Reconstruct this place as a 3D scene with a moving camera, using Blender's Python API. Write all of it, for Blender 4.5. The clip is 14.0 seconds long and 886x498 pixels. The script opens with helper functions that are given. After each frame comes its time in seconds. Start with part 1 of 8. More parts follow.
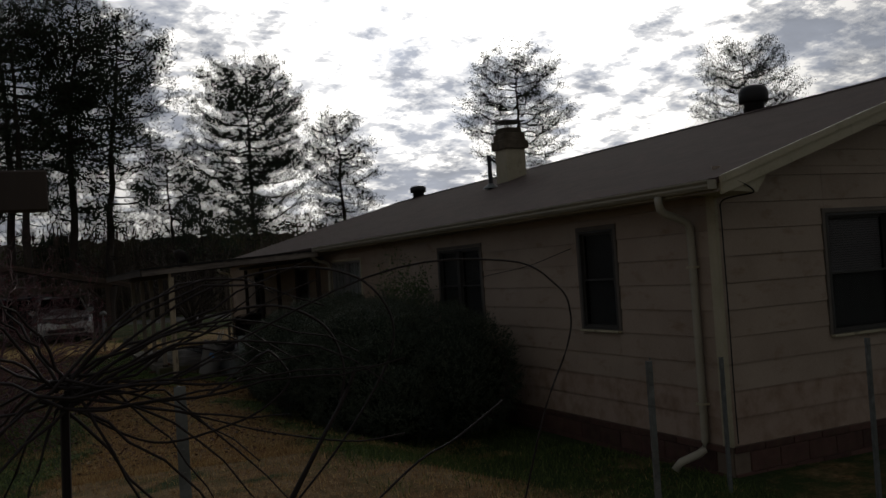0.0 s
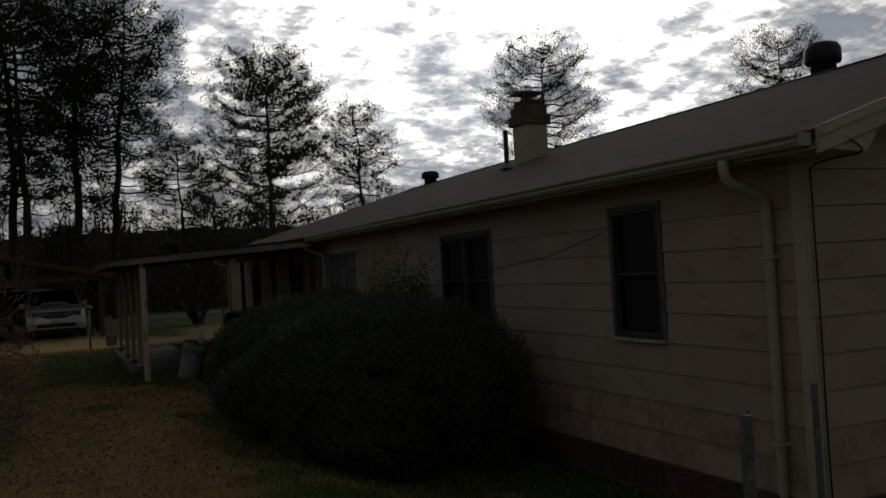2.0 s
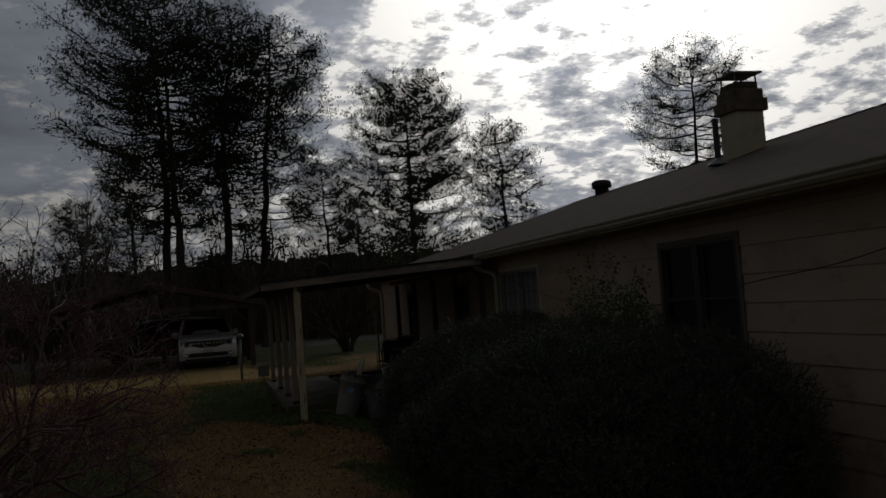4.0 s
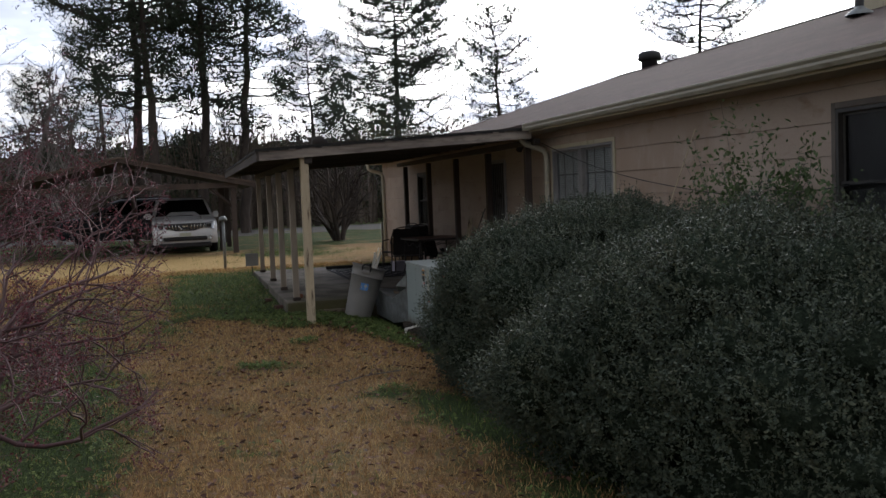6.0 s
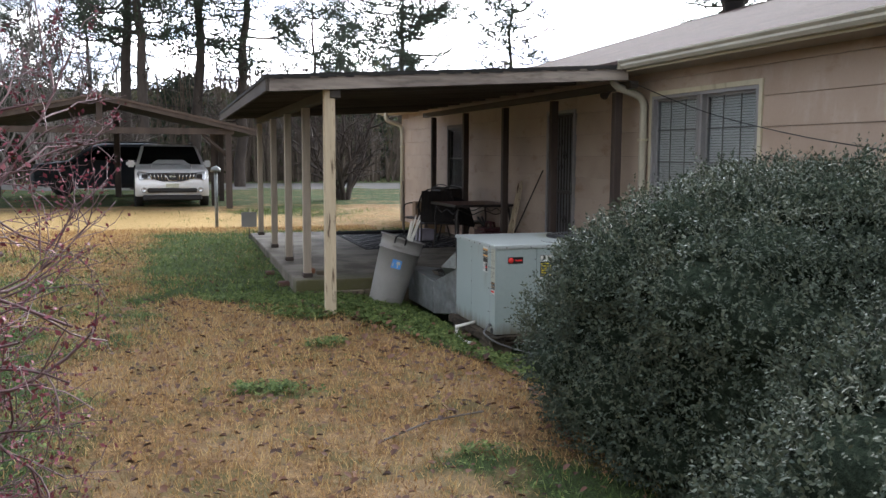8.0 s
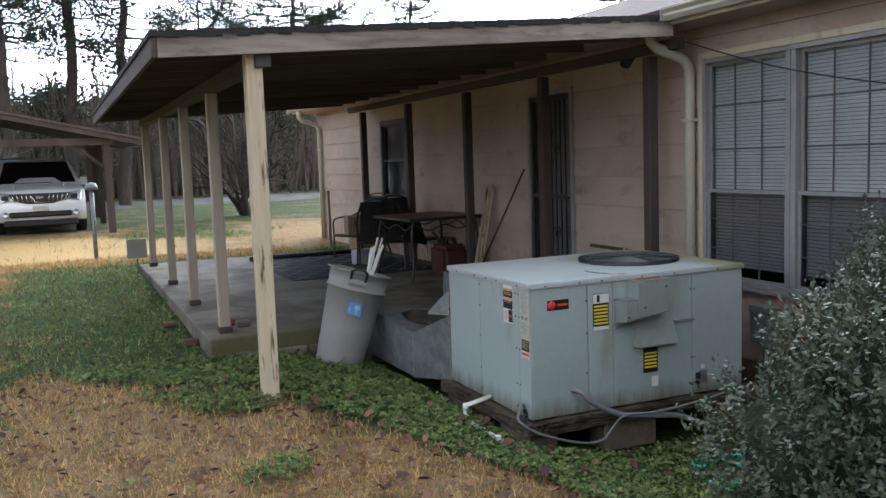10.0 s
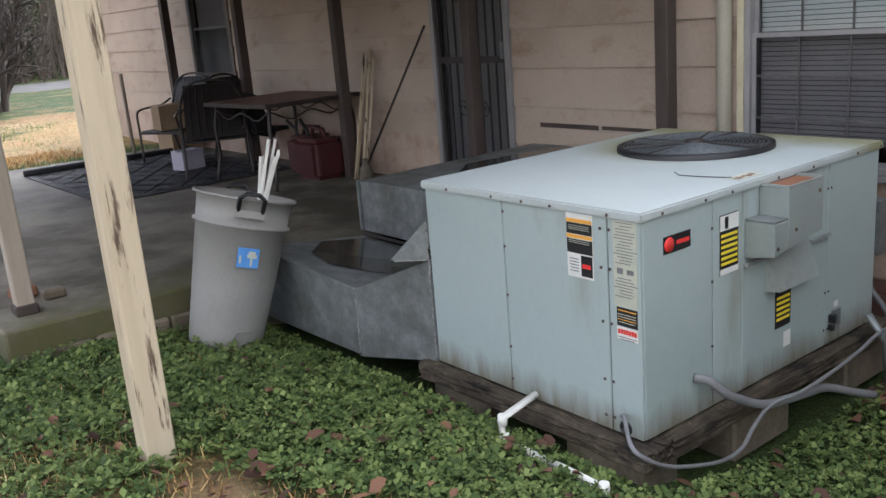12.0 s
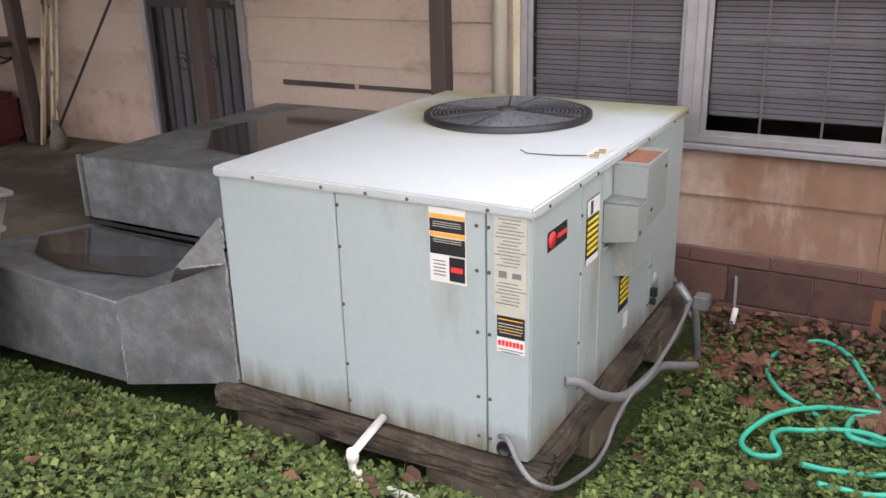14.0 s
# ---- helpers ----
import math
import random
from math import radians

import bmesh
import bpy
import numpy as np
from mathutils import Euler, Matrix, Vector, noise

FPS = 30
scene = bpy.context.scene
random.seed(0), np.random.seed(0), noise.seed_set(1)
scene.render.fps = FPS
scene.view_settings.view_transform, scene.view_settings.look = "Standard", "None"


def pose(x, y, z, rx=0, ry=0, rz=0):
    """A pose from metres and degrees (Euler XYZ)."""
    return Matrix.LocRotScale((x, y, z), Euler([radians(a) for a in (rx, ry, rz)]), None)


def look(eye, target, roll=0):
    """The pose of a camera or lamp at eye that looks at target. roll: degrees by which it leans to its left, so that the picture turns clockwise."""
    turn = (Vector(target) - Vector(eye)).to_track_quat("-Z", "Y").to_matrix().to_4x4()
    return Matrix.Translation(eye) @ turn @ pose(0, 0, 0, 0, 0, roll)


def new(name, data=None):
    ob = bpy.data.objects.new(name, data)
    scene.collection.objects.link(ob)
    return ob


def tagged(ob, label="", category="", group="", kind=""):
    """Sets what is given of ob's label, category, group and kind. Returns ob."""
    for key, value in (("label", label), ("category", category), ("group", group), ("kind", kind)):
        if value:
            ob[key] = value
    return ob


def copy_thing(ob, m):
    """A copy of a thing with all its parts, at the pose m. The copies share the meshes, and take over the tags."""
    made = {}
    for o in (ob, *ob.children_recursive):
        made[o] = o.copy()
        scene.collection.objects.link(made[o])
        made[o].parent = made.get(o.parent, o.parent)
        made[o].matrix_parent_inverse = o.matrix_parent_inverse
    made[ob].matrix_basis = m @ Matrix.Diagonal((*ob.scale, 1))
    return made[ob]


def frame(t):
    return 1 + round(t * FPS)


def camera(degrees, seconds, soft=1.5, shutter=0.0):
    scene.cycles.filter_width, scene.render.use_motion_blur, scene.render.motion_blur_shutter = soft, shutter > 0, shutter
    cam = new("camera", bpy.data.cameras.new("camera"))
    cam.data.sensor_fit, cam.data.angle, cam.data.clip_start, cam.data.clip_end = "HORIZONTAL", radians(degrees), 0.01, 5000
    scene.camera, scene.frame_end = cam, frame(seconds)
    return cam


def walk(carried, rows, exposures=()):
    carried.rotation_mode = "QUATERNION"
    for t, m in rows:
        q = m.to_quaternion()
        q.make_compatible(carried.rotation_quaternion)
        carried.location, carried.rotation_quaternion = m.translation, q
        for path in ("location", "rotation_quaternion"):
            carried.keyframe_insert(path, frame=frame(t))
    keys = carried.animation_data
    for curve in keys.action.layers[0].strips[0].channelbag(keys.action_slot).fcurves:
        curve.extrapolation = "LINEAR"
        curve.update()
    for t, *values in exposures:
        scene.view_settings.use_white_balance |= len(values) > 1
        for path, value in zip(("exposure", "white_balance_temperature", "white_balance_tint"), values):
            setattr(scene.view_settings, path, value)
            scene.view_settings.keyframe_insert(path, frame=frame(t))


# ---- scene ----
cam = camera(53.3, 14.0)
PATH = [
    (0, (-0.007, -0.094, 1.443), (0.852, 1.711, 1.49), -3.8),
    (0.5, (0.286, 0.262, 1.393), (1.104, 2.086, 1.444), -5.4),
    (1, (0.693, 0.742, 1.389), (1.522, 2.56, 1.461), -4.8),
    (1.2, (0.82, 0.97, 1.369), (1.691, 2.768, 1.451), -4.4),
    (1.5, (1.011, 1.312, 1.338), (1.981, 3.061, 1.337), -3.8),
    (1.8, (1.168, 1.67, 1.356), (2.06, 3.458, 1.421), -3.5),
    (2, (1.272, 1.908, 1.368), (2.079, 3.738, 1.409), -3.3),
    (2.5, (1.395, 2.535, 1.399), (2.109, 4.401, 1.497), -2.3),
    (3, (1.438, 3.214, 1.393), (2.071, 5.106, 1.535), -3.1),
    (3.5, (1.381, 3.614, 1.375), (1.81, 5.554, 1.603), -3.8),
    (3.7, (1.359, 3.892, 1.363), (1.812, 5.832, 1.541), -4),
    (4, (1.326, 4.31, 1.346), (1.847, 6.238, 1.463), -4.2),
    (4.2, (1.325, 4.627, 1.359), (1.779, 6.575, 1.381), -3.1),
    (6.3, (1.157, 7.758, 1.205), (1.727, 9.67, 1.06), -2.2),
    (6.5, (1.167, 8.078, 1.204), (1.726, 9.991, 1.038), -1.9),
    (7, (1.205, 8.809, 1.215), (1.8, 10.702, 0.965), -1.2),
    (7.5, (1.278, 9.565, 1.195), (1.858, 11.462, 0.942), -1.6),
    (8, (1.278, 10.309, 1.131), (1.859, 12.211, 0.918), 0.3),
    (8.2, (1.304, 10.571, 1.131), (1.899, 12.469, 0.919), -0.4),
    (10.3, (1.563, 13.725, 1.06), (2.402, 15.531, 0.87), -2),
    (10.5, (1.571, 14.004, 1.062), (2.44, 15.802, 0.948), -2.5),
    (11, (1.612, 14.692, 1.065), (2.541, 16.455, 0.898), -1.6),
    (11.3, (1.697, 15.098, 1.035), (2.71, 16.798, 0.743), -1.4),
    (11.5, (1.765, 15.377, 1.003), (2.83, 17.039, 0.684), -4),
    (11.8, (1.807, 15.742, 0.991), (2.914, 17.346, 0.541), -2.5),
    (12, (1.849, 15.99, 0.978), (3.025, 17.525, 0.47), -4.7),
    (12.1, (1.857, 16.099, 0.983), (3.066, 17.604, 0.46), -3.5),
    (12.3, (1.869, 16.267, 1.011), (3.272, 17.544, 0.377), -1.5),
    (12.5, (1.892, 16.438, 1.037), (3.375, 17.588, 0.344), -2.4),
    (12.8, (1.931, 16.598, 1.044), (3.449, 17.679, 0.317), -1.9),
    (13, (1.958, 16.706, 1.055), (3.501, 17.75, 0.328), -2.5),
    (13.5, (1.958, 16.821, 1.037), (3.564, 17.77, 0.315), -0.9),
    (14, (1.915, 16.874, 1.03), (3.548, 17.812, 0.358), -1.5),
]
EXPOSURES = [(0, -3.3, 6450, 10), (1.5, -3.5, 6450, 10), (3.0, -3.65, 6450, 10), (3.5, -3.9, 6450, 10), (4.2, -4.0, 6450, 10), (6.3, -0.5, 6050, 13), (8.0, 0.42, 5950, 11), (10.5, 0.68, 5700, 10), (11.2, 0.93, 5750, 13), (12.0, 1.12, 5900, 12), (13.0, 1.27, 6350, 15), (13.5, 1.74, 6450, 18), (14.0, 1.74, 6500, 21)]
walk(cam, [(t, look(eye, target, roll)) for t, eye, target, roll in PATH], EXPOSURES)

# ---- world, sun, exposure ----
SUN_AZ, SUN_EL = 27.0, 23.0
sun_dir = Vector((math.sin(radians(SUN_AZ)) * math.cos(radians(SUN_EL)), math.cos(radians(SUN_AZ)) * math.cos(radians(SUN_EL)), math.sin(radians(SUN_EL))))


class Net:
    """Small builder for node trees."""

    def __init__(self, tree):
        self.t = tree

    def add(self, kind, inputs=None, **props):
        n = self.t.nodes.new(kind)
        for k, v in props.items():
            setattr(n, k, v)
        for k, v in (inputs or {}).items():
            if isinstance(v, bpy.types.NodeSocket):
                self.t.links.new(v, n.inputs[k])
            else:
                n.inputs[k].default_value = v
        return n

    def math(self, op, a, b=0.0, clamp=False):
        return self.add("ShaderNodeMath", {0: a, 1: b}, operation=op, use_clamp=clamp).outputs[0]

    def ramp(self, fac, stops):
        n = self.add("ShaderNodeValToRGB", {"Fac": fac})
        e = n.color_ramp.elements
        while len(e) < len(stops):
            e.new(0.5)
        for el, (p, c) in zip(e, stops):
            el.position = p
            el.color = (*c, 1) if len(c) == 3 else c
        return n.outputs[0]

    def noise(self, vec, scale, detail=3.0, rough=0.55, distort=0.0):
        return self.add("ShaderNodeTexNoise", {"Vector": vec, "Scale": scale, "Detail": detail, "Roughness": rough, "Distortion": distort}).outputs[0]

    def mix(self, fac, a, b, blend="MIX"):
        n = self.add("ShaderNodeMix", data_type="RGBA", blend_type=blend)
        for k, v in ((0, fac), (6, a), (7, b)):
            if isinstance(v, bpy.types.NodeSocket):
                self.t.links.new(v, n.inputs[k])
            else:
                n.inputs[k].default_value = v if k == 0 else (*v, 1)
        return n.outputs[2]


world = bpy.data.worlds.new("world")
scene.world = world
world.use_nodes = True
world.node_tree.nodes.clear()
N = Net(world.node_tree)
sky = N.add("ShaderNodeTexSky", sky_type="NISHITA", sun_disc=False, sun_elevation=radians(SUN_EL), sun_rotation=radians(SUN_AZ))
way = N.add("ShaderNodeTexCoord").outputs["Generated"]
sep = N.add("ShaderNodeSeparateXYZ", {0: way})
height = N.math("MAXIMUM", N.math("ADD", sep.outputs[2], 0.22), 0.12)
flat = N.add("ShaderNodeCombineXYZ", {0: N.math("DIVIDE", sep.outputs[0], height), 1: N.math("DIVIDE", sep.outputs[1], height), 2: 0.0}).outputs[0]
big = N.noise(flat, 1.1, 3.0, 0.5)
small = N.noise(flat, 8.5, 10.0, 0.66, 0.0)
bank = N.add("ShaderNodeVectorMath", {0: way, 1: (-0.30, 0.64, 0.707)}, operation="DOT_PRODUCT").outputs["Value"]
bank = N.ramp(bank, [(0.70, (0, 0, 0)), (0.83, (0.13, 0.13, 0.13))])
cover = N.math("ADD", N.math("ADD", N.math("MULTIPLY", big, 0.46), N.math("MULTIPLY", small, 0.54)), bank)
thick = N.ramp(cover, [(0.492, (0, 0, 0)), (0.520, (0.6, 0.6, 0.6)), (0.575, (1, 1, 1))])
dot = N.add("ShaderNodeVectorMath", {0: way, 1: sun_dir}, operation="DOT_PRODUCT").outputs["Value"]
near_sun = N.math("POWER", N.math("MAXIMUM", dot, 0.0), 14.0)
wide_sun = N.math("POWER", N.math("MAXIMUM", dot, 0.0), 3.0)
thin_light = N.math("ADD", N.math("MULTIPLY", near_sun, 17.0), N.math("ADD", N.math("MULTIPLY", wide_sun, 5.0), 1.6))
thick_light = N.math("ADD", N.math("MULTIPLY", near_sun, 2.6), N.math("ADD", N.math("MULTIPLY", wide_sun, 2.3), 0.85))
thin = N.add("ShaderNodeVectorMath", {0: (1.0, 0.97, 0.92), 3: thin_light}, operation="SCALE").outputs[0]
lumps = N.math("ADD", 0.35, N.math("MULTIPLY", N.noise(flat, 3.2, 7.0, 0.62, 0.2), 1.45))
veil = N.add("ShaderNodeVectorMath", {0: (0.86, 0.92, 1.06), 3: N.math("MULTIPLY", thick_light, lumps)}, operation="SCALE").outputs[0]
clouds = N.mix(thick, thin, veil)
blue = N.add("ShaderNodeVectorMath", {0: sky.outputs[0], 3: 0.1}, operation="SCALE").outputs[0]
total = N.mix(0.9, blue, clouds)
bg = N.add("ShaderNodeBackground", {"Color": total, "Strength": 1.0})
N.add("ShaderNodeOutputWorld", {0: bg.outputs[0]})

sun = new("sun", bpy.data.lights.new("sun", "SUN"))
sun.data.energy, sun.data.angle, sun.data.color = 1.0, radians(12), (1.0, 0.93, 0.82)
sun.matrix_world = look((30 * sun_dir.x, 30 * sun_dir.y, 30 * sun_dir.z), (0, 0, 0))


# ---- materials ----
def material(name, stops, scale=4.0, fine=60.0, rough=0.7, bump=0.3, metal=0.0, stretch=(1, 1, 1), random_amount=0.0, relief=0.01, spec=0.4, island=0.0, dirt=None):
    """A surface whose colour wanders through the stops by coarse and fine noise, with fine relief."""
    m = bpy.data.materials.new(name)
    m.use_nodes = True
    n = Net(m.node_tree)
    b = m.node_tree.nodes["Principled BSDF"]
    co = n.add("ShaderNodeTexCoord").outputs["Object"]
    vec = n.add("ShaderNodeMapping", {"Vector": co, "Scale": stretch}).outputs[0]
    if random_amount:
        rnd = n.add("ShaderNodeObjectInfo").outputs["Random"]
        vec = n.add("ShaderNodeVectorMath", {0: vec, 1: n.add("ShaderNodeCombineXYZ", {0: n.math("MULTIPLY", rnd, 37.0), 1: rnd, 2: 0.0}).outputs[0]}, operation="ADD").outputs[0]
    a, f = n.noise(vec, scale, 5.0), n.noise(vec, fine, 4.0, 0.6)
    v = n.math("ADD", n.math("MULTIPLY", a, 0.65), n.math("MULTIPLY", f, 0.35))
    if random_amount:
        v = n.math("ADD", v, n.math("MULTIPLY", n.math("SUBTRACT", rnd, 0.5), random_amount))
    if island:
        isl = n.add("ShaderNodeNewGeometry").outputs["Random Per Island"]
        v = n.math("ADD", v, n.math("MULTIPLY", n.math("SUBTRACT", isl, 0.5), island))
    c = n.ramp(v, [(0.3 + 0.4 * i / max(1, len(stops) - 1), s) for i, s in enumerate(stops)])
    if dirt:
        dscale, lo, hi, dcol, dst = dirt
        dvec = n.add("ShaderNodeMapping", {"Vector": co, "Scale": dst}).outputs[0]
        d = n.noise(dvec, dscale, 6.0, 0.65)
        c = n.mix(n.ramp(d, [(lo, (0, 0, 0)), (hi, (1, 1, 1))]), c, dcol)
    m.node_tree.links.new(c, b.inputs["Base Color"])
    b.inputs["Metallic"].default_value = metal
    b.inputs["Specular IOR Level"].default_value = spec
    m.node_tree.links.new(n.ramp(f, [(0.3, (rough * 0.85,) * 3), (0.7, (min(1, rough * 1.12),) * 3)]), b.inputs["Roughness"])
    if bump:
        bp = n.add("ShaderNodeBump", {"Height": v, "Strength": bump, "Distance": relief})
        m.node_tree.links.new(bp.outputs[0], b.inputs["Normal"])
    return m


def leafy(name, stops, scale=1.5, rough=0.6, spec=0.3, trans=0.0, own=0.6):
    """Leaves and blades: each island takes its own colour along the stops, with slow patches."""
    m = bpy.data.materials.new(name)
    m.use_nodes = True
    n = Net(m.node_tree)
    b = m.node_tree.nodes["Principled BSDF"]
    geo = n.add("ShaderNodeNewGeometry")
    patch = n.noise(geo.outputs["Position"], scale, 3.0)
    v = n.math("ADD", n.math("MULTIPLY", geo.outputs["Random Per Island"], own), n.math("MULTIPLY", patch, 1 - own))
    c = n.ramp(v, [(0.12 + 0.76 * i / max(1, len(stops) - 1), s) for i, s in enumerate(stops)])
    m.node_tree.links.new(c, b.inputs["Base Color"])
    b.inputs["Roughness"].default_value = rough
    b.inputs["Specular IOR Level"].default_value = spec
    if trans:
        b.inputs["Subsurface Weight"].default_value = 0.0
        tr = n.add("ShaderNodeBsdfTranslucent", {"Color": c})
        mx = n.add("ShaderNodeMixShader", {0: trans, 1: b.outputs[0], 2: tr.outputs[0]})
        m.node_tree.links.new(mx.outputs[0], m.node_tree.nodes["Material Output"].inputs[0])
    return m


M = {}
M["siding"] = material("siding_paint", [(0.31, 0.24, 0.188), (0.39, 0.31, 0.248), (0.44, 0.36, 0.29)], 1.2, 45, 0.6, 0.15, random_amount=0.06, relief=0.004,
                       dirt=(2.6, 0.56, 0.78, (0.22, 0.135, 0.08), (0.9, 0.9, 2.0)))
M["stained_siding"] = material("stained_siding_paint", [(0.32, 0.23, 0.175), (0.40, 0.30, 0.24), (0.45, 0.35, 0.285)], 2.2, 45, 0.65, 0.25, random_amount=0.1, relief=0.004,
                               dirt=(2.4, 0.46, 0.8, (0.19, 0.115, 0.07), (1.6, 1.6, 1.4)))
M["old_casing"] = material("old_window_casing", [(0.10, 0.085, 0.075), (0.17, 0.15, 0.13)], 4, 40, 0.7, 0.3)
M["muntin"] = material("grey_muntin", [(0.055, 0.052, 0.05), (0.10, 0.095, 0.09)], 5, 50, 0.5, 0.1)
M["wet"] = material("standing_water", [(0.02, 0.02, 0.018), (0.045, 0.043, 0.038)], 3, 30, 0.12, 0.02, spec=0.6)
M["sealant"] = material("grey_sealant", [(0.13, 0.13, 0.125), (0.34, 0.34, 0.32)], 20, 80, 0.7, 0.5)
M["hood"] = material("dull_hood_metal", [(0.20, 0.225, 0.215), (0.27, 0.30, 0.285)], 4, 40, 0.5, 0.08, metal=0.15, dirt=(4, 0.55, 0.75, (0.14, 0.12, 0.09), (1, 1, 0.5)))
M["fan_wire"] = material("fan_wire", [(0.10, 0.11, 0.12), (0.18, 0.195, 0.21)], 5, 50, 0.3, 0.05, metal=0.5)
M["door_panel"] = material("dull_door_panel", [(0.05, 0.052, 0.058), (0.12, 0.12, 0.125)], 3, 40, 0.4, 0.1, stretch=(8, 8, 0.5))
M["curtain"] = material("drawn_curtain", [(0.16, 0.17, 0.165), (0.24, 0.25, 0.24)], 2, 30, 0.9, 0.2, stretch=(3, 3, 0.3))
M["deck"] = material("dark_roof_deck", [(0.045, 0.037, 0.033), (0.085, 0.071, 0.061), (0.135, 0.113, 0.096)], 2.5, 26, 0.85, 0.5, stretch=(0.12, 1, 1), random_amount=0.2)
M["timber"] = material("rotting_timber", [(0.018, 0.014, 0.010), (0.055, 0.042, 0.028), (0.14, 0.115, 0.078)], 7, 50, 0.95, 0.8, relief=0.012, dirt=(5, 0.5, 0.62, (0.012, 0.010, 0.007), (1, 1, 2)))
M["trim"] = material("trim_paint", [(0.36, 0.32, 0.22), (0.46, 0.42, 0.30), (0.52, 0.47, 0.35)], 3, 50, 0.5, 0.15, relief=0.003, dirt=(5, 0.58, 0.8, (0.16, 0.13, 0.08), (1, 1, 0.4)))
M["gutter"] = material("gutter_metal", [(0.33, 0.305, 0.245), (0.46, 0.43, 0.345)], 3, 50, 0.35, 0.1, relief=0.002, dirt=(6, 0.6, 0.8, (0.18, 0.14, 0.09), (1, 0.4, 1)))
M["soffit"] = material("soffit_board", [(0.30, 0.25, 0.20), (0.38, 0.32, 0.26)], 2, 30, 0.8, 0.2)
M["brick"] = material("brick_clay", [(0.06, 0.032, 0.027), (0.095, 0.048, 0.04), (0.13, 0.068, 0.055)], 6, 80, 0.85, 0.5, random_amount=0.35, relief=0.004, dirt=(9, 0.5, 0.75, (0.09, 0.06, 0.04), (1, 1, 1)))
M["mortar"] = material("mortar", [(0.16, 0.12, 0.09), (0.23, 0.18, 0.14)], 6, 120, 0.95, 0.4)
M["wood"] = material("weathered_wood", [(0.16, 0.13, 0.10), (0.30, 0.25, 0.20), (0.42, 0.36, 0.29)], 2.5, 26, 0.85, 0.6, stretch=(1, 1, 0.12), random_amount=0.15, relief=0.006)
M["wood_x"] = material("weathered_fascia", [(0.06, 0.05, 0.045), (0.19, 0.16, 0.138), (0.36, 0.315, 0.265)], 4.0, 30, 0.85, 0.7, stretch=(0.10, 1, 1), random_amount=0.1, relief=0.006, dirt=(1.6, 0.52, 0.68, (0.075, 0.06, 0.05), (1.2, 1, 6)))
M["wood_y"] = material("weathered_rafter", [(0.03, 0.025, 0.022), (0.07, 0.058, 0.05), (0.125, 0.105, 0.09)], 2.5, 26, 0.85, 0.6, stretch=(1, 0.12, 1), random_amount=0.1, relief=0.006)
M["pine_post"] = material("pale_pine_post", [(0.30, 0.24, 0.16), (0.47, 0.39, 0.27), (0.55, 0.47, 0.34)], 3, 20, 0.75, 0.5, stretch=(1, 1, 0.07), relief=0.004, dirt=(2.4, 0.57, 0.64, (0.085, 0.055, 0.035), (9, 9, 0.9)))
M["dark_wood"] = material("dark_brown_post", [(0.025, 0.019, 0.016), (0.055, 0.04, 0.034), (0.085, 0.064, 0.052)], 3, 30, 0.75, 0.4, stretch=(1, 1, 0.12), random_amount=0.1)
M["tar"] = material("black_felt", [(0.012, 0.012, 0.012), (0.03, 0.028, 0.026)], 6, 60, 0.9, 0.4)
M["concrete"] = material("concrete", [(0.085, 0.072, 0.055), (0.14, 0.12, 0.094), (0.20, 0.175, 0.142)], 1.4, 70, 0.9, 0.4, relief=0.004, dirt=(1.3, 0.42, 0.58, (0.048, 0.041, 0.026), (1, 1, 1)))
M["bark"] = material("pine_bark", [(0.02, 0.016, 0.014), (0.048, 0.037, 0.031), (0.085, 0.068, 0.056)], 3, 14, 0.95, 0.9, stretch=(1, 1, 0.3), relief=0.03)
M["grey_bark"] = material("grey_bark", [(0.07, 0.06, 0.055), (0.15, 0.13, 0.12), (0.24, 0.21, 0.19)], 6, 40, 0.9, 0.5, stretch=(1, 1, 0.4))
M["twig"] = leafy("red_brown_twig", [(0.05, 0.025, 0.025), (0.11, 0.05, 0.05), (0.17, 0.10, 0.10)], 2)
M["bud"] = leafy("red_bud", [(0.10, 0.018, 0.03), (0.18, 0.035, 0.055), (0.20, 0.08, 0.085)], 2)
M["needles"] = leafy("pine_needles", [(0.022, 0.034, 0.020), (0.040, 0.056, 0.034), (0.064, 0.082, 0.050)], 0.3, 0.6, 0.25, 0.2)
M["holly"] = leafy("shrub_leaf", [(0.022, 0.033, 0.024), (0.038, 0.053, 0.037), (0.056, 0.072, 0.047), (0.076, 0.086, 0.052), (0.125, 0.122, 0.075)], 3.2, 0.66, 0.30, 0.06, 0.38)
# Near-black core: the shade inside the shrub is put into this colour.
M["shade_core"] = material("shrub_inside_shade", [(0.008, 0.011, 0.008), (0.024, 0.032, 0.022), (0.05, 0.064, 0.042)], 30, 90, 0.95, 0.9, relief=0.03, spec=0.0)
M["sprig"] = leafy("sprig_leaf", [(0.05, 0.085, 0.03), (0.09, 0.14, 0.05), (0.13, 0.17, 0.07)], 2, 0.5, 0.4, 0.25)
M["clover"] = leafy("clover_leaf", [(0.026, 0.045, 0.014), (0.068, 0.108, 0.030), (0.145, 0.19, 0.055), (0.28, 0.33, 0.11)], 4.0, 0.72, 0.25, 0.25, 0.5)
M["straw"] = leafy("dry_grass", [(0.09, 0.048, 0.026), (0.25, 0.135, 0.065), (0.43, 0.265, 0.11), (0.57, 0.40, 0.18), (0.70, 0.56, 0.30)], 4.0, 0.7, 0.2, 0.2, 0.5)
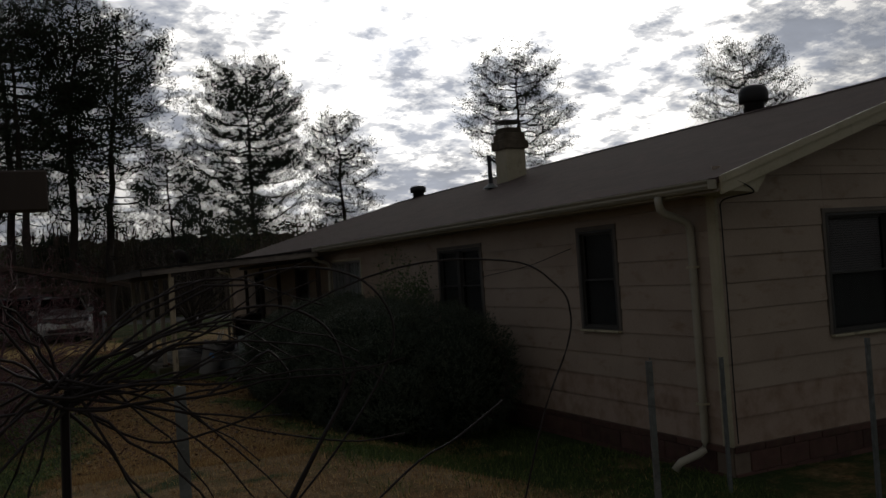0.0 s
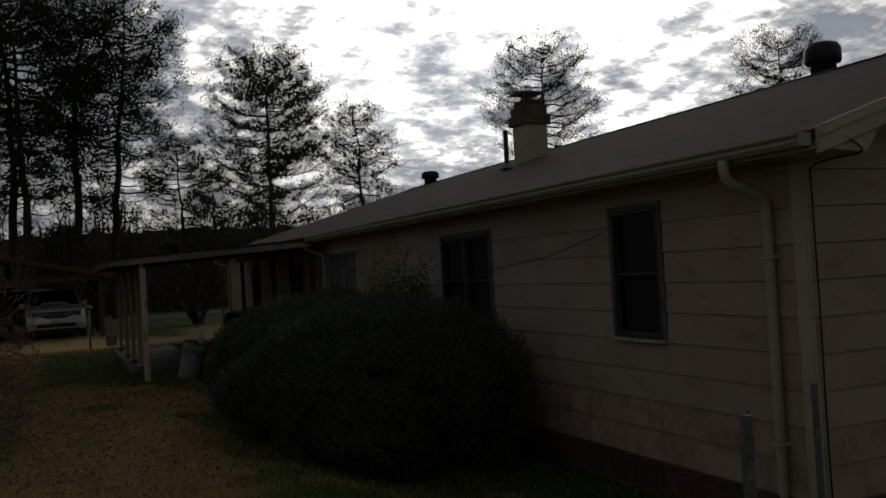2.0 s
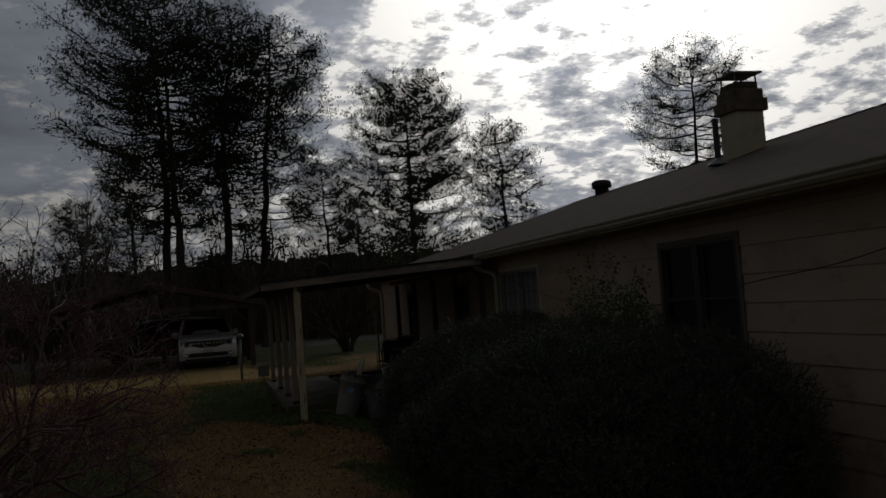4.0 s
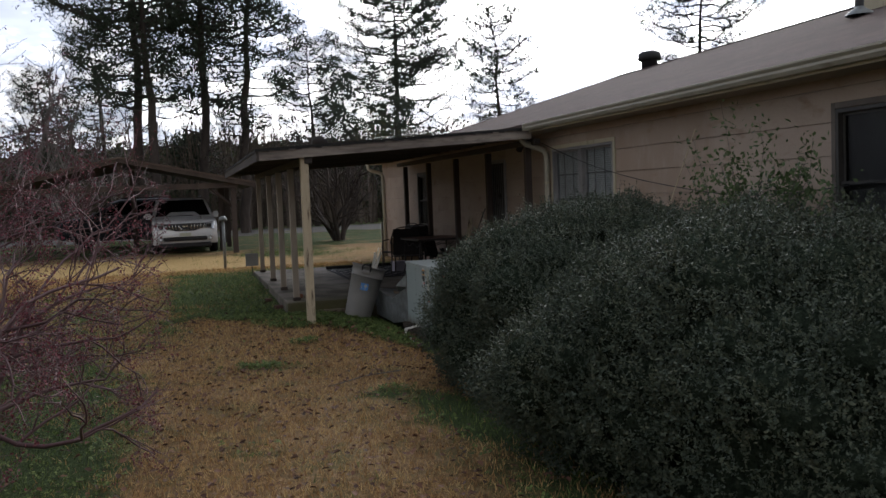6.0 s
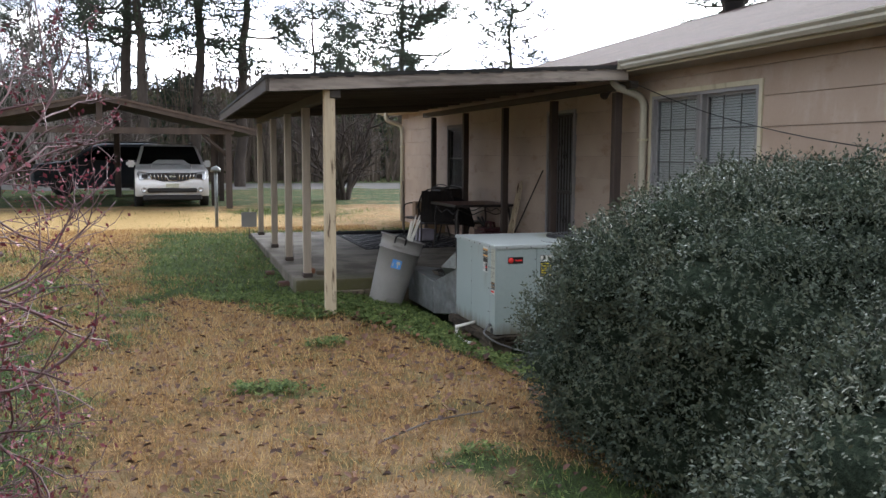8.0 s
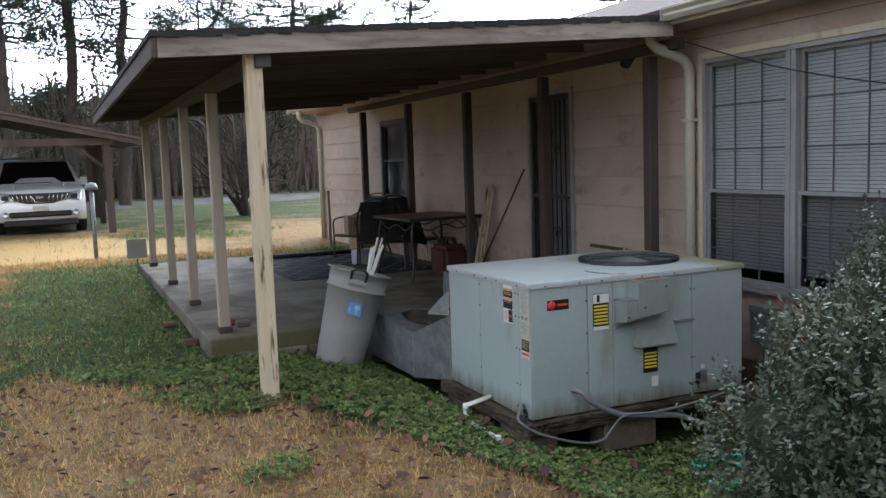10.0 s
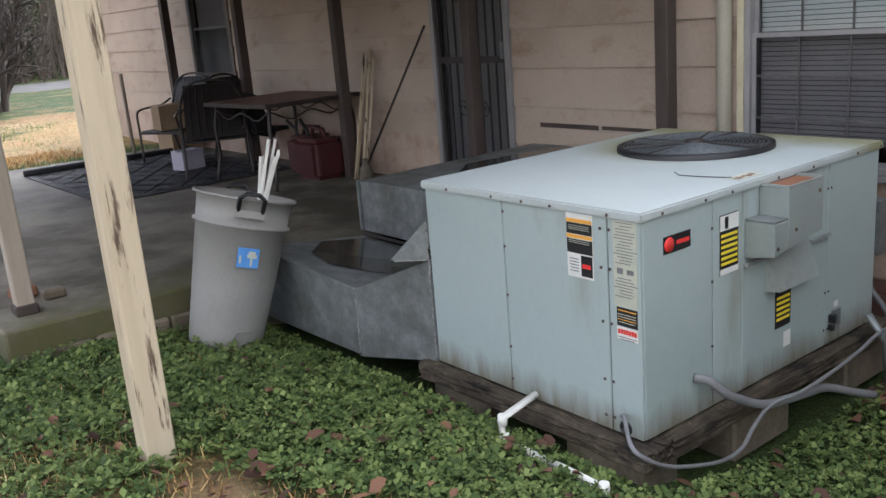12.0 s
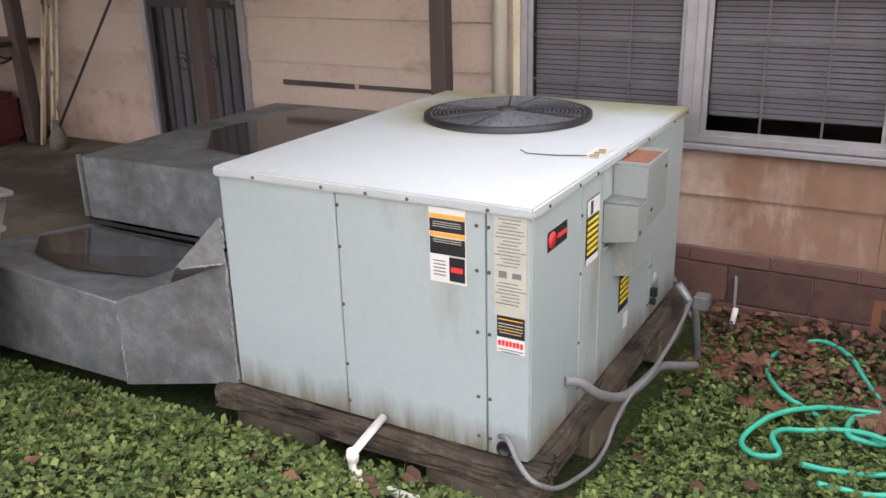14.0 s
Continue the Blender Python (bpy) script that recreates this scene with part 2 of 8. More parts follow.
M["dead_leaf"] = leafy("dead_leaf", [(0.03, 0.018, 0.014), (0.07, 0.036, 0.025), (0.13, 0.065, 0.04), (0.21, 0.11, 0.06)], 3, 0.7, 0.2)
M["unit"] = material("grey_green_sheet_metal", [(0.27, 0.325, 0.315), (0.305, 0.36, 0.35), (0.335, 0.39, 0.38)], 1.2, 30, 0.45, 0.04, random_amount=0.03, relief=0.002, dirt=(2.0, 0.58, 0.8, (0.215, 0.225, 0.18), (1.5, 1.5, 0.35)))
M["unit_top"] = material("stained_top_metal", [(0.31, 0.345, 0.34), (0.37, 0.405, 0.397), (0.41, 0.445, 0.437)], 1.0, 30, 0.62, 0.05, relief=0.002)
M["galv"] = material("galvanised_steel", [(0.12, 0.13, 0.13), (0.20, 0.215, 0.215), (0.30, 0.315, 0.31)], 11, 70, 0.55, 0.08, metal=0.55, relief=0.002, dirt=(3, 0.5, 0.75, (0.10, 0.095, 0.08), (1, 1, 1)))
M["black"] = material("black_paint", [(0.008, 0.008, 0.009), (0.02, 0.02, 0.022)], 4, 50, 0.45, 0.1)
M["iron"] = material("dark_bronze_metal", [(0.012, 0.010, 0.010), (0.035, 0.028, 0.026)], 6, 50, 0.5, 0.15)
M["rust"] = material("rusty_metal", [(0.09, 0.035, 0.02), (0.18, 0.075, 0.035), (0.13, 0.06, 0.04)], 12, 60, 0.8, 0.4)
M["screw_metal"] = material("dull_screw_metal", [(0.05, 0.035, 0.028), (0.12, 0.09, 0.075)], 20, 60, 0.6, 0.1, metal=0.3)
M["white"] = material("white_plastic", [(0.62, 0.60, 0.55), (0.75, 0.73, 0.68)], 6, 50, 0.45, 0.05)
M["label"] = material("label_white", [(0.55, 0.55, 0.52), (0.66, 0.66, 0.62)], 9, 60, 0.5, 0.02)
M["label_aged"] = material("label_aged", [(0.36, 0.37, 0.30), (0.46, 0.47, 0.38)], 9, 60, 0.5, 0.02)
M["yellow"] = material("label_yellow", [(0.62, 0.50, 0.02), (0.70, 0.57, 0.04)], 9, 60, 0.5, 0.02)
M["orange"] = material("label_orange", [(0.65, 0.30, 0.04), (0.70, 0.36, 0.06)], 9, 60, 0.5, 0.02)
M["red"] = material("label_red", [(0.60, 0.03, 0.03), (0.68, 0.05, 0.04)], 9, 60, 0.45, 0.02)
M["blue"] = material("label_blue", [(0.06, 0.20, 0.52), (0.10, 0.28, 0.60)], 9, 60, 0.5, 0.02)
M["bin"] = material("grey_bin_plastic", [(0.20, 0.19, 0.18), (0.27, 0.26, 0.245)], 3, 50, 0.55, 0.08)
M["hose"] = material("green_hose", [(0.02, 0.30, 0.19), (0.04, 0.42, 0.28)], 6, 50, 0.4, 0.05)
M["cable"] = material("grey_conduit", [(0.10, 0.10, 0.10), (0.20, 0.20, 0.205)], 6, 50, 0.55, 0.1)
M["gas"] = material("red_plastic_can", [(0.032, 0.007, 0.009), (0.065, 0.012, 0.014)], 6, 50, 0.5, 0.1)
M["table"] = material("brown_table_top", [(0.10, 0.05, 0.04), (0.17, 0.09, 0.07)], 4, 40, 0.5, 0.2)
M["rug"] = material("dark_rug", [(0.008, 0.008, 0.010), (0.022, 0.02, 0.022)], 9, 90, 0.95, 0.5)
M["rug_line"] = material("rug_pale_yarn", [(0.34, 0.32, 0.31), (0.46, 0.44, 0.42)], 9, 90, 0.95, 0.5)
M["frame"] = material("aluminium_frame", [(0.22, 0.215, 0.22), (0.33, 0.32, 0.32)], 5, 50, 0.45, 0.1, metal=0.4)
M["dark_frame"] = material("dark_window_frame", [(0.035, 0.035, 0.035), (0.07, 0.065, 0.06)], 5, 50, 0.5, 0.1)
M["blind"] = material("blind_slat", [(0.55, 0.53, 0.51), (0.68, 0.66, 0.63)], 5, 50, 0.6, 0.02)
M["inside"] = material("dim_interior", [(0.16, 0.145, 0.14), (0.22, 0.20, 0.19)], 2, 30, 0.9, 0.1)
M["car_white"] = material("silver_white_paint", [(0.66, 0.67, 0.69), (0.72, 0.73, 0.75)], 1, 50, 0.2, 0.0, metal=0.2)
M["car_dark"] = material("dark_blue_paint", [(0.012, 0.016, 0.022), (0.022, 0.028, 0.036)], 1, 50, 0.55, 0.0, spec=0.25)
M["tyre"] = material("rubber", [(0.012, 0.012, 0.012), (0.025, 0.025, 0.025)], 6, 60, 0.85, 0.2)
M["chrome"] = material("chrome", [(0.55, 0.55, 0.55), (0.65, 0.65, 0.65)], 6, 60, 0.15, 0.0, metal=1.0)
M["red_brown"] = material("old_roof_board", [(0.045, 0.032, 0.027), (0.09, 0.065, 0.053), (0.14, 0.11, 0.09)], 2, 30, 0.9, 0.4)
M["road"] = material("asphalt_road", [(0.055, 0.05, 0.046), (0.085, 0.078, 0.072)], 1, 60, 0.9, 0.3)
M["block"] = material("mossy_block", [(0.05, 0.04, 0.028), (0.11, 0.09, 0.063), (0.19, 0.155, 0.115)], 5, 50, 0.95, 0.7, random_amount=0.15, relief=0.01)



def grime_at_foot(key, top, tint):
    """Brown drip stains along the foot of a painted metal thing."""
    m = M[key]
    n = Net(m.node_tree)
    b = m.node_tree.nodes["Principled BSDF"]
    old = b.inputs["Base Color"].links[0].from_socket
    co = n.add("ShaderNodeTexCoord").outputs["Object"]
    z = n.add("ShaderNodeSeparateXYZ", {0: co}).outputs[2]
    near = n.math("SUBTRACT", 1.0, n.math("DIVIDE", z, top), True)
    drip = n.noise(n.add("ShaderNodeMapping", {"Vector": co, "Scale": (9, 9, 1.2)}).outputs[0], 1.0, 5.0, 0.7)
    fac = n.ramp(n.math("MULTIPLY", near, drip), [(0.20, (0, 0, 0)), (0.52, (0.85, 0.85, 0.85))])
    m.node_tree.links.new(n.mix(fac, old, tint), b.inputs["Base Color"])


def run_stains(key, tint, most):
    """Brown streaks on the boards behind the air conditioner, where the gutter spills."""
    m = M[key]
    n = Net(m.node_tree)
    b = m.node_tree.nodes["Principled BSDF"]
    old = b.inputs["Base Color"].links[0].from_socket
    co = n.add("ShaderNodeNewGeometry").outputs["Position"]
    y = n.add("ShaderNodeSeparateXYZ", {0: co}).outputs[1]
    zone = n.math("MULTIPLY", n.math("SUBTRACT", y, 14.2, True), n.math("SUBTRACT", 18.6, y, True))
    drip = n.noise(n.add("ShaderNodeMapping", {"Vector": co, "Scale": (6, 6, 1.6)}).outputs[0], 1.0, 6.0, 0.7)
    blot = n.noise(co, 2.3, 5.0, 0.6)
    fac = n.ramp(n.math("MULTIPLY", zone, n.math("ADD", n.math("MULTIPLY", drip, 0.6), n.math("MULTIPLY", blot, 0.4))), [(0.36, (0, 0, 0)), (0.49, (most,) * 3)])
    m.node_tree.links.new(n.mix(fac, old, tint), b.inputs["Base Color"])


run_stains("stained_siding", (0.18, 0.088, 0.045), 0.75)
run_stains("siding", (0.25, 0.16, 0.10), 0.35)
grime_at_foot("unit", 0.21, (0.12, 0.095, 0.058))
glass = bpy.data.materials.new("window_glass")
glass.use_nodes = True
gb = glass.node_tree.nodes["Principled BSDF"]
gb.inputs["Base Color"].default_value = (0.75, 0.8, 0.82, 1)
gb.inputs["Transmission Weight"].default_value = 1.0
gb.inputs["Roughness"].default_value = 0.04
gb.inputs["IOR"].default_value = 1.3
M["glass"] = glass
darkglass = bpy.data.materials.new("tinted_car_glass")
darkglass.use_nodes = True
db = darkglass.node_tree.nodes["Principled BSDF"]
db.inputs["Base Color"].default_value = (0.01, 0.012, 0.014, 1)
db.inputs["Roughness"].default_value = 0.08
M["darkglass"] = darkglass
screen = bpy.data.materials.new("window_screen_glass")
screen.use_nodes = True
sb = screen.node_tree.nodes["Principled BSDF"]
sb.inputs["Base Color"].default_value = (0.42, 0.42, 0.44, 1)
sb.inputs["Transmission Weight"].default_value = 1.0
sb.inputs["Roughness"].default_value = 0.12
sb.inputs["IOR"].default_value = 1.15
M["screen"] = screen
lamp_glass = bpy.data.materials.new("headlight_glass")
lamp_glass.use_nodes = True
lb = lamp_glass.node_tree.nodes["Principled BSDF"]
lb.inputs["Base Color"].default_value = (0.5, 0.52, 0.55, 1)
lb.inputs["Roughness"].default_value = 0.12
lb.inputs["Metallic"].default_value = 0.6
M["lamp_glass"] = lamp_glass


def shingles():
    m = bpy.data.materials.new("asphalt_shingles")
    m.use_nodes = True
    n = Net(m.node_tree)
    b = m.node_tree.nodes["Principled BSDF"]
    co = n.add("ShaderNodeTexCoord").outputs["Object"]
    s = n.add("ShaderNodeSeparateXYZ", {0: co})
    uv = n.add("ShaderNodeCombineXYZ", {0: s.outputs[1], 1: s.outputs[0], 2: 0.0}).outputs[0]
    br = n.add("ShaderNodeTexBrick", {"Vector": uv, "Scale": 1.0, "Color1": (0.052, 0.035, 0.031, 1), "Color2": (0.078, 0.053, 0.046, 1), "Mortar": (0.04, 0.03, 0.027, 1),
                                      "Mortar Size": 0.006, "Brick Width": 0.3, "Row Height": 0.135})
    g = n.noise(co, 0.5, 4.0)
    f = n.noise(co, 160.0, 2.0)
    c = n.mix(n.ramp(g, [(0.35, (0, 0, 0)), (0.7, (0.55, 0.55, 0.55))]), br.outputs[0], (0.07, 0.052, 0.046))
    c = n.mix(n.math("MULTIPLY", f, 0.35), c, (0.115, 0.083, 0.073))
    m.node_tree.links.new(c, b.inputs["Base Color"])
    b.inputs["Roughness"].default_value = 0.95
    b.inputs["Specular IOR Level"].default_value = 0.15
    h = n.math("SUBTRACT", n.math("MULTIPLY", f, 0.3), br.outputs["Fac"])
    m.node_tree.links.new(n.add("ShaderNodeBump", {"Height": h, "Strength": 0.6, "Distance": 0.008}).outputs[0], b.inputs["Normal"])
    return m


M["shingle"] = shingles()


def mossy_edge():
    """Green-brown moss creeping in over the slab from its damp front edge."""
    m = M["concrete"]
    n = Net(m.node_tree)
    b = m.node_tree.nodes["Principled BSDF"]
    old = b.inputs["Base Color"].links[0].from_socket
    p = n.add("ShaderNodeNewGeometry").outputs["Position"]
    y = n.add("ShaderNodeSeparateXYZ", {0: p}).outputs[1]
    near = n.math("MULTIPLY", n.math("SUBTRACT", 21.5, y), 0.9, True)
    fac = n.ramp(n.math("MULTIPLY", near, n.noise(p, 2.6, 6.0, 0.7)), [(0.18, (0, 0, 0)), (0.50, (0.8, 0.8, 0.8))])
    m.node_tree.links.new(n.mix(fac, old, (0.085, 0.082, 0.030)), b.inputs["Base Color"])


mossy_edge()


def green_amount(x, y):
    """How green (1) or dry (0) the lawn is at a place; numpy arrays."""
    front = np.interp(x, [0.6, 1.7, 2.7, 3.6, 4.2, 4.8], [21.7, 20.1, 19.0, 17.2, 16.2, 15.4])
    g1 = np.clip((y - front) / 0.7 + 0.5, 0, 1) * np.clip((x - 0.3) / 0.8, 0, 1) * np.clip((28.4 - y) / 1.2, 0, 1)
    side = np.interp(y, [8.5, 12, 14.3, 16.2, 18.5, 19.6], [0.1, 0.8, 1.0, 0.7, 0.0, -0.7])
    g2 = np.clip((side - x) / 0.7 + 0.4, 0, 1) * np.clip((19.8 - y) / 1.2, 0, 1) * 0.85 * np.clip((x + 5) / 2, 0, 1)
    g3 = np.clip((x - 2.5) / 0.6, 0, 1) * np.clip(15.2 - y, 0, 1) * (y > 8) * 0.85
    g4 = np.clip((y - 33.6) / 1.6, 0, 1) * 0.72
    g5 = np.clip((x - 4.2) / 0.6, 0, 1) * (y < 12) * 0.7
    g7 = np.clip((1.5 - x) / 1.2, 0, 0.52) * np.clip((y - 16) / 2, 0, 1) * np.clip((27 - y) / 2, 0, 1) * (x > -6)
    g6 = np.exp(-(((x - 4.0) / 1.6) ** 2 + ((y - 33) / 2.5) ** 2)) * 0.8
    wob = 0.5 + 0.25 * np.sin(x * 2.1 + 1.3 * np.sin(y * 1.7)) + 0.25 * np.sin(y * 2.7 + 1.9 * np.sin(x * 1.3 + 2))
    g = np.maximum.reduce([g1, g2, g3, g4, g5, g6, g7]) - 0.35 * (wob - 0.35)
    spot = np.sin(x * 2.7 + 1.9 * np.sin(y * 1.9 + 0.5)) * np.sin(y * 2.3 + 1.4 * np.sin(x * 2.2))
    g = g + 0.55 * np.clip((spot - 0.55) / 0.3, 0, 1) * (y < 22) * (y > 8)
    return np.clip(g, 0.0, 1)


def smooth(a):
    a = np.clip(a, 0, 1)
    return a * a * (3 - 2 * a)


def ground_height(x, y):
    x, y = np.asarray(x, float), np.asarray(y, float)
    line = np.interp(y, [-20, 0, 4, 8, 12, 17, 19, 20.3, 21.5, 28, 34, 44, 60, 200], [-0.1, -0.12, -0.22, -0.38, -0.46, -0.45, -0.44, -0.51, -0.49, -0.38, -0.27, -0.30, -0.36, -0.36])
    side = smooth((x - 2.9) / 1.9) * (1 - smooth((y - 19) / 7))
    z = line + (-0.82 - line) * side
    return z + 0.012 * np.sin(x * 1.9 + y * 0.7) * np.cos(y * 1.4)


def gz(x, y):
    return float(ground_height(x, y))


def ground_material():
    m = bpy.data.materials.new("lawn_soil")
    m.use_nodes = True
    n = Net(m.node_tree)
    b = m.node_tree.nodes["Principled BSDF"]
    co = n.add("ShaderNodeTexCoord").outputs["Object"]
    at = n.add("ShaderNodeAttribute", attribute_name="green").outputs["Fac"]
    f = n.noise(co, 55, 5, 0.7)
    mid = n.noise(co, 3.0, 5, 0.65)
    f2 = n.noise(co, 15, 4, 0.7)
    fm = n.math("ADD", n.math("MULTIPLY", f, 0.5), n.math("MULTIPLY", f2, 0.5))
    dry = n.ramp(fm, [(0.34, (0.04, 0.024, 0.013)), (0.5, (0.185, 0.112, 0.052)), (0.66, (0.46, 0.305, 0.15))])
    # Band of sunlight on the far lawn, put into the straw colour.
    pale = n.add("ShaderNodeAttribute", attribute_name="pale").outputs["Fac"]
    blot = n.noise(co, 1.1, 5, 0.7)
    dry = n.mix(n.ramp(blot, [(0.45, (0, 0, 0)), (0.65, (0.55, 0.55, 0.55))]), dry, (0.36, 0.265, 0.155))
    dry = n.mix(n.ramp(n.noise(co, 2.3, 5, 0.75), [(0.48, (0, 0, 0)), (0.62, (0.65, 0.65, 0.65))]), dry, (0.09, 0.10, 0.04))
    dry = n.mix(pale, dry, n.ramp(fm, [(0.32, (0.30, 0.195, 0.075)), (0.68, (0.60, 0.43, 0.19))]))
    grn = n.ramp(f, [(0.3, (0.02, 0.022, 0.012)), (0.5, (0.043, 0.062, 0.022)), (0.7, (0.085, 0.13, 0.04))])
    fac = n.math("ADD", at, n.math("MULTIPLY", n.math("SUBTRACT", mid, 0.5), 1.5), clamp=True)
    c = n.mix(n.ramp(fac, [(0.25, (0, 0, 0)), (0.65, (1, 1, 1))]), dry, grn)
    m.node_tree.links.new(c, b.inputs["Base Color"])
    b.inputs["Roughness"].default_value = 0.95
    b.inputs["Specular IOR Level"].default_value = 0.1
    m.node_tree.links.new(n.add("ShaderNodeBump", {"Height": f, "Strength": 0.8, "Distance": 0.03}).outputs[0], b.inputs["Normal"])
    return m


M["ground"] = ground_material()


# ---- mesh helpers ----
def part(name, bm, mat, parent=None, label=""):
    me = bpy.data.meshes.new(name)
    bm.to_mesh(me)
    bm.free()
    me.materials.append(M[mat] if isinstance(mat, str) else mat)
    ob = new(name, me)
    ob.parent = parent
    if label:
        tagged(ob, label)
    return ob


def thing(name, at, label, category, group="", kind=""):
    ob = new(name)
    ob.empty_display_size = 0.1
    ob.matrix_basis = pose(*at) if not isinstance(at, Matrix) else at
    return tagged(ob, label, category, group, kind)


def box(bm, x0, y0, z0, x1, y1, z1, m=None):
    vs = [bm.verts.new((x, y, z)) for z in (z0, z1) for x, y in ((x0, y0), (x1, y0), (x1, y1), (x0, y1))]
    if m is not None:
        for v in vs:
            v.co = m @ v.co
    for f in ((0, 3, 2, 1), (4, 5, 6, 7), (0, 1, 5, 4), (1, 2, 6, 5), (2, 3, 7, 6), (3, 0, 4, 7)):
        bm.faces.new([vs[i] for i in f])
    return vs


def bevel(bm, w, seg=1):
    bmesh.ops.bevel(bm, geom=list(bm.edges), offset=w, segments=seg, affect="EDGES", clamp_overlap=True)


def B(*boxes, w=0.0, seg=1):
    bm = bmesh.new()
    for b in boxes:
        box(bm, *b)
    if w:
        bevel(bm, w, seg)
    return bm


def tube(bm, pts, radii, sides=8, cap=True):
    """A round tube through the points."""
    pts = [Vector(p) for p in pts]
    if not isinstance(radii, (list, tuple)):
        radii = [radii] * len(pts)
    rings = []
    ref = Vector((0.31, 0.17, 0.93))
    for i, p in enumerate(pts):
        d = (pts[min(i + 1, len(pts) - 1)] - pts[max(i - 1, 0)]).normalized()
        u = d.cross(ref)
        if u.length < 0.2:
            u = d.cross(Vector((1, 0, 0)))
        u.normalize()
        w = d.cross(u)
        rings.append([bm.verts.new(p + (u * math.cos(a) + w * math.sin(a)) * radii[i]) for a in (2 * math.pi * k / sides for k in range(sides))])
    for a, b in zip(rings, rings[1:]):
        for k in range(sides):
            f = bm.faces.new((a[k], a[(k + 1) % sides], b[(k + 1) % sides], b[k]))
            f.smooth = sides > 5
    if cap:
        bm.faces.new(rings[0][::-1])
        bm.faces.new(rings[-1])
    return rings


def lathe(bm, profile, sides=24, m=None, close=False):
    """A turned shape from (radius, height) pairs."""
    rings = []
    for r, z in profile:
        ring = []
        for k in range(sides):
            a = 2 * math.pi * k / sides
            co = Vector((r * math.cos(a), r * math.sin(a), z))
            ring.append(bm.verts.new(m @ co if m is not None else co))
        rings.append(ring)
    for a, b in zip(rings, rings[1:]):
        for k in range(sides):
            f = bm.faces.new((a[k], a[(k + 1) % sides], b[(k + 1) % sides], b[k]))
            f.smooth = True
    if close:
        bm.faces.new(rings[0][::-1])
        bm.faces.new(rings[-1])


def soup(name, verts, faces, mat, parent=None, label="", kind="", category="", smooth_it=False):
    """One mesh from numpy vertices and faces of a fixed number of corners."""
    me = bpy.data.meshes.new(name)
    verts = np.asarray(verts, np.float32).reshape(-1, 3)
    faces = np.asarray(faces, np.int32)
    k = faces.shape[1]
    me.vertices.add(len(verts))
    me.vertices.foreach_set("co", verts.ravel())
    me.loops.add(faces.size)
    me.loops.foreach_set("vertex_index", faces.ravel())
    me.polygons.add(len(faces))
    me.polygons.foreach_set("loop_start", np.arange(len(faces), dtype=np.int32) * k)
    me.update(calc_edges=True)
    me.materials.append(M[mat])
    ob = new(name, me)
    ob.parent = parent
    return tagged(ob, label, category, "", kind)


# ---- ground ----
def build_ground():
    def axis(lo, hi, fine, far):
        a = list(np.arange(lo, hi, fine))
        step, v = fine, hi
        while v < far:
            a.append(v)
            step *= 1.35
            v += step
        step, v = fine, lo
        out = []
        while v > -far:
            step *= 1.35
            v -= step
            out.append(v)
        return np.array(out[::-1] + a)
    xs, ys = axis(-8, 8, 0.22, 1500), axis(-4, 60, 0.22, 1500)
    X, Y = np.meshgrid(xs, ys)
    Z = ground_height(X, Y)
    n, k = len(xs), len(ys)
    v = np.stack([X, Y, Z], -1).reshape(-1, 3)
    i = np.arange(n * k).reshape(k, n)
    f = np.stack([i[:-1, :-1], i[:-1, 1:], i[1:, 1:], i[1:, :-1]], -1).reshape(-1, 4)
    ob = soup("ground", v, f, "ground", None, "uneven lawn of dry straw-coloured grass with green weedy patches", "structure", "lawn")
    at = ob.data.attributes.new("green", "FLOAT", "POINT")
    at.data.foreach_set("value", green_amount(v[:, 0], v[:, 1]).astype(np.float32))
    # Sunlit stretch past the porch, painted in as a paler band.
    pale = np.clip((v[:, 1] - 26.5) / 2.5, 0, 1) * np.clip((33.6 - v[:, 1]) / 1.5, 0, 1) * np.clip((5 - v[:, 0]) / 3, 0.25, 1) * 0.9
    at = ob.data.attributes.new("pale", "FLOAT", "POINT")
    at.data.foreach_set("value", pale.astype(np.float32))
    ob.data.shade_smooth()


build_ground()
RY0, RY1 = 46.5, 54.0
road_y = B((-160, RY0, -0.5, 200, RY1, -0.31))
road = part("road", road_y, "road")
tagged(road, "grey asphalt country road beyond the lawn", "road", "", "structure")

# ---- house ----
WX, NY, FY = 6.24, 6.68, 29.75
EX = 14.9
ZB, ZS = -0.50, 2.02
RIDGE_X, RIDGE_Z, EAVE_X, EAVE_Z = 10.55, 3.62, 5.86, 2.135
COURSE = 0.27


def wall_pieces(a0, a1, z0, z1, openings):
    """Rectangles of a wall round its openings."""
    cuts = sorted({a0, a1, *[o[0] for o in openings], *[o[1] for o in openings]})
    out = []
    for l, r in zip(cuts, cuts[1:]):
        zs = [(z0, z1)]
        for o in openings:
            if o[0] < r - 1e-6 and o[1] > l + 1e-6:
                nz = []
                for b, t in zs:
                    if o[2] > b:
                        nz.append((b, min(t, o[2])))
                    if o[3] < t:
                        nz.append((max(b, o[3]), t))
                zs = nz
        out += [(l, r, b, t) for b, t in zs if t - b > 1e-4]
    return out


OPEN_W = [(8.38, 9.10, 0.60, 1.80), (11.74, 13.22, 0.58, 1.76), (17.03, 18.85, 0.035, 1.76), (20.74, 21.64, -0.33, 1.72), (25.25, 26.25, 0.50, 1.62)]
OPEN_S = [(7.76, 8.74, 0.48, 1.78)]

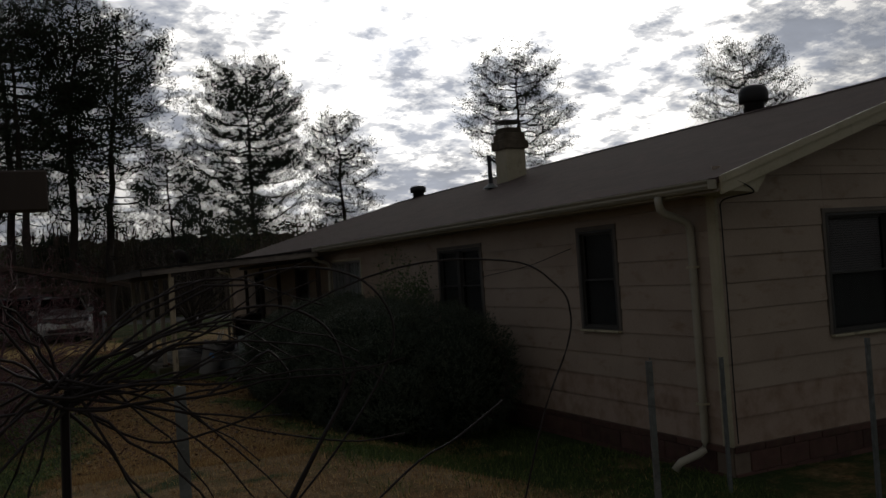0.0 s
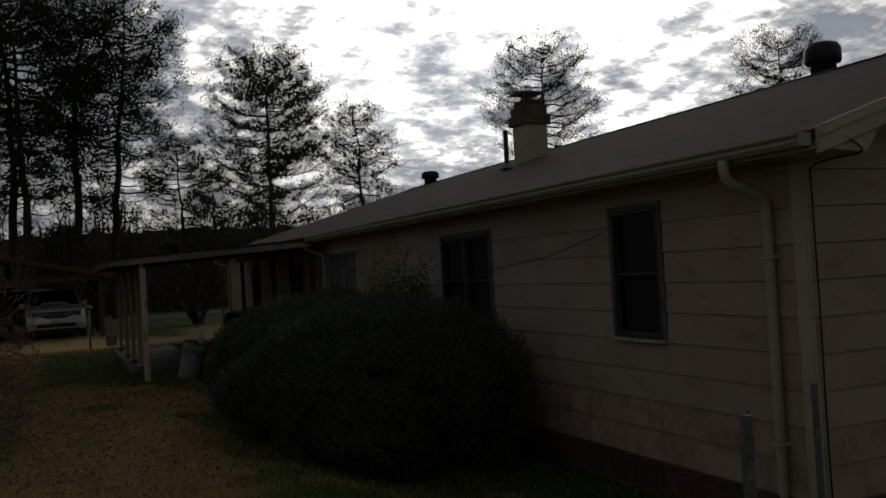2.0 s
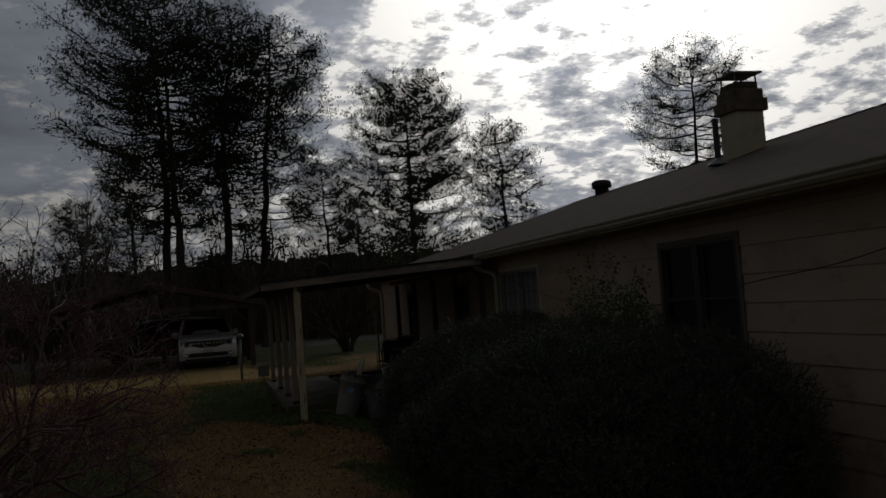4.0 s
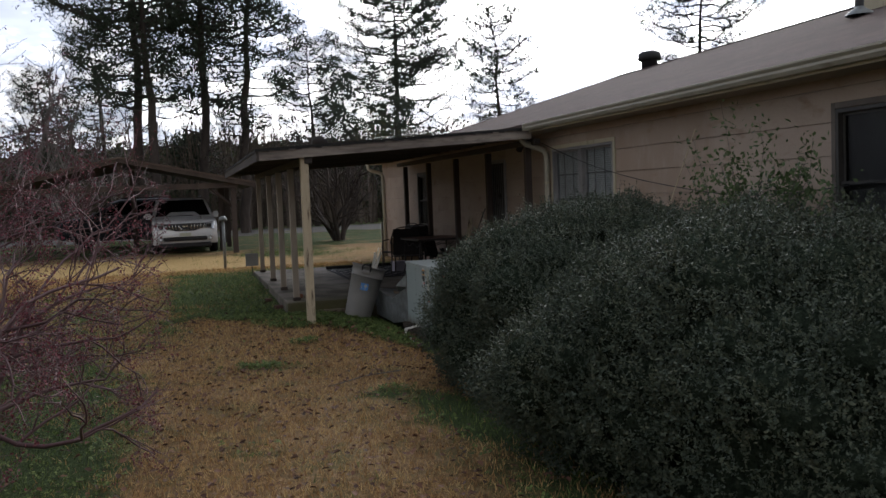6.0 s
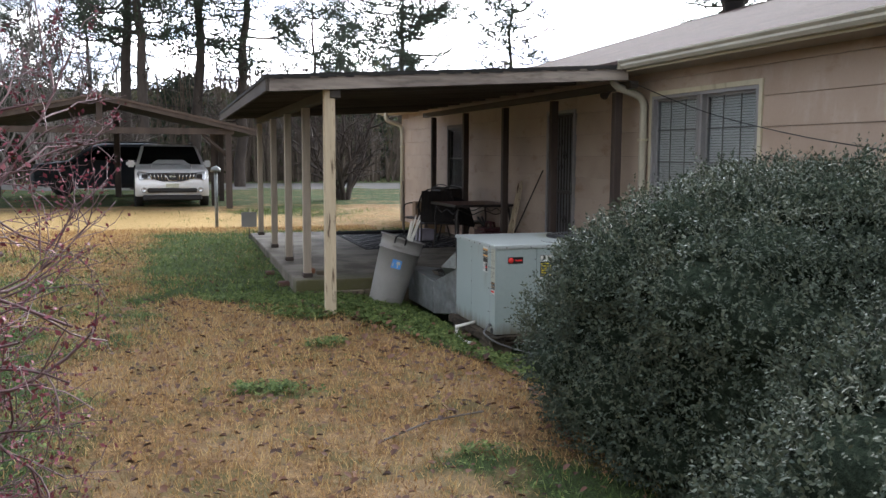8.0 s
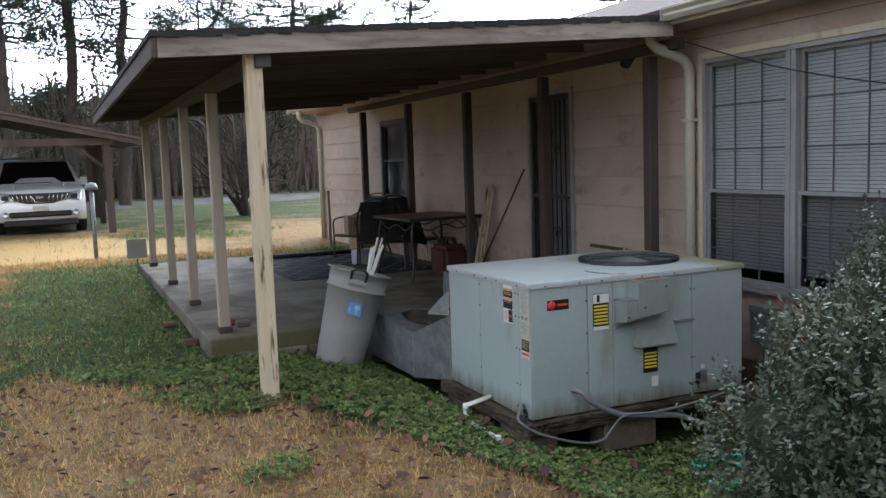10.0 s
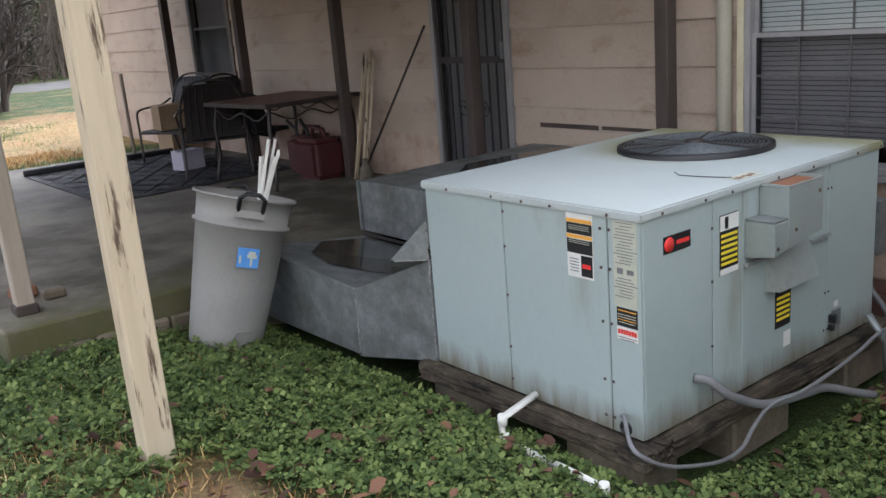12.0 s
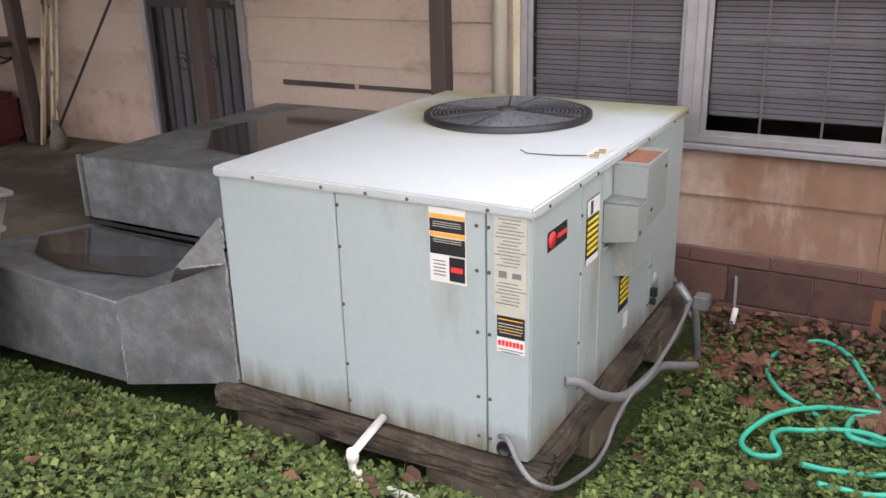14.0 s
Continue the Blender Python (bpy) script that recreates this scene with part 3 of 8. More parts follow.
wall_west = thing("wall_west", (0, 0, 0), "pinkish beige lapped board siding, stained towards the ground", "wall", "", "structure")
wall_south = thing("wall_south", (0, 0, 0), "beige lapped board siding of the gable end", "wall", "", "structure")
bm = bmesh.new()
for l, r, b, t in wall_pieces(NY + 0.15, FY, -0.9, 2.06, OPEN_W):
    box(bm, WX + 0.03, l, b, WX + 0.15, r, t)
part("backing", bm, "inside", wall_west)
bm = bmesh.new()
for l, r, b, t in wall_pieces(WX + 0.03, EX, -0.9, 2.06, OPEN_S):
    box(bm, l, NY + 0.03, b, r, NY + 0.148, t)
part("backing", bm, "inside", wall_south)
bm = B((EX, NY, -0.9, EX + 0.15, FY + 0.15, 2.06))
tagged(part("wall_east", bm, "siding"), "beige board wall on the far side of the house", "wall", "", "structure")
bm = B((WX + 0.03, FY + 0.003, -0.9, EX - 0.003, FY + 0.15, 2.06))
tagged(part("wall_north", bm, "siding"), "beige board wall at the road end of the house", "wall", "", "structure")
tagged(part("floor", B((WX + 0.16, NY + 0.16, -0.5, EX - 0.01, FY - 0.01, -0.36)), "inside"), "dim interior floor of the house", "floor", "", "structure")
tagged(part("ceiling", B((WX + 0.16, NY + 0.16, 2.07, EX - 0.01, FY - 0.01, 2.10)), "inside"), "dim interior ceiling of the house", "ceiling", "", "structure")
tagged(part("wall_inner", B((WX + 2.6, NY + 0.2, -0.35, WX + 2.7, FY - 0.05, 2.06)), "inside"), "dim partition inside the house", "wall", "", "structure")


def plank(x0, x1, z0, z1, out0=0.016, out1=0.004):
    """One lapped board in a wall plane: x along, y outwards negative, thicker at its foot."""
    bm = bmesh.new()
    v = [bm.verts.new(c) for c in ((x0, -out0, z0), (x1, -out0, z0), (x1, -out1, z1), (x0, -out1, z1), (x0, 0.01, z0), (x1, 0.01, z0), (x1, 0.01, z1), (x0, 0.01, z1))]
    for f in ((0, 1, 2, 3), (5, 4, 7, 6), (4, 5, 1, 0), (3, 2, 6, 7), (4, 0, 3, 7), (1, 5, 6, 2)):
        bm.faces.new([v[i] for i in f])
    return bm


def clad(parent, m, a0, a1, openings, top=2.02, steps=10):
    """Courses of siding; m takes the wall's own plane to the world."""
    for k in range(steps):
        z0, z1 = ZB + k * COURSE, min(ZB + (k + 1) * COURSE - 0.003, top)
        if z1 - z0 < 0.03:
            continue
        for l, r, b, t in wall_pieces(a0, a1, z0, z1, openings):
            if t - b < 0.01 or r - l < 0.01:
                continue
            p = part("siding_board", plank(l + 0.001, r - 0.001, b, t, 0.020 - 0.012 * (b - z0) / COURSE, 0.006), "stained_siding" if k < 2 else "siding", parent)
            p.matrix_basis = m


m_west = Matrix(((0, 1, 0, WX + 0.02), (-1, 0, 0, 0), (0, 0, 1, 0), (0, 0, 0, 1)))
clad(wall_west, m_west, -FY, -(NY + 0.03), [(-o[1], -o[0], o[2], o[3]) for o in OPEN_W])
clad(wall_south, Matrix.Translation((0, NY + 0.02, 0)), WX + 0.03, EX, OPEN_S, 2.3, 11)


# gable above the south wall
def gable():
    k = 0
    z = ZB + 10 * COURSE
    while z < RIDGE_Z - 0.2:
        z1 = z + COURSE - 0.003
        l = max(WX + 0.03, RIDGE_X - (RIDGE_Z - 0.12 - z) / 0.318)
        r = min(EX, RIDGE_X + (RIDGE_Z - 0.12 - z) / 0.318)
        l1, r1 = RIDGE_X - (RIDGE_Z - 0.12 - z1) / 0.318, RIDGE_X + (RIDGE_Z - 0.12 - z1) / 0.318
        if r - l < 0.2 or r1 <= l1:
            break
        bm = plank(l, r, z if k else 2.29, z1)
        bm.verts.ensure_lookup_table()
        for i in (2, 6):
            bm.verts[i].co.x = min(EX, r1)
        for i in (3, 7):
            bm.verts[i].co.x = max(WX + 0.03, l1)
        p = part("siding_board", bm, "siding", wall_south)
        p.matrix_basis = Matrix.Translation((0, NY + 0.02, 0))
        z += COURSE
        k += 1


gable()
bm = bmesh.new()
f = [bm.verts.new(c) for c in ((WX + 0.05, NY + 0.06, 2.06), (EX, NY + 0.06, 2.06), (RIDGE_X, NY + 0.06, RIDGE_Z - 0.1))]
g = [bm.verts.new(v.co + Vector((0, 0.06, 0))) for v in f]
bm.faces.new(f), bm.faces.new(g[::-1])
for i in range(3):
    bm.faces.new((f[i], g[i], g[(i + 1) % 3], f[(i + 1) % 3]))
part("gable_backing", bm, "inside", wall_south)
tagged(part("trim", B((WX - 0.005, NY + 0.0, ZB - 0.01, WX + 0.03, NY + 0.12, 2.05), (WX - 0.005, NY - 0.012, ZB - 0.01, WX + 0.03, NY - 0.003, 2.05), w=0.003), "trim"), "beige painted corner board of the house", "corner board", "", "structure")

# brick foundation
foundation = thing("foundation_wall", (0, 0, 0), "reddish brown brick foundation under the siding, dirty mortar", "foundation", "", "structure")
part("mortar_bed", B((WX + 0.0, NY + 0.02, -1.1, WX + 0.027, FY, ZB - 0.004), (WX + 0.03, NY + 0.0, -1.1, EX, NY + 0.027, ZB - 0.004)), "mortar", foundation)

# roof
SL = (RIDGE_Z - EAVE_Z) / (RIDGE_X - EAVE_X)
RY_S, HIP_Y = 6.20, 25.3
roof = thing("roof", (0, 0, 0), "low-pitched brown asphalt shingle roof, gabled at one end and hipped at the other", "roof", "", "structure")
EX2 = 2 * RIDGE_X - EAVE_X
FYR = FY + 0.45


def slab_faces(bm, tops, drop=0.05):
    t = [bm.verts.new(c) for c in tops]
    b = [bm.verts.new((c[0], c[1], c[2] - drop)) for c in tops]
    bm.faces.new(t)
    bm.faces.new(b[::-1])
    for i in range(len(t)):
        j = (i + 1) % len(t)
        bm.faces.new((t[i], b[i], b[j], t[j]))


bm = bmesh.new()
slab_faces(bm, [(EAVE_X, RY_S, EAVE_Z), (RIDGE_X, RY_S, RIDGE_Z), (RIDGE_X, HIP_Y, RIDGE_Z), (EAVE_X, FYR, EAVE_Z)])
part("roof_plane", bm, "shingle", roof)
bm = bmesh.new()
slab_faces(bm, [(RIDGE_X, RY_S, RIDGE_Z), (EX2, RY_S, EAVE_Z), (EX2, FYR, EAVE_Z), (RIDGE_X, HIP_Y, RIDGE_Z)])
part("roof_plane", bm, "shingle", roof)
bm = bmesh.new()
slab_faces(bm, [(EAVE_X, FYR, EAVE_Z), (RIDGE_X, HIP_Y, RIDGE_Z), (EX2, FYR, EAVE_Z)])
part("roof_plane", bm, "shingle", roof)
# ridge caps
bm = bmesh.new()
for k in range(66):
    y = RY_S + k * 0.29
    if y + 0.3 > HIP_Y:
        break
    for s in (-1, 1):
        slab_faces(bm, [(RIDGE_X, y, RIDGE_Z + 0.018), (RIDGE_X, y + 0.3, RIDGE_Z + 0.012), (RIDGE_X + s * 0.15, y + 0.3, RIDGE_Z - 0.035), (RIDGE_X + s * 0.15, y, RIDGE_Z - 0.03)][::s], 0.008)
part("ridge_caps", bm, "shingle", roof)
# soffit and fascia
tagged(part("soffit", B((EAVE_X + 0.03, NY - 0.2, 2.012, WX + 0.03, FY + 0.4, 2.03)), "soffit"), "beige boarded soffit under the eave", "soffit", "", "structure")
tagged(part("fascia", B((EAVE_X + 0.005, RY_S + 0.05, 2.005, EAVE_X + 0.028, FYR, 2.085), w=0.002), "trim"), "beige painted fascia board along the eave", "fascia", "", "structure")


def rake(sign):
    bm = bmesh.new()
    for y0, y1, up, down in ((RY_S - 0.03, RY_S, 0.01, -0.16), (RY_S - 0.05, RY_S - 0.03, 0.02, -0.05)):
        pts = []
        for x, z in ((RIDGE_X, RIDGE_Z), (RIDGE_X + sign * (RIDGE_X - EAVE_X - 0.02), EAVE_Z)):
            pts.append((x, z))
        (xa, za), (xb, zb) = pts
        v = [bm.verts.new(c) for c in ((xa, y0, za + up), (xb, y0, zb + up), (xb, y0, zb + down), (xa, y0, za + down), (xa, y1, za + up), (xb, y1, zb + up), (xb, y1, zb + down), (xa, y1, za + down))]
        for f in ((0, 1, 2, 3), (5, 4, 7, 6), (4, 5, 1, 0), (3, 2, 6, 7), (4, 0, 3, 7), (1, 5, 6, 2)):
            bm.faces.new([v[i] for i in f])
    return part("rake_board", bm, "trim", roof)


rake(-1), rake(1)
bm = bmesh.new()
for sgn in (-1, 1):
    slab_faces(bm, [(RIDGE_X, RY_S, RIDGE_Z - 0.14), (RIDGE_X + sgn * 4.7, RY_S, EAVE_Z - 0.12), (RIDGE_X + sgn * 4.7, NY + 0.02, EAVE_Z - 0.12), (RIDGE_X, NY + 0.02, RIDGE_Z - 0.14)][::sgn], 0.015)
part("rake_soffit", bm, "soffit", roof)
# boxed return at the gable foot
bm = bmesh.new()
prof = [(EAVE_X + 0.03, 2.11), (EAVE_X + 0.03, 2.01), (WX - 0.1, 2.0), (WX + 0.10, 1.985), (WX + 0.29, 2.22)]
a = [bm.verts.new((x, RY_S + 0.0, z)) for x, z in prof]
b = [bm.verts.new((x, NY - 0.005, z)) for x, z in prof]
bm.faces.new(a), bm.faces.new(b[::-1])
for i in range(5):
    j = (i + 1) % 5
    bm.faces.new((a[i], b[i], b[j], a[j]))
part("boxed_return", bm, "trim", roof)


def gutter_run(y0, y1):
    """K-shaped gutter with its front lip, hung on the fascia."""
    g = thing("gutter", (EAVE_X, y0, 2.028), "cream metal rain gutter along the eave, streaked with dirt", "gutter")
    bm = bmesh.new()
    prof = [(0.0, 0.075), (0.0, 0.0), (-0.06, 0.0), (-0.085, 0.03), (-0.085, 0.05), (-0.11, 0.075), (-0.11, 0.09), (-0.10, 0.09), (-0.10, 0.078), (-0.078, 0.052), (-0.078, 0.033), (-0.056, 0.006), (-0.006, 0.006), (-0.006, 0.075)]
    L = y1 - y0
    a = [bm.verts.new((x, 0, z)) for x, z in prof]
    b = [bm.verts.new((x, L, z)) for x, z in prof]
    bm.faces.new(a), bm.faces.new(b[::-1])
    for i in range(len(prof)):
        j = (i + 1) % len(prof)
        bm.faces.new((a[i], b[i], b[j], a[j]))
    part("trough", bm, "gutter", g)
    part("end_cap", B((-0.11, -0.004, 0.0, 0.0, 0.0, 0.088)), "gutter", g)
    part("end_cap", B((-0.11, L, 0.0, 0.0, L + 0.004, 0.088)), "gutter", g)
    n = max(1, int(L / 0.9))
    for k in range(n):
        y = (k + 0.5) * L / n
        part("spike", B((-0.112, y - 0.006, 0.078, -0.002, y + 0.006, 0.086)), "galv", g)
    if L > 5:
        for k in range(1, int(L / 3)):
            part("seam", B((-0.1145, k * 3 - 0.02, 0.07, -0.1105, k * 3 + 0.02, 0.093)), "gutter", g)
    return g


gutter_run(6.22, 18.74)
gutter_run(27.1, FYR)


def downspout(y, z_low, kick):
    d = thing("downspout", (WX - 0.05, y, z_low), "cream metal downspout strapped to the siding, dirty at the foot", "downspout")
    o = Vector((WX - 0.05, y, z_low))
    bm = bmesh.new()
    def rect(p0, p1, w=0.04, dpt=0.03):
        a, b = Vector(p0) - o, Vector(p1) - o
        dd = (b - a).normalized()
        s = Vector((0, 1, 0)) if abs(dd.y) < 0.5 else Vector((1, 0, 0))
        u = dd.cross(s).normalized()
        r = [[bm.verts.new(p + s * i * w + u * j * dpt) for i, j in ((-1, -1), (1, -1), (1, 1), (-1, 1))] for p in (a, b)]
        for k in range(4):
            bm.faces.new((r[0][k], r[0][(k + 1) % 4], r[1][(k + 1) % 4], r[1][k]))
        bm.faces.new(r[0][::-1]), bm.faces.new(r[1])
    pts = [(EAVE_X - 0.05, y, 2.03), (EAVE_X - 0.05, y, 1.96), (EAVE_X - 0.035, y, 1.90), (EAVE_X + 0.02, y, 1.855), (WX - 0.15, y, 1.79), (WX - 0.085, y, 1.755), (WX - 0.052, y, 1.69), (WX - 0.05, y, 1.55), (WX - 0.05, y, z_low + 0.12)]
    if kick:
        pts += [(WX - 0.08, y, z_low + 0.03), (WX - 0.15, y, z_low), (WX - 0.34, y + 0.05, z_low - 0.06), (WX - 0.4, y + 0.08, z_low - 0.14)]
    tube(bm, [Vector(p) - o for p in pts], 0.042, 10)
    part("pipe", bm, "gutter", d)
    for z in (1.3, z_low + 0.5):
        part("strap", B((-0.045, -0.055, z - z_low - 0.012, 0.045, 0.055, z - z_low + 0.012)), "trim", d)
    return d


downspout(7.0, -0.72 + 0.12, True)
downspout(18.95, gz(6.1, 18.95) + 0.02, False)
downspout(29.55, -0.5, False)


def window(name, y0, y1, z0, z1, double, axis="W", grid=None, blind=(True, False), light=False, tag=""):
    """A sash window in the west or south wall: frame, sashes with glass, muntins, blinds."""
    w, h = y1 - y0, z1 - z0
    if axis == "W":
        mm = Matrix(((0, 1, 0, WX), (-1, 0, 0, y1), (0, 0, 1, z0), (0, 0, 0, 1)))
    else:
        mm = Matrix.Translation((y0, NY, z0))
    win = thing(name, mm, tag, "window", "", "structure")
    fm = "frame" if light else "dark_frame"
    t = 0.035
    part("window_frame", B((0.002, -0.012, 0.002, t, 0.10, h - 0.002), (w - t, -0.012, 0.002, w - 0.002, 0.10, h - 0.002), (t, -0.012, h - t, w - t, 0.10, h - 0.002), (t, -0.012, 0.002, w - t, 0.10, t), w=0.002), fm, win)
    part("window_sill", B((-0.03, -0.045, -0.03, w + 0.03, 0.02, -0.002), w=0.003), "frame" if light else "trim", win)
    part("casing", B((-0.045, -0.012, -0.002, -0.002, 0.018, h + 0.05), (w + 0.002, -0.012, -0.002, w + 0.05, 0.018, h + 0.05), (-0.002, -0.012, h + 0.002, w + 0.002, 0.018, h + 0.05), w=0.002), "trim" if light else "old_casing", win)
    bays = [(t, w / 2 - 0.049), (w / 2 + 0.049, w - t)] if double else [(t, w - t)]
    if not light:
        part("curtain", B((t, 0.085, t, w - t, 0.09, h - t)), "curtain", win, "dull grey drawn curtain")
    if double:
        for sg in (-1, 1):
            part("mullion", B((w / 2 - 0.022 + sg * 0.026, -0.018, t, w / 2 + 0.022 + sg * 0.026, 0.09, h - t), w=0.003), fm, win)
        part("mullion_cover", B((w / 2 - 0.006, -0.024, t, w / 2 + 0.006, -0.0185, h - t), w=0.001), fm, win)
    mid = h * (0.41 if grid else 0.5)
    for a, b in bays:
        for lo, hi, dy, k in ((mid - 0.012, h - t, 0.035, 0), (t, mid + 0.012, 0.012, 1)):
            s = 0.024
            sash = part("sash", B((a, dy, lo, a + s, dy + 0.022, hi), (b - s, dy, lo, b, dy + 0.022, hi), (a + s, dy, hi - s, b - s, dy + 0.022, hi), (a + s, dy, lo, b - s, dy + 0.022, lo + s)), "frame" if light else fm, win)
            pane = part("pane", B((a + s, dy + 0.009, lo + s, b - s, dy + 0.013, hi - s)), "screen" if (k or not light) else "glass", sash)
            pane.visible_shadow = False
            if grid:
                nx, nz = grid
                for i in range(1, nx):
                    x = a + (b - a) * i / nx
                    part("muntin", B((x - 0.0055, dy + 0.002, lo + s, x + 0.0055, dy + 0.0082, hi - s)), "muntin", sash)
                for i in range(1, nz):
                    z = lo + (hi - lo) * i / nz
                    part("muntin", B((a + s, dy - 0.002, z - 0.0055, b - s, dy + 0.0018, z + 0.0055)), "muntin", sash)
        if blind[0] or blind[1]:
            lo_b = t + 0.08 if blind[1] else mid
            bm = bmesh.new()
            z = lo_b + 0.01
            k = 0
            while z < h - t - 0.03:
                tilt = 0.010 + 0.002 * math.sin(k * 1.7)
                box(bm, a + 0.02, 0.075, z, b - 0.02, 0.0765 + 0.0, z + 0.019 + tilt * 0.2)
                z += 0.026
                k += 1
            part("blind", bm, "blind", win, "white horizontal slat blind")
            part("blind_rail", B((a + 0.01, 0.07, h - t - 0.03, b - 0.01, 0.095, h - t)), "blind", win)
    return win


WIN = [("window_1", OPEN_W[0], False, None, (False, False), False, "dark aluminium sash window in the beige siding"),
       ("window_2", OPEN_W[1], True, None, (False, False), False, "double dark sash window behind the shrubs"),
       ("window_3", OPEN_W[2], True, (3, 3), (True, True), True, "double aluminium sash window with white grid and half-drawn blinds"),
       ("window_5", OPEN_W[4], False, None, (True, False), False, "sash window with a pale upper blind beside the porch")]
for nm, o, dbl, grid, bl, lt, tg in WIN:
    window(nm, o[0], o[1], o[2], o[3], dbl, "W", grid, bl, lt, tg)
o = OPEN_S[0]
window("window_4", o[0], o[1], o[2], o[3], False, "S", None, (True, False), False, "dark sash window in the gable end")


def door():
    d = thing("door_1", Matrix(((0, 1, 0, WX), (-1, 0, 0, 21.64), (0, 0, 1, -0.33), (0, 0, 0, 1))), "black wrought-iron security door with scrolls in front of a dark door", "door", "", "structure")
    w, h = 0.9, 2.05
    part("door_frame", B((0.002, -0.02, 0, 0.05, 0.10, h - 0.002), (w - 0.05, -0.02, 0, w - 0.002, 0.10, h - 0.002), (0.05, -0.02, h - 0.05, w - 0.05, 0.10, h - 0.002), w=0.002), "frame", d)
    part("leaf", B((0.052, 0.06, 0.01, w - 0.052, 0.095, h - 0.055), w=0.002), "door_panel", d)
    part("iron_frame", B((0.055, 0.0, 0.015, 0.09, 0.025, h - 0.06), (w - 0.09, 0.0, 0.015, w - 0.055, 0.025, h - 0.06), (0.09, 0, h - 0.1, w - 0.09, 0.025, h - 0.06), (0.09, 0, 0.015, w - 0.09, 0.025, 0.1), (0.09, 0, 0.95, w - 0.09, 0.025, 1.0)), "iron", d)
    for k in range(7):
        x = 0.09 + (w - 0.18) * (k + 1) / 8
        part("bar", B((x - 0.006, 0.006, 0.1, x + 0.006, 0.018, 0.95), (x - 0.006, 0.006, 1.0, x + 0.006, 0.018, h - 0.1)), "iron", d)
    for cx, cz in ((0.33, 1.45), (0.57, 1.45), (0.45, 1.62), (0.45, 1.3), (0.33, 0.6), (0.57, 0.6)):
        bm = bmesh.new()
        pts = [(cx + (0.02 + 0.05 * a / 9) * math.cos(a), 0.0, cz + (0.02 + 0.05 * a / 9) * math.sin(a)) for a in np.linspace(0, 9, 22)]
        tube(bm, pts, 0.006, 5)
        part("scroll", bm, "iron", d)
    part("door_handle", B((w - 0.085, -0.03, 0.98, w - 0.06, 0.0, 1.1), w=0.004), "galv", d)


door()

# ---- roof vents, chimney, pipe ----
def roof_z(x):
    return RIDGE_Z - abs(x - RIDGE_X) * SL


def vent(x, y, top, r):
    v = thing("roof_vent", (x, y, roof_z(x) - 0.05), "dark metal mushroom roof vent with a domed cap", "roof vent")
    h = top - roof_z(x) + 0.05
    bm = bmesh.new()
    lathe(bm, [(r * 0.72, 0), (r * 0.70, h * 0.55), (r * 0.78, h * 0.6)], 20, None, True)
    part("stem", bm, "black", v)
    bm = bmesh.new()
    lathe(bm, [(r * 0.92, h * 0.58), (r, h * 0.62), (r * 1.0, h * 0.85), (r * 0.85, h * 0.95), (r * 0.45, h * 1.0), (0.01, h)], 24, None, True)
    part("cap", bm, "black", v)


vent(11.0, 10.75, 4.14, 0.24)
vent(10.72, 23.9, 3.99, 0.24)
ch = thing("chimney", (9.42, 16.1, roof_z(9.42) - 0.12), "cream painted square chimney with a darker banded crown and metal cap", "chimney")
part("shaft", B((-0.235, -0.235, -0.05, 0.235, 0.235, 0.98), w=0.01), "trim", ch)
part("crown", B((-0.29, -0.29, 0.74, 0.29, 0.29, 0.93), (-0.25, -0.25, 0.93, 0.25, 0.25, 1.08), w=0.01), "block", ch)
part("flue", B((-0.2, -0.2, 1.06, 0.2, 0.2, 1.2), w=0.01), "block", ch)
part("cap", B((-0.26, -0.26, 1.32, 0.26, 0.26, 1.345), (-0.19, -0.19, 1.2, -0.17, -0.17, 1.32), (0.17, 0.17, 1.2, 0.19, 0.19, 1.32), (0.17, -0.19, 1.2, 0.19, -0.17, 1.32), (-0.19, 0.17, 1.2, -0.17, 0.19, 1.32)), "galv", ch)
pv = thing("vent_pipe", (8.66, 15.65, roof_z(8.66) - 0.03), "dark plumbing vent pipe on the shingle roof", "vent pipe")
bm = bmesh.new()
lathe(bm, [(0.045, 0), (0.045, 0.72), (0.035, 0.72), (0.035, 0.1)], 12)
part("pipe", bm, "black", pv)
bm = bmesh.new()
lathe(bm, [(0.16, 0.04), (0.14, 0.07), (0.06, 0.12), (0.047, 0.14)], 12)
part("flashing", bm, "galv", pv)

# ---- porch ----
SZ = -0.34
def rough_slab(x0, y0, x1, y1):
    return B((x0, y0, -0.72, x1, y1, -0.47), w=0.012)


slab = thing("porch_slab", (0, 0, 0), "worn concrete porch slab with a mossy edge", "porch slab", "", "structure")
part("slab", B((2.62, 20.55, -0.75, WX - 0.002, 27.0, SZ), w=0.012), "concrete", slab)

for k in range(4):
    part("edge_block", rough_slab(2.63 + k * 0.40, 20.50, 3.02 + k * 0.40, 20.547), "block", slab, "brown mossy block under the slab's edge")

PL, PR, PN, PF = 2.16, 5.84, 18.80, 27.0


def proof(x):
    return 1.83 + (x - PL) / (PR - PL) * 0.21


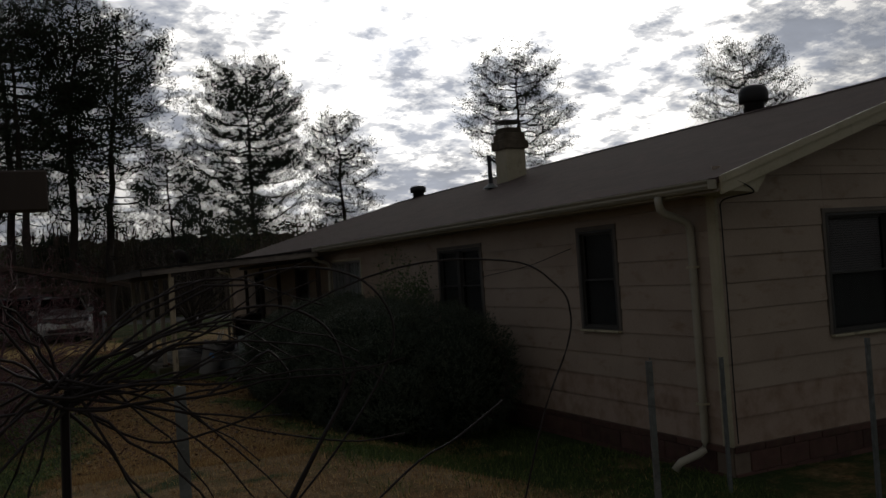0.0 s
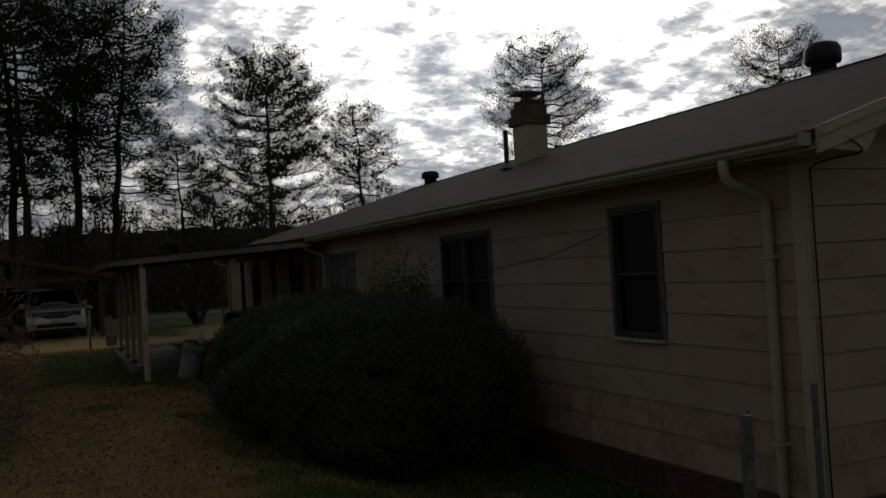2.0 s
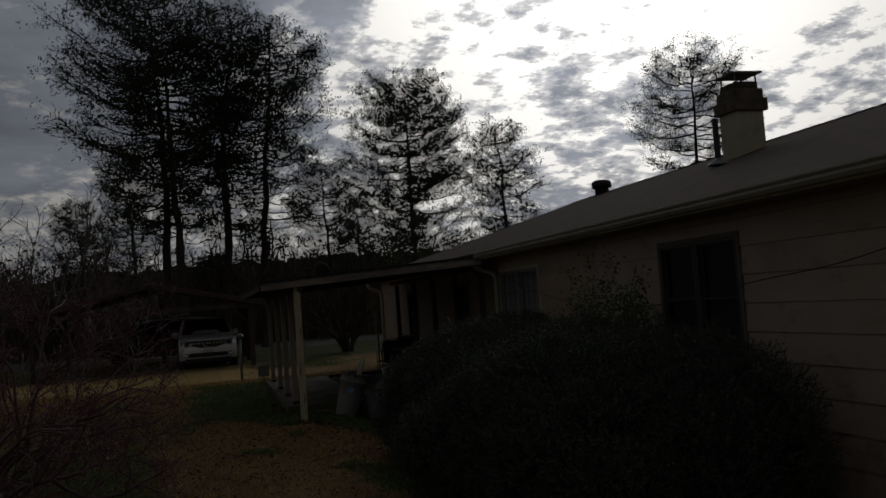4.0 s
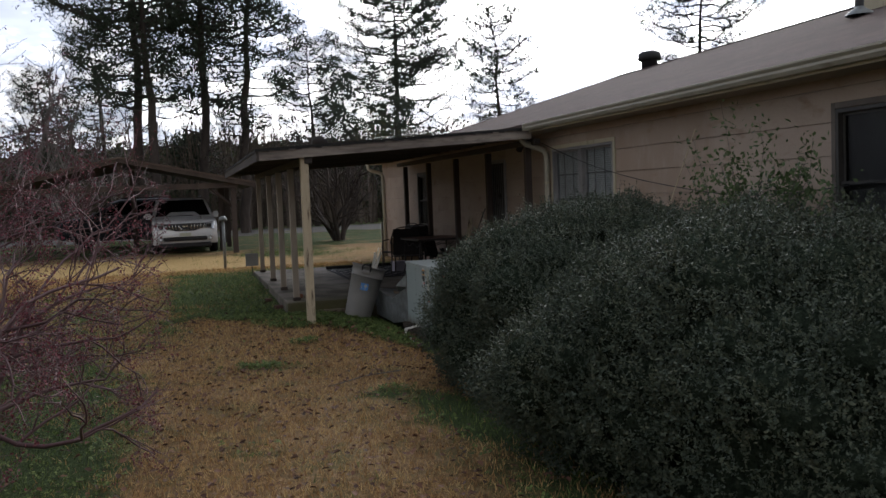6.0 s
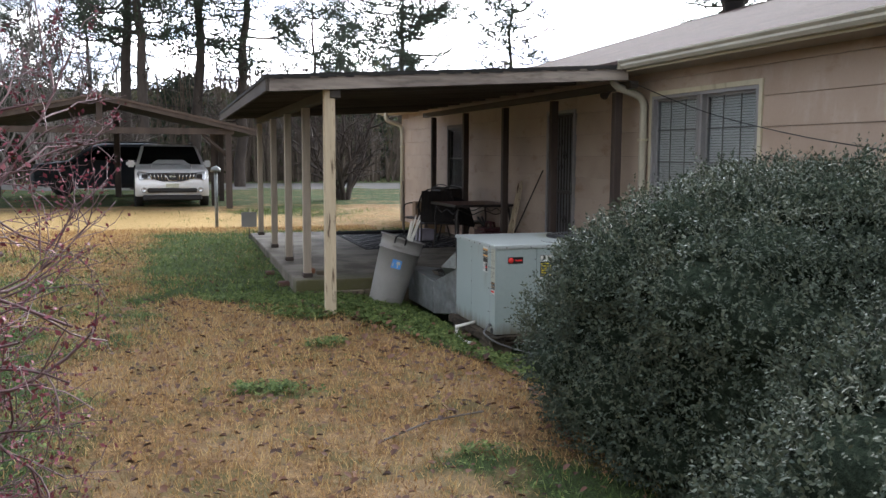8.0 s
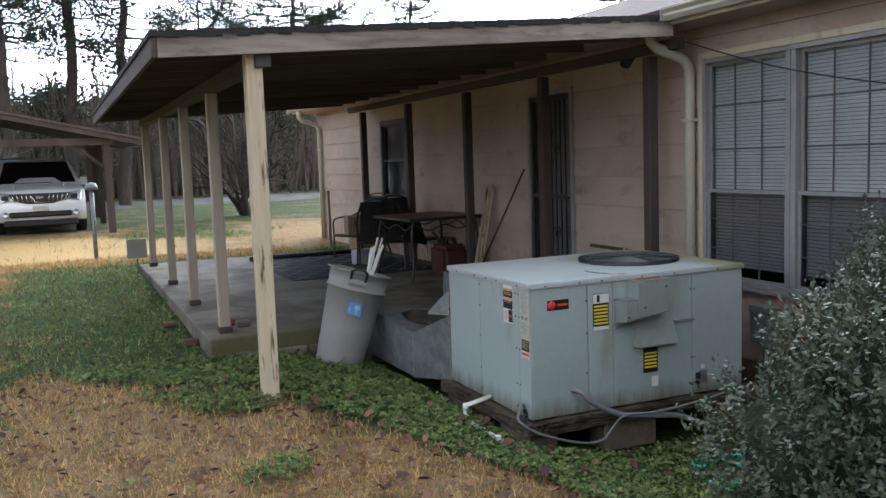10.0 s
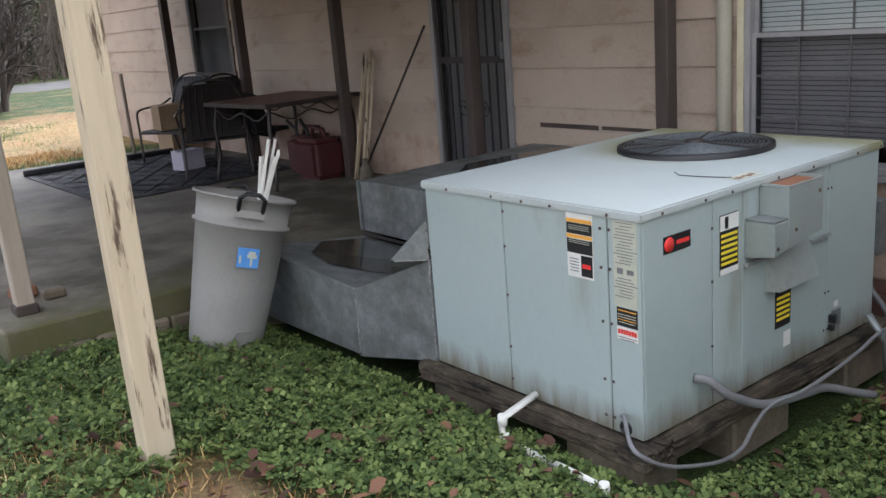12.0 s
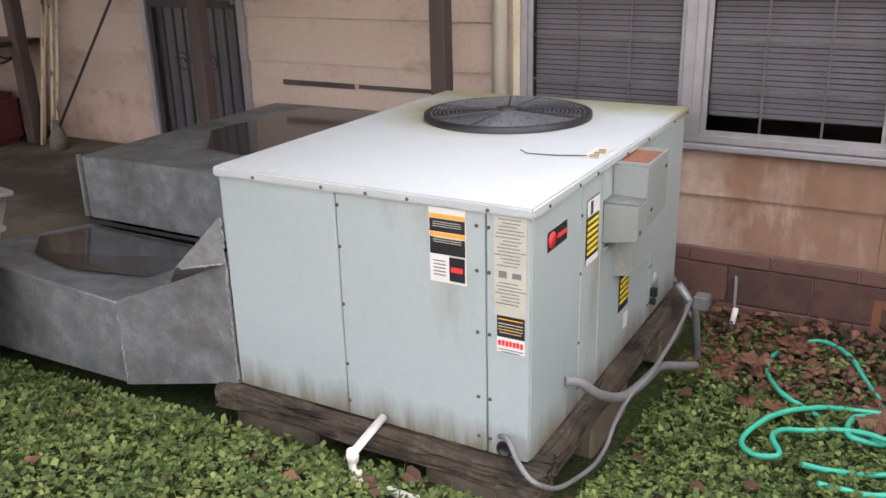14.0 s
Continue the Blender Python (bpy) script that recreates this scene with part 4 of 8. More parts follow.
porch = thing("porch_roof", (0, 0, 0), "low lean-to porch roof of weathered boards with a black felt top", "porch roof", "", "structure")
bm = bmesh.new()
slab_faces(bm, [(PL - 0.03, PN - 0.03, proof(PL) + 0.032), (PR + 0.2, PN - 0.03, proof(PR + 0.2) + 0.032), (PR + 0.2, PF + 0.03, proof(PR + 0.2) + 0.032), (PL - 0.03, PF + 0.03, proof(PL) + 0.032)], 0.013)
box(bm, PL - 0.048, PN - 0.048, proof(PL) - 0.004, PL - 0.038, PF + 0.02, proof(PL) + 0.030)
for k in range(46):
    x0 = PL - 0.04 + (PR + 0.2 - PL) * k / 46
    x1 = PL - 0.042 + (PR + 0.2 - PL) * (k + 1) / 46
    box(bm, x0, PN - 0.05, proof(x0) + 0.004 - 0.012 * abs(math.sin(k * 1.9)) + 0.003 * (k % 3), x1, PN - 0.04, proof(x1) + 0.034)
part("felt", bm, "tar", porch)
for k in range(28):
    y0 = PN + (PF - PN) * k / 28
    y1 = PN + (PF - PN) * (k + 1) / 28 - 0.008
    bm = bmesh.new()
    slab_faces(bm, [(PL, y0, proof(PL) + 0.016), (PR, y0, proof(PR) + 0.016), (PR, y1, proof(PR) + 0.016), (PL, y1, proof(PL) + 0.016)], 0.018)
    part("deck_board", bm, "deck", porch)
bm = bmesh.new()
v = [(PL, PN - 0.035), (PR + 0.05, PN - 0.035), (PR + 0.05, PN - 0.004), (PL, PN - 0.004)]
t = [bm.verts.new((x, y, proof(x) + 0.018)) for x, y in v]
b = [bm.verts.new((x, y, proof(x) - 0.12)) for x, y in v]
bm.faces.new(t), bm.faces.new(b[::-1])
for i in range(4):
    bm.faces.new((t[i], b[i], b[(i + 1) % 4], t[(i + 1) % 4]))
part("fascia_board", bm, "wood_x", porch, "weathered grey fascia board")
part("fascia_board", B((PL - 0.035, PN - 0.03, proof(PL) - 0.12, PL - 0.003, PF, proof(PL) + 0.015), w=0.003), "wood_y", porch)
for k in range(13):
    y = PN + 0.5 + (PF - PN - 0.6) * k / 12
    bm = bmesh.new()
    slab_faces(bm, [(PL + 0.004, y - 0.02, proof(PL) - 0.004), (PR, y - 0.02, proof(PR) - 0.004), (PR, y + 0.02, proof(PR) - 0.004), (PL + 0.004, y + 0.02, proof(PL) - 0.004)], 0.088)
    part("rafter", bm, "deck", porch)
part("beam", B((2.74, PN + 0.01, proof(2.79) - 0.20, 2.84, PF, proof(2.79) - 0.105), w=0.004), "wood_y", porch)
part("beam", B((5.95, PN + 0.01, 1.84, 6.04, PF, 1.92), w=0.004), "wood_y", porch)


def post(x, y, z0, z1, mat, w=0.09, lean=(0, 0), foot=True, label="weathered square wooden porch post", turn=0):
    p = thing("porch_post", (x, y, z0, 0, 0, turn), label, "post", "posts of the porch")
    bm = bmesh.new()
    h = z1 - z0
    vs = box(bm, -w / 2, -w / 2, 0.0, w / 2, w / 2, h)
    for q in vs:
        f = q.co.z / h
        q.co.x += lean[0] * f
        q.co.y += lean[1] * f
    bevel(bm, 0.006)
    part("shaft", bm, mat, p)
    if foot:
        part("foot_block", B((-w / 2 - 0.012, -w / 2 - 0.012, 0.0, w / 2 + 0.012, w / 2 + 0.012, 0.055), w=0.008), "dark_wood", p, "dark damp wooden post base")
    return p


post(2.74, 18.90, gz(2.74, 18.9) - 0.06, proof(2.79) - 0.105, "pine_post", 0.105, (-0.0, 0.0), False, "pale knotty square wooden post standing in the grass")
for y in (20.82, 22.55, 24.35, 26.6):
    post(2.79, y, SZ, proof(2.79) - 0.2, "wood", 0.09)
for y in (19.2, 20.9, 22.65, 24.5, 26.4):
    post(6.0, y, gz(6, y) if y < 20.5 else SZ, 1.82, "dark_wood", 0.09, foot=False, label="dark stained wooden post against the house wall")


# ---- air-conditioning unit ----
UX0, UX1, UY0, UY1, UZ0, UZ1 = 4.08, 5.70, 17.83, 19.00, -0.53, 0.305


def stained_top():
    m = M["unit_top"]
    n = Net(m.node_tree)
    b = m.node_tree.nodes["Principled BSDF"]
    old = b.inputs["Base Color"].links[0].from_socket
    co = n.add("ShaderNodeTexCoord").outputs["Object"]
    s = n.add("ShaderNodeSeparateXYZ", {0: co})
    ring = n.add("ShaderNodeVectorMath", {0: co, 1: (1.2, 0.72, 0.0)}, operation="DISTANCE").outputs["Value"]
    back = n.math("MULTIPLY", n.math("SUBTRACT", s.outputs[0], 1.25), 2.2, True)
    far = n.math("MAXIMUM", back, n.math("MULTIPLY", n.math("SUBTRACT", 0.56, ring), 2.4, True))
    nz = n.noise(co, 3.0, 5, 0.65)
    fac = n.ramp(n.math("MULTIPLY", far, n.math("ADD", nz, 0.35)), [(0.10, (0, 0, 0)), (0.55, (0.85, 0.85, 0.85))])
    c = n.mix(fac, old, (0.205, 0.195, 0.085))
    m.node_tree.links.new(c, b.inputs["Base Color"])


stained_top()


def text_mesh(name, body, size, mat, parent, m, extrude=0.0):
    cu = bpy.data.curves.new(name, "FONT")
    cu.body, cu.size, cu.extrude, cu.align_x, cu.align_y = body, size, extrude, "CENTER", "CENTER"
    tmp = new(name, cu)
    dg = bpy.context.evaluated_depsgraph_get()
    me = bpy.data.meshes.new_from_object(tmp.evaluated_get(dg))
    bpy.data.objects.remove(tmp)
    me.materials.clear()
    me.materials.append(M[mat])
    ob = new(name, me)
    ob.parent = parent
    ob.matrix_basis = m
    return ob


def ac_unit():
    W, D, H = UX1 - UX0, UY1 - UY0, UZ1 - UZ0
    u = thing("air_conditioner", (UX0, UY0, UZ0), "large grey-green packaged air-conditioning unit on a block base, stained top", "air conditioner")
    part("body", B((0.012, 0.012, 0.0, W - 0.012, D - 0.012, H - 0.03), w=0.004), "unit", u)
    # left face panels (x = 0), front face panels (y = 0)
    ys = [(0.004, 0.142), (0.147, 0.677), (0.681, D - 0.004)]
    for a, b in ys:
        part("side_panel", B((0.0, a, 0.006, 0.0115, b, H - 0.032), w=0.003), "unit", u)
    xs = [(0.012, 0.400), (0.405, 0.585), (0.589, 1.199), (1.204, W - 0.004)]
    for a, b in xs:
        part("front_panel", B((a, 0.0, 0.006, b, 0.0115, H - 0.032), w=0.003), "unit", u)
    part("side_panel", B((W - 0.0115, 0.004, 0.006, W, D - 0.004, H - 0.032), w=0.003), "unit", u)
    top = B((-0.012, -0.012, 0, W + 0.012, D + 0.012, 0.034), w=0.006, seg=2)
    tp = part("top", top, "unit_top", u, "pale sheet-metal top with yellow-brown stains")
    tp.location = (0, 0, H - 0.034)
    # fan grille
    cx, cy, R = 1.15, 0.62, 0.33
    bm = bmesh.new()
    lathe(bm, [(R + 0.02, H), (R + 0.02, H + 0.022), (R, H + 0.026), (R - 0.01, H + 0.006)], 40, Matrix.Translation((cx, cy, 0)))
    part("fan_collar", bm, "black", u)
    # Flat disc: the dark depth under the guard is painted as black.
    bm = bmesh.new()
    lathe(bm, [(0.001, H + 0.003), (R - 0.01, H + 0.003)], 40, Matrix.Translation((cx, cy, 0)))
    part("fan_well", bm, "black", u)
    gr = part("fan_grille", (lambda bb: (tube(bb, [(cx - R, cy, H + 0.026), (cx + R, cy, H + 0.026)], 0.004, 5), tube(bb, [(cx, cy - R, H + 0.026), (cx, cy + R, H + 0.026)], 0.004, 5), bb)[2])(bmesh.new()), "iron", u, "dark round wire fan guard")
    for k in range(17):
        r = 0.035 + 0.0178 * k
        bm = bmesh.new()
        pts = [(cx + r * math.cos(a), cy + r * math.sin(a), H + 0.022 + 0.006 * (1 - r / R)) for a in np.linspace(0, 2 * math.pi, 29)]
        tube(bm, pts, 0.0035, 4, False)
        part("ring", bm, "fan_wire", gr)
    bm = bmesh.new()
    lathe(bm, [(0.05, H + 0.03), (0.045, H + 0.04), (0.001, H + 0.042)], 16, Matrix.Translation((cx, cy, 0)))
    part("hub", bm, "iron", gr)
    for k in range(3):
        a = k * 2.094 + 0.4
        bm = bmesh.new()
        tube(bm, [(cx, cy, H + 0.031), (cx + R * math.cos(a), cy + R * math.sin(a), H + 0.026)], 0.004, 5)
        part("arm", bm, "iron", gr)
    # screws along the seams
    scr = []
    for y in (0.132, 0.172, 0.669):
        for z in (0.06, 0.2, 0.42, 0.62, 0.76):
            scr.append(((-0.003, y, z), "x"))
    for y in (0.13, 0.4, 0.55, 0.72, 1.0):
        scr.append(((-0.014, y, H - 0.02), "x"))
    for x in (0.1, 0.34, 0.5, 0.8, 1.05, 1.4, 1.6):
        scr.append(((x, -0.014, H - 0.02), "y"))
    for x in (0.392, 1.188, 1.215):
        for z in (0.08, 0.25, 0.5, 0.7):
            scr.append(((x, -0.003, z), "y"))
    for p, ax in scr:
        bm = bmesh.new()
        lathe(bm, [(0.006, 0.0), (0.0055, 0.003), (0.001, 0.0042)], 8)
        s = part("screw", bm, "screw_metal", u)
        s.matrix_basis = Matrix.Translation(p) @ (pose(0, 0, 0, 0, -90, 0) if ax == "x" else pose(0, 0, 0, 90, 0, 0))

    # labels: Matrix mapping label plane (x right, y up) on the faces
    def on_left(y, z):
        return Matrix(((0, 0, -1, -0.0015), (-1, 0, 0, y), (0, 1, 0, z), (0, 0, 0, 1)))

    def on_front(x, z):
        return Matrix(((1, 0, 0, x), (0, 0, -1, -0.0015), (0, 1, 0, z), (0, 0, 0, 1)))

    def sheet(name, m, w, h, mat, off=0.0, label=""):
        ob = part(name, B((-w / 2, -h / 2, off, w / 2, h / 2, off + 0.0012)), mat, None, label)
        ob.matrix_basis = m
        return ob

    def sticker(name, m, w, h, mat, rows, label):
        base = sheet(name, m, w, h, mat, 0.0, label)
        base.parent = u
        for cx_, cy_, ww, hh, mt in rows:
            s = sheet("print", Matrix.Translation((cx_, cy_, 0)), ww, hh, mt, 0.0018)
            s.parent = base
        return base

    warn = [(0, 0.128, 0.115, 0.018, "label"), (0, 0.105, 0.125, 0.016, "orange"), (0, 0.07, 0.125, 0.05, "black"), (0, 0.034, 0.125, 0.016, "orange"), (0, -0.01, 0.125, 0.066, "black"),
            (0.033, -0.097, 0.055, 0.095, "black"), (0.033, -0.097, 0.04, 0.02, "red")]
    st = sticker("warning_label", on_left(0.270, 0.688) @ Matrix.Diagonal((0.96, 0.81, 1, 1)), 0.13, 0.31, "label", [r for r in warn if r[4] != "red"] + [(0.033, 0.0, 0.001, 0.001, "black")], "white, orange and black warning label")
    rd = sheet("print", Matrix.Translation((0.033, -0.097, 0)), 0.042, 0.02, "red", 0.0036)
    rd.parent = st
    for i in range(5):
        s = sheet("print", Matrix.Translation((-0.03, -0.07 - i * 0.014, 0)), 0.045, 0.004, "cable", 0.0018)
        s.parent = st
    for i in range(6):
        s = sheet("print", Matrix.Translation((0.0, 0.083 - i * 0.0085 - (0.035 if i > 2 else 0), 0)), 0.10, 0.0022, "label_aged", 0.0036)
        s.parent = st
    rows = []
    for i in range(25):
        z = 0.165 - i * 0.0125
        if -0.05 < z < -0.005:
            continue
        rows.append((0.008 * math.sin(i * 2.3), z, 0.07 + 0.018 * math.sin(i * 5.1), 0.003, "cable"))
    rows += [(-0.022, -0.03, 0.024, 0.024, "cable"), (0.022, -0.03, 0.028, 0.02, "cable")]
    sticker("rating_plate", on_left(0.065, 0.648) @ Matrix.Diagonal((1.03, 0.87, 1, 1)), 0.10, 0.36, "label_aged", rows, "aged pale green rating plate with small grey print")
    lab = sticker("service_label", on_left(0.062, 0.456) @ Matrix.Diagonal((1, 0.8, 1, 1)), 0.090, 0.085, "black", [(0, 0.03, 0.08, 0.004, "orange"), (0, 0.012, 0.08, 0.003, "label_aged"), (0, 0.0, 0.08, 0.003, "label_aged"), (0, -0.012, 0.08, 0.003, "orange"), (0, -0.024, 0.07, 0.003, "label_aged")], "black label with orange lines")
    lab2 = sticker("service_label", on_left(0.062, 0.396), 0.092, 0.047, "label", [(0, -0.014, 0.085, 0.003, "cable"), (0, -0.022, 0.06, 0.003, "cable")], "white sticker with red lettering")
    for i in range(7):
        q = sheet("print", Matrix.Translation((-0.036 + i * 0.012, 0.006 + 0.001 * (i % 2), 0)), 0.009, 0.017, "red", 0.0018)
        q.parent = lab2
    # badge on the front: dark plate, red round mark
    bd = sticker("badge", on_front(0.193, 0.694), 0.150, 0.062, "black", [(0.03, 0.0, 0.07, 0.014, "red")], "dark maker's badge with a round red mark")
    bm = bmesh.new()
    lathe(bm, [(0.026, 0.0015), (0.026, 0.0035), (0.001, 0.0036)], 20)
    c = part("round_mark", bm, "red", bd)
    c.matrix_basis = Matrix.Translation((-0.045, 0, 0))
    hz = []
    for i in range(6):
        hz.append((0, 0.055 - i * 0.034, 0.10, 0.017, "yellow"))
    hl = sticker("hazard_label", on_front(0.498, 0.622) @ Matrix.Diagonal((1, 0.63, 1, 1)), 0.115, 0.36, "black", hz, "black label with yellow bars")
    s = sheet("print", Matrix.Translation((0, 0.13, 0)), 0.113, 0.09, "label", 0.0018)
    s.parent = hl
    s = sheet("print", Matrix.Translation((0, -0.162, 0)), 0.113, 0.034, "label", 0.0018)
    s.parent = hl
    s = sheet("print", Matrix.Translation((-0.02, 0.13, 0)), 0.02, 0.07, "black", 0.0036)
    s.parent = hl
    hl2 = sticker("hazard_label", on_front(0.868, 0.272) @ Matrix.Diagonal((0.86, 0.66, 1, 1)), 0.13, 0.24, "black", [(0, 0.07 - i * 0.034, 0.11, 0.017, "yellow") for i in range(5)], "small black label with yellow bars")
    # flue hood, open at the top, its foot drawn back to the cabinet at one side
    def hood_shell(x0, x1, z_top, z_in, z_out, out, name, label):
        bm = bmesh.new()
        a = [bm.verts.new(c) for c in ((x0, -0.001, z_top), (x0, -out, z_top), (x0, -out, z_in), (x0, -0.001, z_in - 0.02))]
        b = [bm.verts.new(c) for c in ((x1, -0.001, z_top), (x1, -out, z_top), (x1, -out, z_out), (x1, -0.001, z_out - 0.01))]
        bm.faces.new(a[::-1]), bm.faces.new(b)
        for i in range(4):
            j = (i + 1) % 4
            bm.faces.new((a[i], a[j], b[j], b[i]))
        bmesh.ops.recalc_face_normals(bm, faces=list(bm.faces))
        bevel(bm, 0.003)
        return part(name, bm, "hood", u, label)
    hood_shell(0.69, 0.93, 0.800, 0.575, 0.60, 0.125, "flue_hood", "projecting sheet-metal flue hood")
    part("hood_inside", B((0.700, -0.115, 0.7985, 0.922, -0.010, 0.8025)), "rust", u)
    part("hood_rim", B((0.69, -0.125, 0.8015, 0.93, -0.119, 0.812), (0.69, -0.1188, 0.8015, 0.697, -0.004, 0.812), (0.925, -0.1188, 0.8015, 0.93, -0.004, 0.812)), "hood", u)
    hood_shell(0.600, 0.6895, 0.685, 0.560, 0.575, 0.1245, "hood_wing", "lower side wing of the flue hood")
    part("hood_ledge", B((0.600, -0.122, 0.6865, 0.688, -0.002, 0.692)), "galv", u)
    bm = bmesh.new()
    a = [bm.verts.new(c) for c in ((0.735, -0.002, 0.535), (0.755, -0.058, 0.375), (0.735, -0.002, 0.372))]
    b = [bm.verts.new(c) for c in ((1.045, -0.002, 0.535), (1.045, -0.058, 0.375), (1.045, -0.002, 0.372))]
    bm.faces.new(a), bm.faces.new(b[::-1])
    for i in range(3):
        j = (i + 1) % 3
        bm.faces.new((a[i], b[i], b[j], a[j]))
    part("lower_hood", bm, "hood", u, "wedge-shaped lower air hood")
    part("rail", B((0.592, -0.018, 0.506, 0.735, -0.001, 0.524), w=0.002), "hood", u)
    part("rail", B((1.046, -0.018, 0.498, 1.196, -0.001, 0.516), w=0.002), "hood", u)
    for p in ((0.74, 0.64), (0.62, 0.59), (0.90, 0.76)):
        bm = bmesh.new()
        lathe(bm, [(0.008, 0.0), (0.007, 0.004), (0.001, 0.005)], 8)
        sc_ = part("screw", bm, "screw_metal", u)
        sc_.matrix_basis = Matrix.Translation((p[0], -0.1255, p[1])) @ pose(0, 0, 0, 90, 0, 0)
    part("gauge_port", B((1.25, -0.010, 0.075, 1.32, -0.001, 0.155), w=0.003), "galv", u)
    part("port_tag", B((1.268, -0.004, 0.165, 1.30, -0.001, 0.19)), "label", u)
    part("port_cap", B((1.222, -0.032, 0.105, 1.245, -0.002, 0.145), w=0.004), "black", u)
    part("port_cap", B((1.222, -0.028, 0.07, 1.243, -0.002, 0.095), w=0.004), "black", u)
    part("tag", B((0.875, -0.0035, 0.10, 0.925, -0.0015, 0.165)), "label", u)
    # peeled label and mark on the top
    part("peeled_label", B((0.60, 0.02, H + 0.0015, 0.76, 0.085, H + 0.0025)), "label_aged", u, "peeling printed label")
    for k in range(6):
        part("print", B((0.61 + 0.022 * k, 0.028 + 0.006 * (k % 3), H + 0.0028, 0.622 + 0.022 * k, 0.06 + 0.006 * (k % 2), H + 0.0034)), "rust", u)
    bm = bmesh.new()
    tube(bm, [(0.62, 0.07, H + 0.004), (0.58, 0.17, H + 0.005), (0.57, 0.27, H + 0.004), (0.58, 0.30, H + 0.012)], 0.002, 5)
    part("loose_wire", bm, "iron", u)
    # drain plug hole
    bm = bmesh.new()
    lathe(bm, [(0.028, 0.0), (0.028, 0.004), (0.02, 0.006), (0.02, 0.001), (0.001, 0.001)], 20, Matrix(((0, 0, -1, 0.0), (0, 1, 0, 0.083), (1, 0, 0, 0.034), (0, 0, 0, 1))))
    part("grommet", bm, "black", u)
    return u


ac_unit()

# block base


def rough_bar(bm, amp, seed):
    """Breaks up the faces of a bar and frays its edges."""
    rr = random.Random(seed)
    bmesh.ops.subdivide_edges(bm, edges=[e for e in bm.edges if e.calc_length() > 0.05], cuts=14, use_grid_fill=True)
    for v in bm.verts:
        v.co += Vector((rr.uniform(-amp, amp), rr.uniform(-amp, amp), rr.uniform(-amp, 0.3 * amp)))
    return bm


base = thing("unit_base", (UX0, UY0, 0), "mossy concrete blocks and timber curb under the air conditioner", "plinth")
gzb = -0.80
part("curb", rough_bar(B((-0.055, -0.05, -0.605, 0.08, UY1 - UY0 + 0.08, -0.534)), 0.010, 1), "timber", base)
part("curb", rough_bar(B((0.09, -0.055, -0.605, UX1 - UX0 + 0.10, 0.08, -0.534)), 0.010, 2), "timber", base)
part("curb", B((0.082, UY1 - UY0 - 0.08, -0.62, UX1 - UX0 + 0.10, UY1 - UY0 + 0.08, -0.532), w=0.016), "timber", base)
for x, y in ((-0.035, -0.02), (-0.035, 0.80), (0.5, -0.03), (1.35, -0.03), (0.4, 0.9), (1.3, 0.9)):
    part("block", B((x, y, gzb, x + 0.2 + 0.19 * (x > 0), y + 0.38 - 0.19 * (x > 0), -0.610), w=0.012), "block", base)

# ducts
duct = thing("duct", (0, 0, 0), "galvanised steel duct box running from the unit to the house", "duct")


def prism(bm, base_pts, z0, z1):
    lo = [bm.verts.new((x, y, z0)) for x, y in base_pts]
    hi = [bm.verts.new((x, y, z if isinstance(z, float) else z)) for (x, y), z in zip(base_pts, z1 if isinstance(z1, (list, tuple)) else [z1] * len(base_pts))]
    bm.faces.new(lo[::-1]), bm.faces.new(hi)
    n = len(lo)
    for i in range(n):
        bm.faces.new((lo[i], lo[(i + 1) % n], hi[(i + 1) % n], hi[i]))


bm = bmesh.new()
prism(bm, [(3.98, 19.50), (4.694, 19.50), (4.694, 20.5), (3.96, 20.5)], -0.60, [-0.255, -0.30, -0.29, -0.19])
bevel(bm, 0.006)
part("lower_box", bm, "galv", duct)
bm = bmesh.new()
v = [bm.verts.new(c) for c in ((4.085, 19.004, -0.53), (4.085, 19.004, -0.05), (3.98, 19.495, -0.257), (3.98, 19.495, -0.605), (4.69, 19.004, -0.53), (4.69, 19.004, -0.14), (4.69, 19.495, -0.302), (4.69, 19.495, -0.605))]
for f in ((0, 3, 2, 1), (4, 5, 6, 7), (1, 2, 6, 5), (0, 4, 7, 3), (0, 1, 5, 4), (3, 7, 6, 2)):
    bm.faces.new([v[i] for i in f])
part("flange", bm, "galv", duct)
bm = bmesh.new()
prism(bm, [(4.71, 19.03), (6.2, 19.03), (6.2, 20.52), (4.72, 20.52)], -0.265, [0.06, 0.07, 0.06, 0.05])
bevel(bm, 0.006)
part("upper_box", bm, "galv", duct)


def sealant(p0, p1, seed):
    rr = random.Random(seed)
    a, b = Vector(p0), Vector(p1)
    n = 48
    bm = bmesh.new()
    tube(bm, [a + (b - a) * k / n + Vector((rr.uniform(-0.004, 0.004), rr.uniform(-0.004, 0.004), 0)) for k in range(n + 1)], [rr.uniform(0.0015, 0.0065) for k in range(n + 1)], 6)
    part("sealant_bead", bm, "sealant", duct)


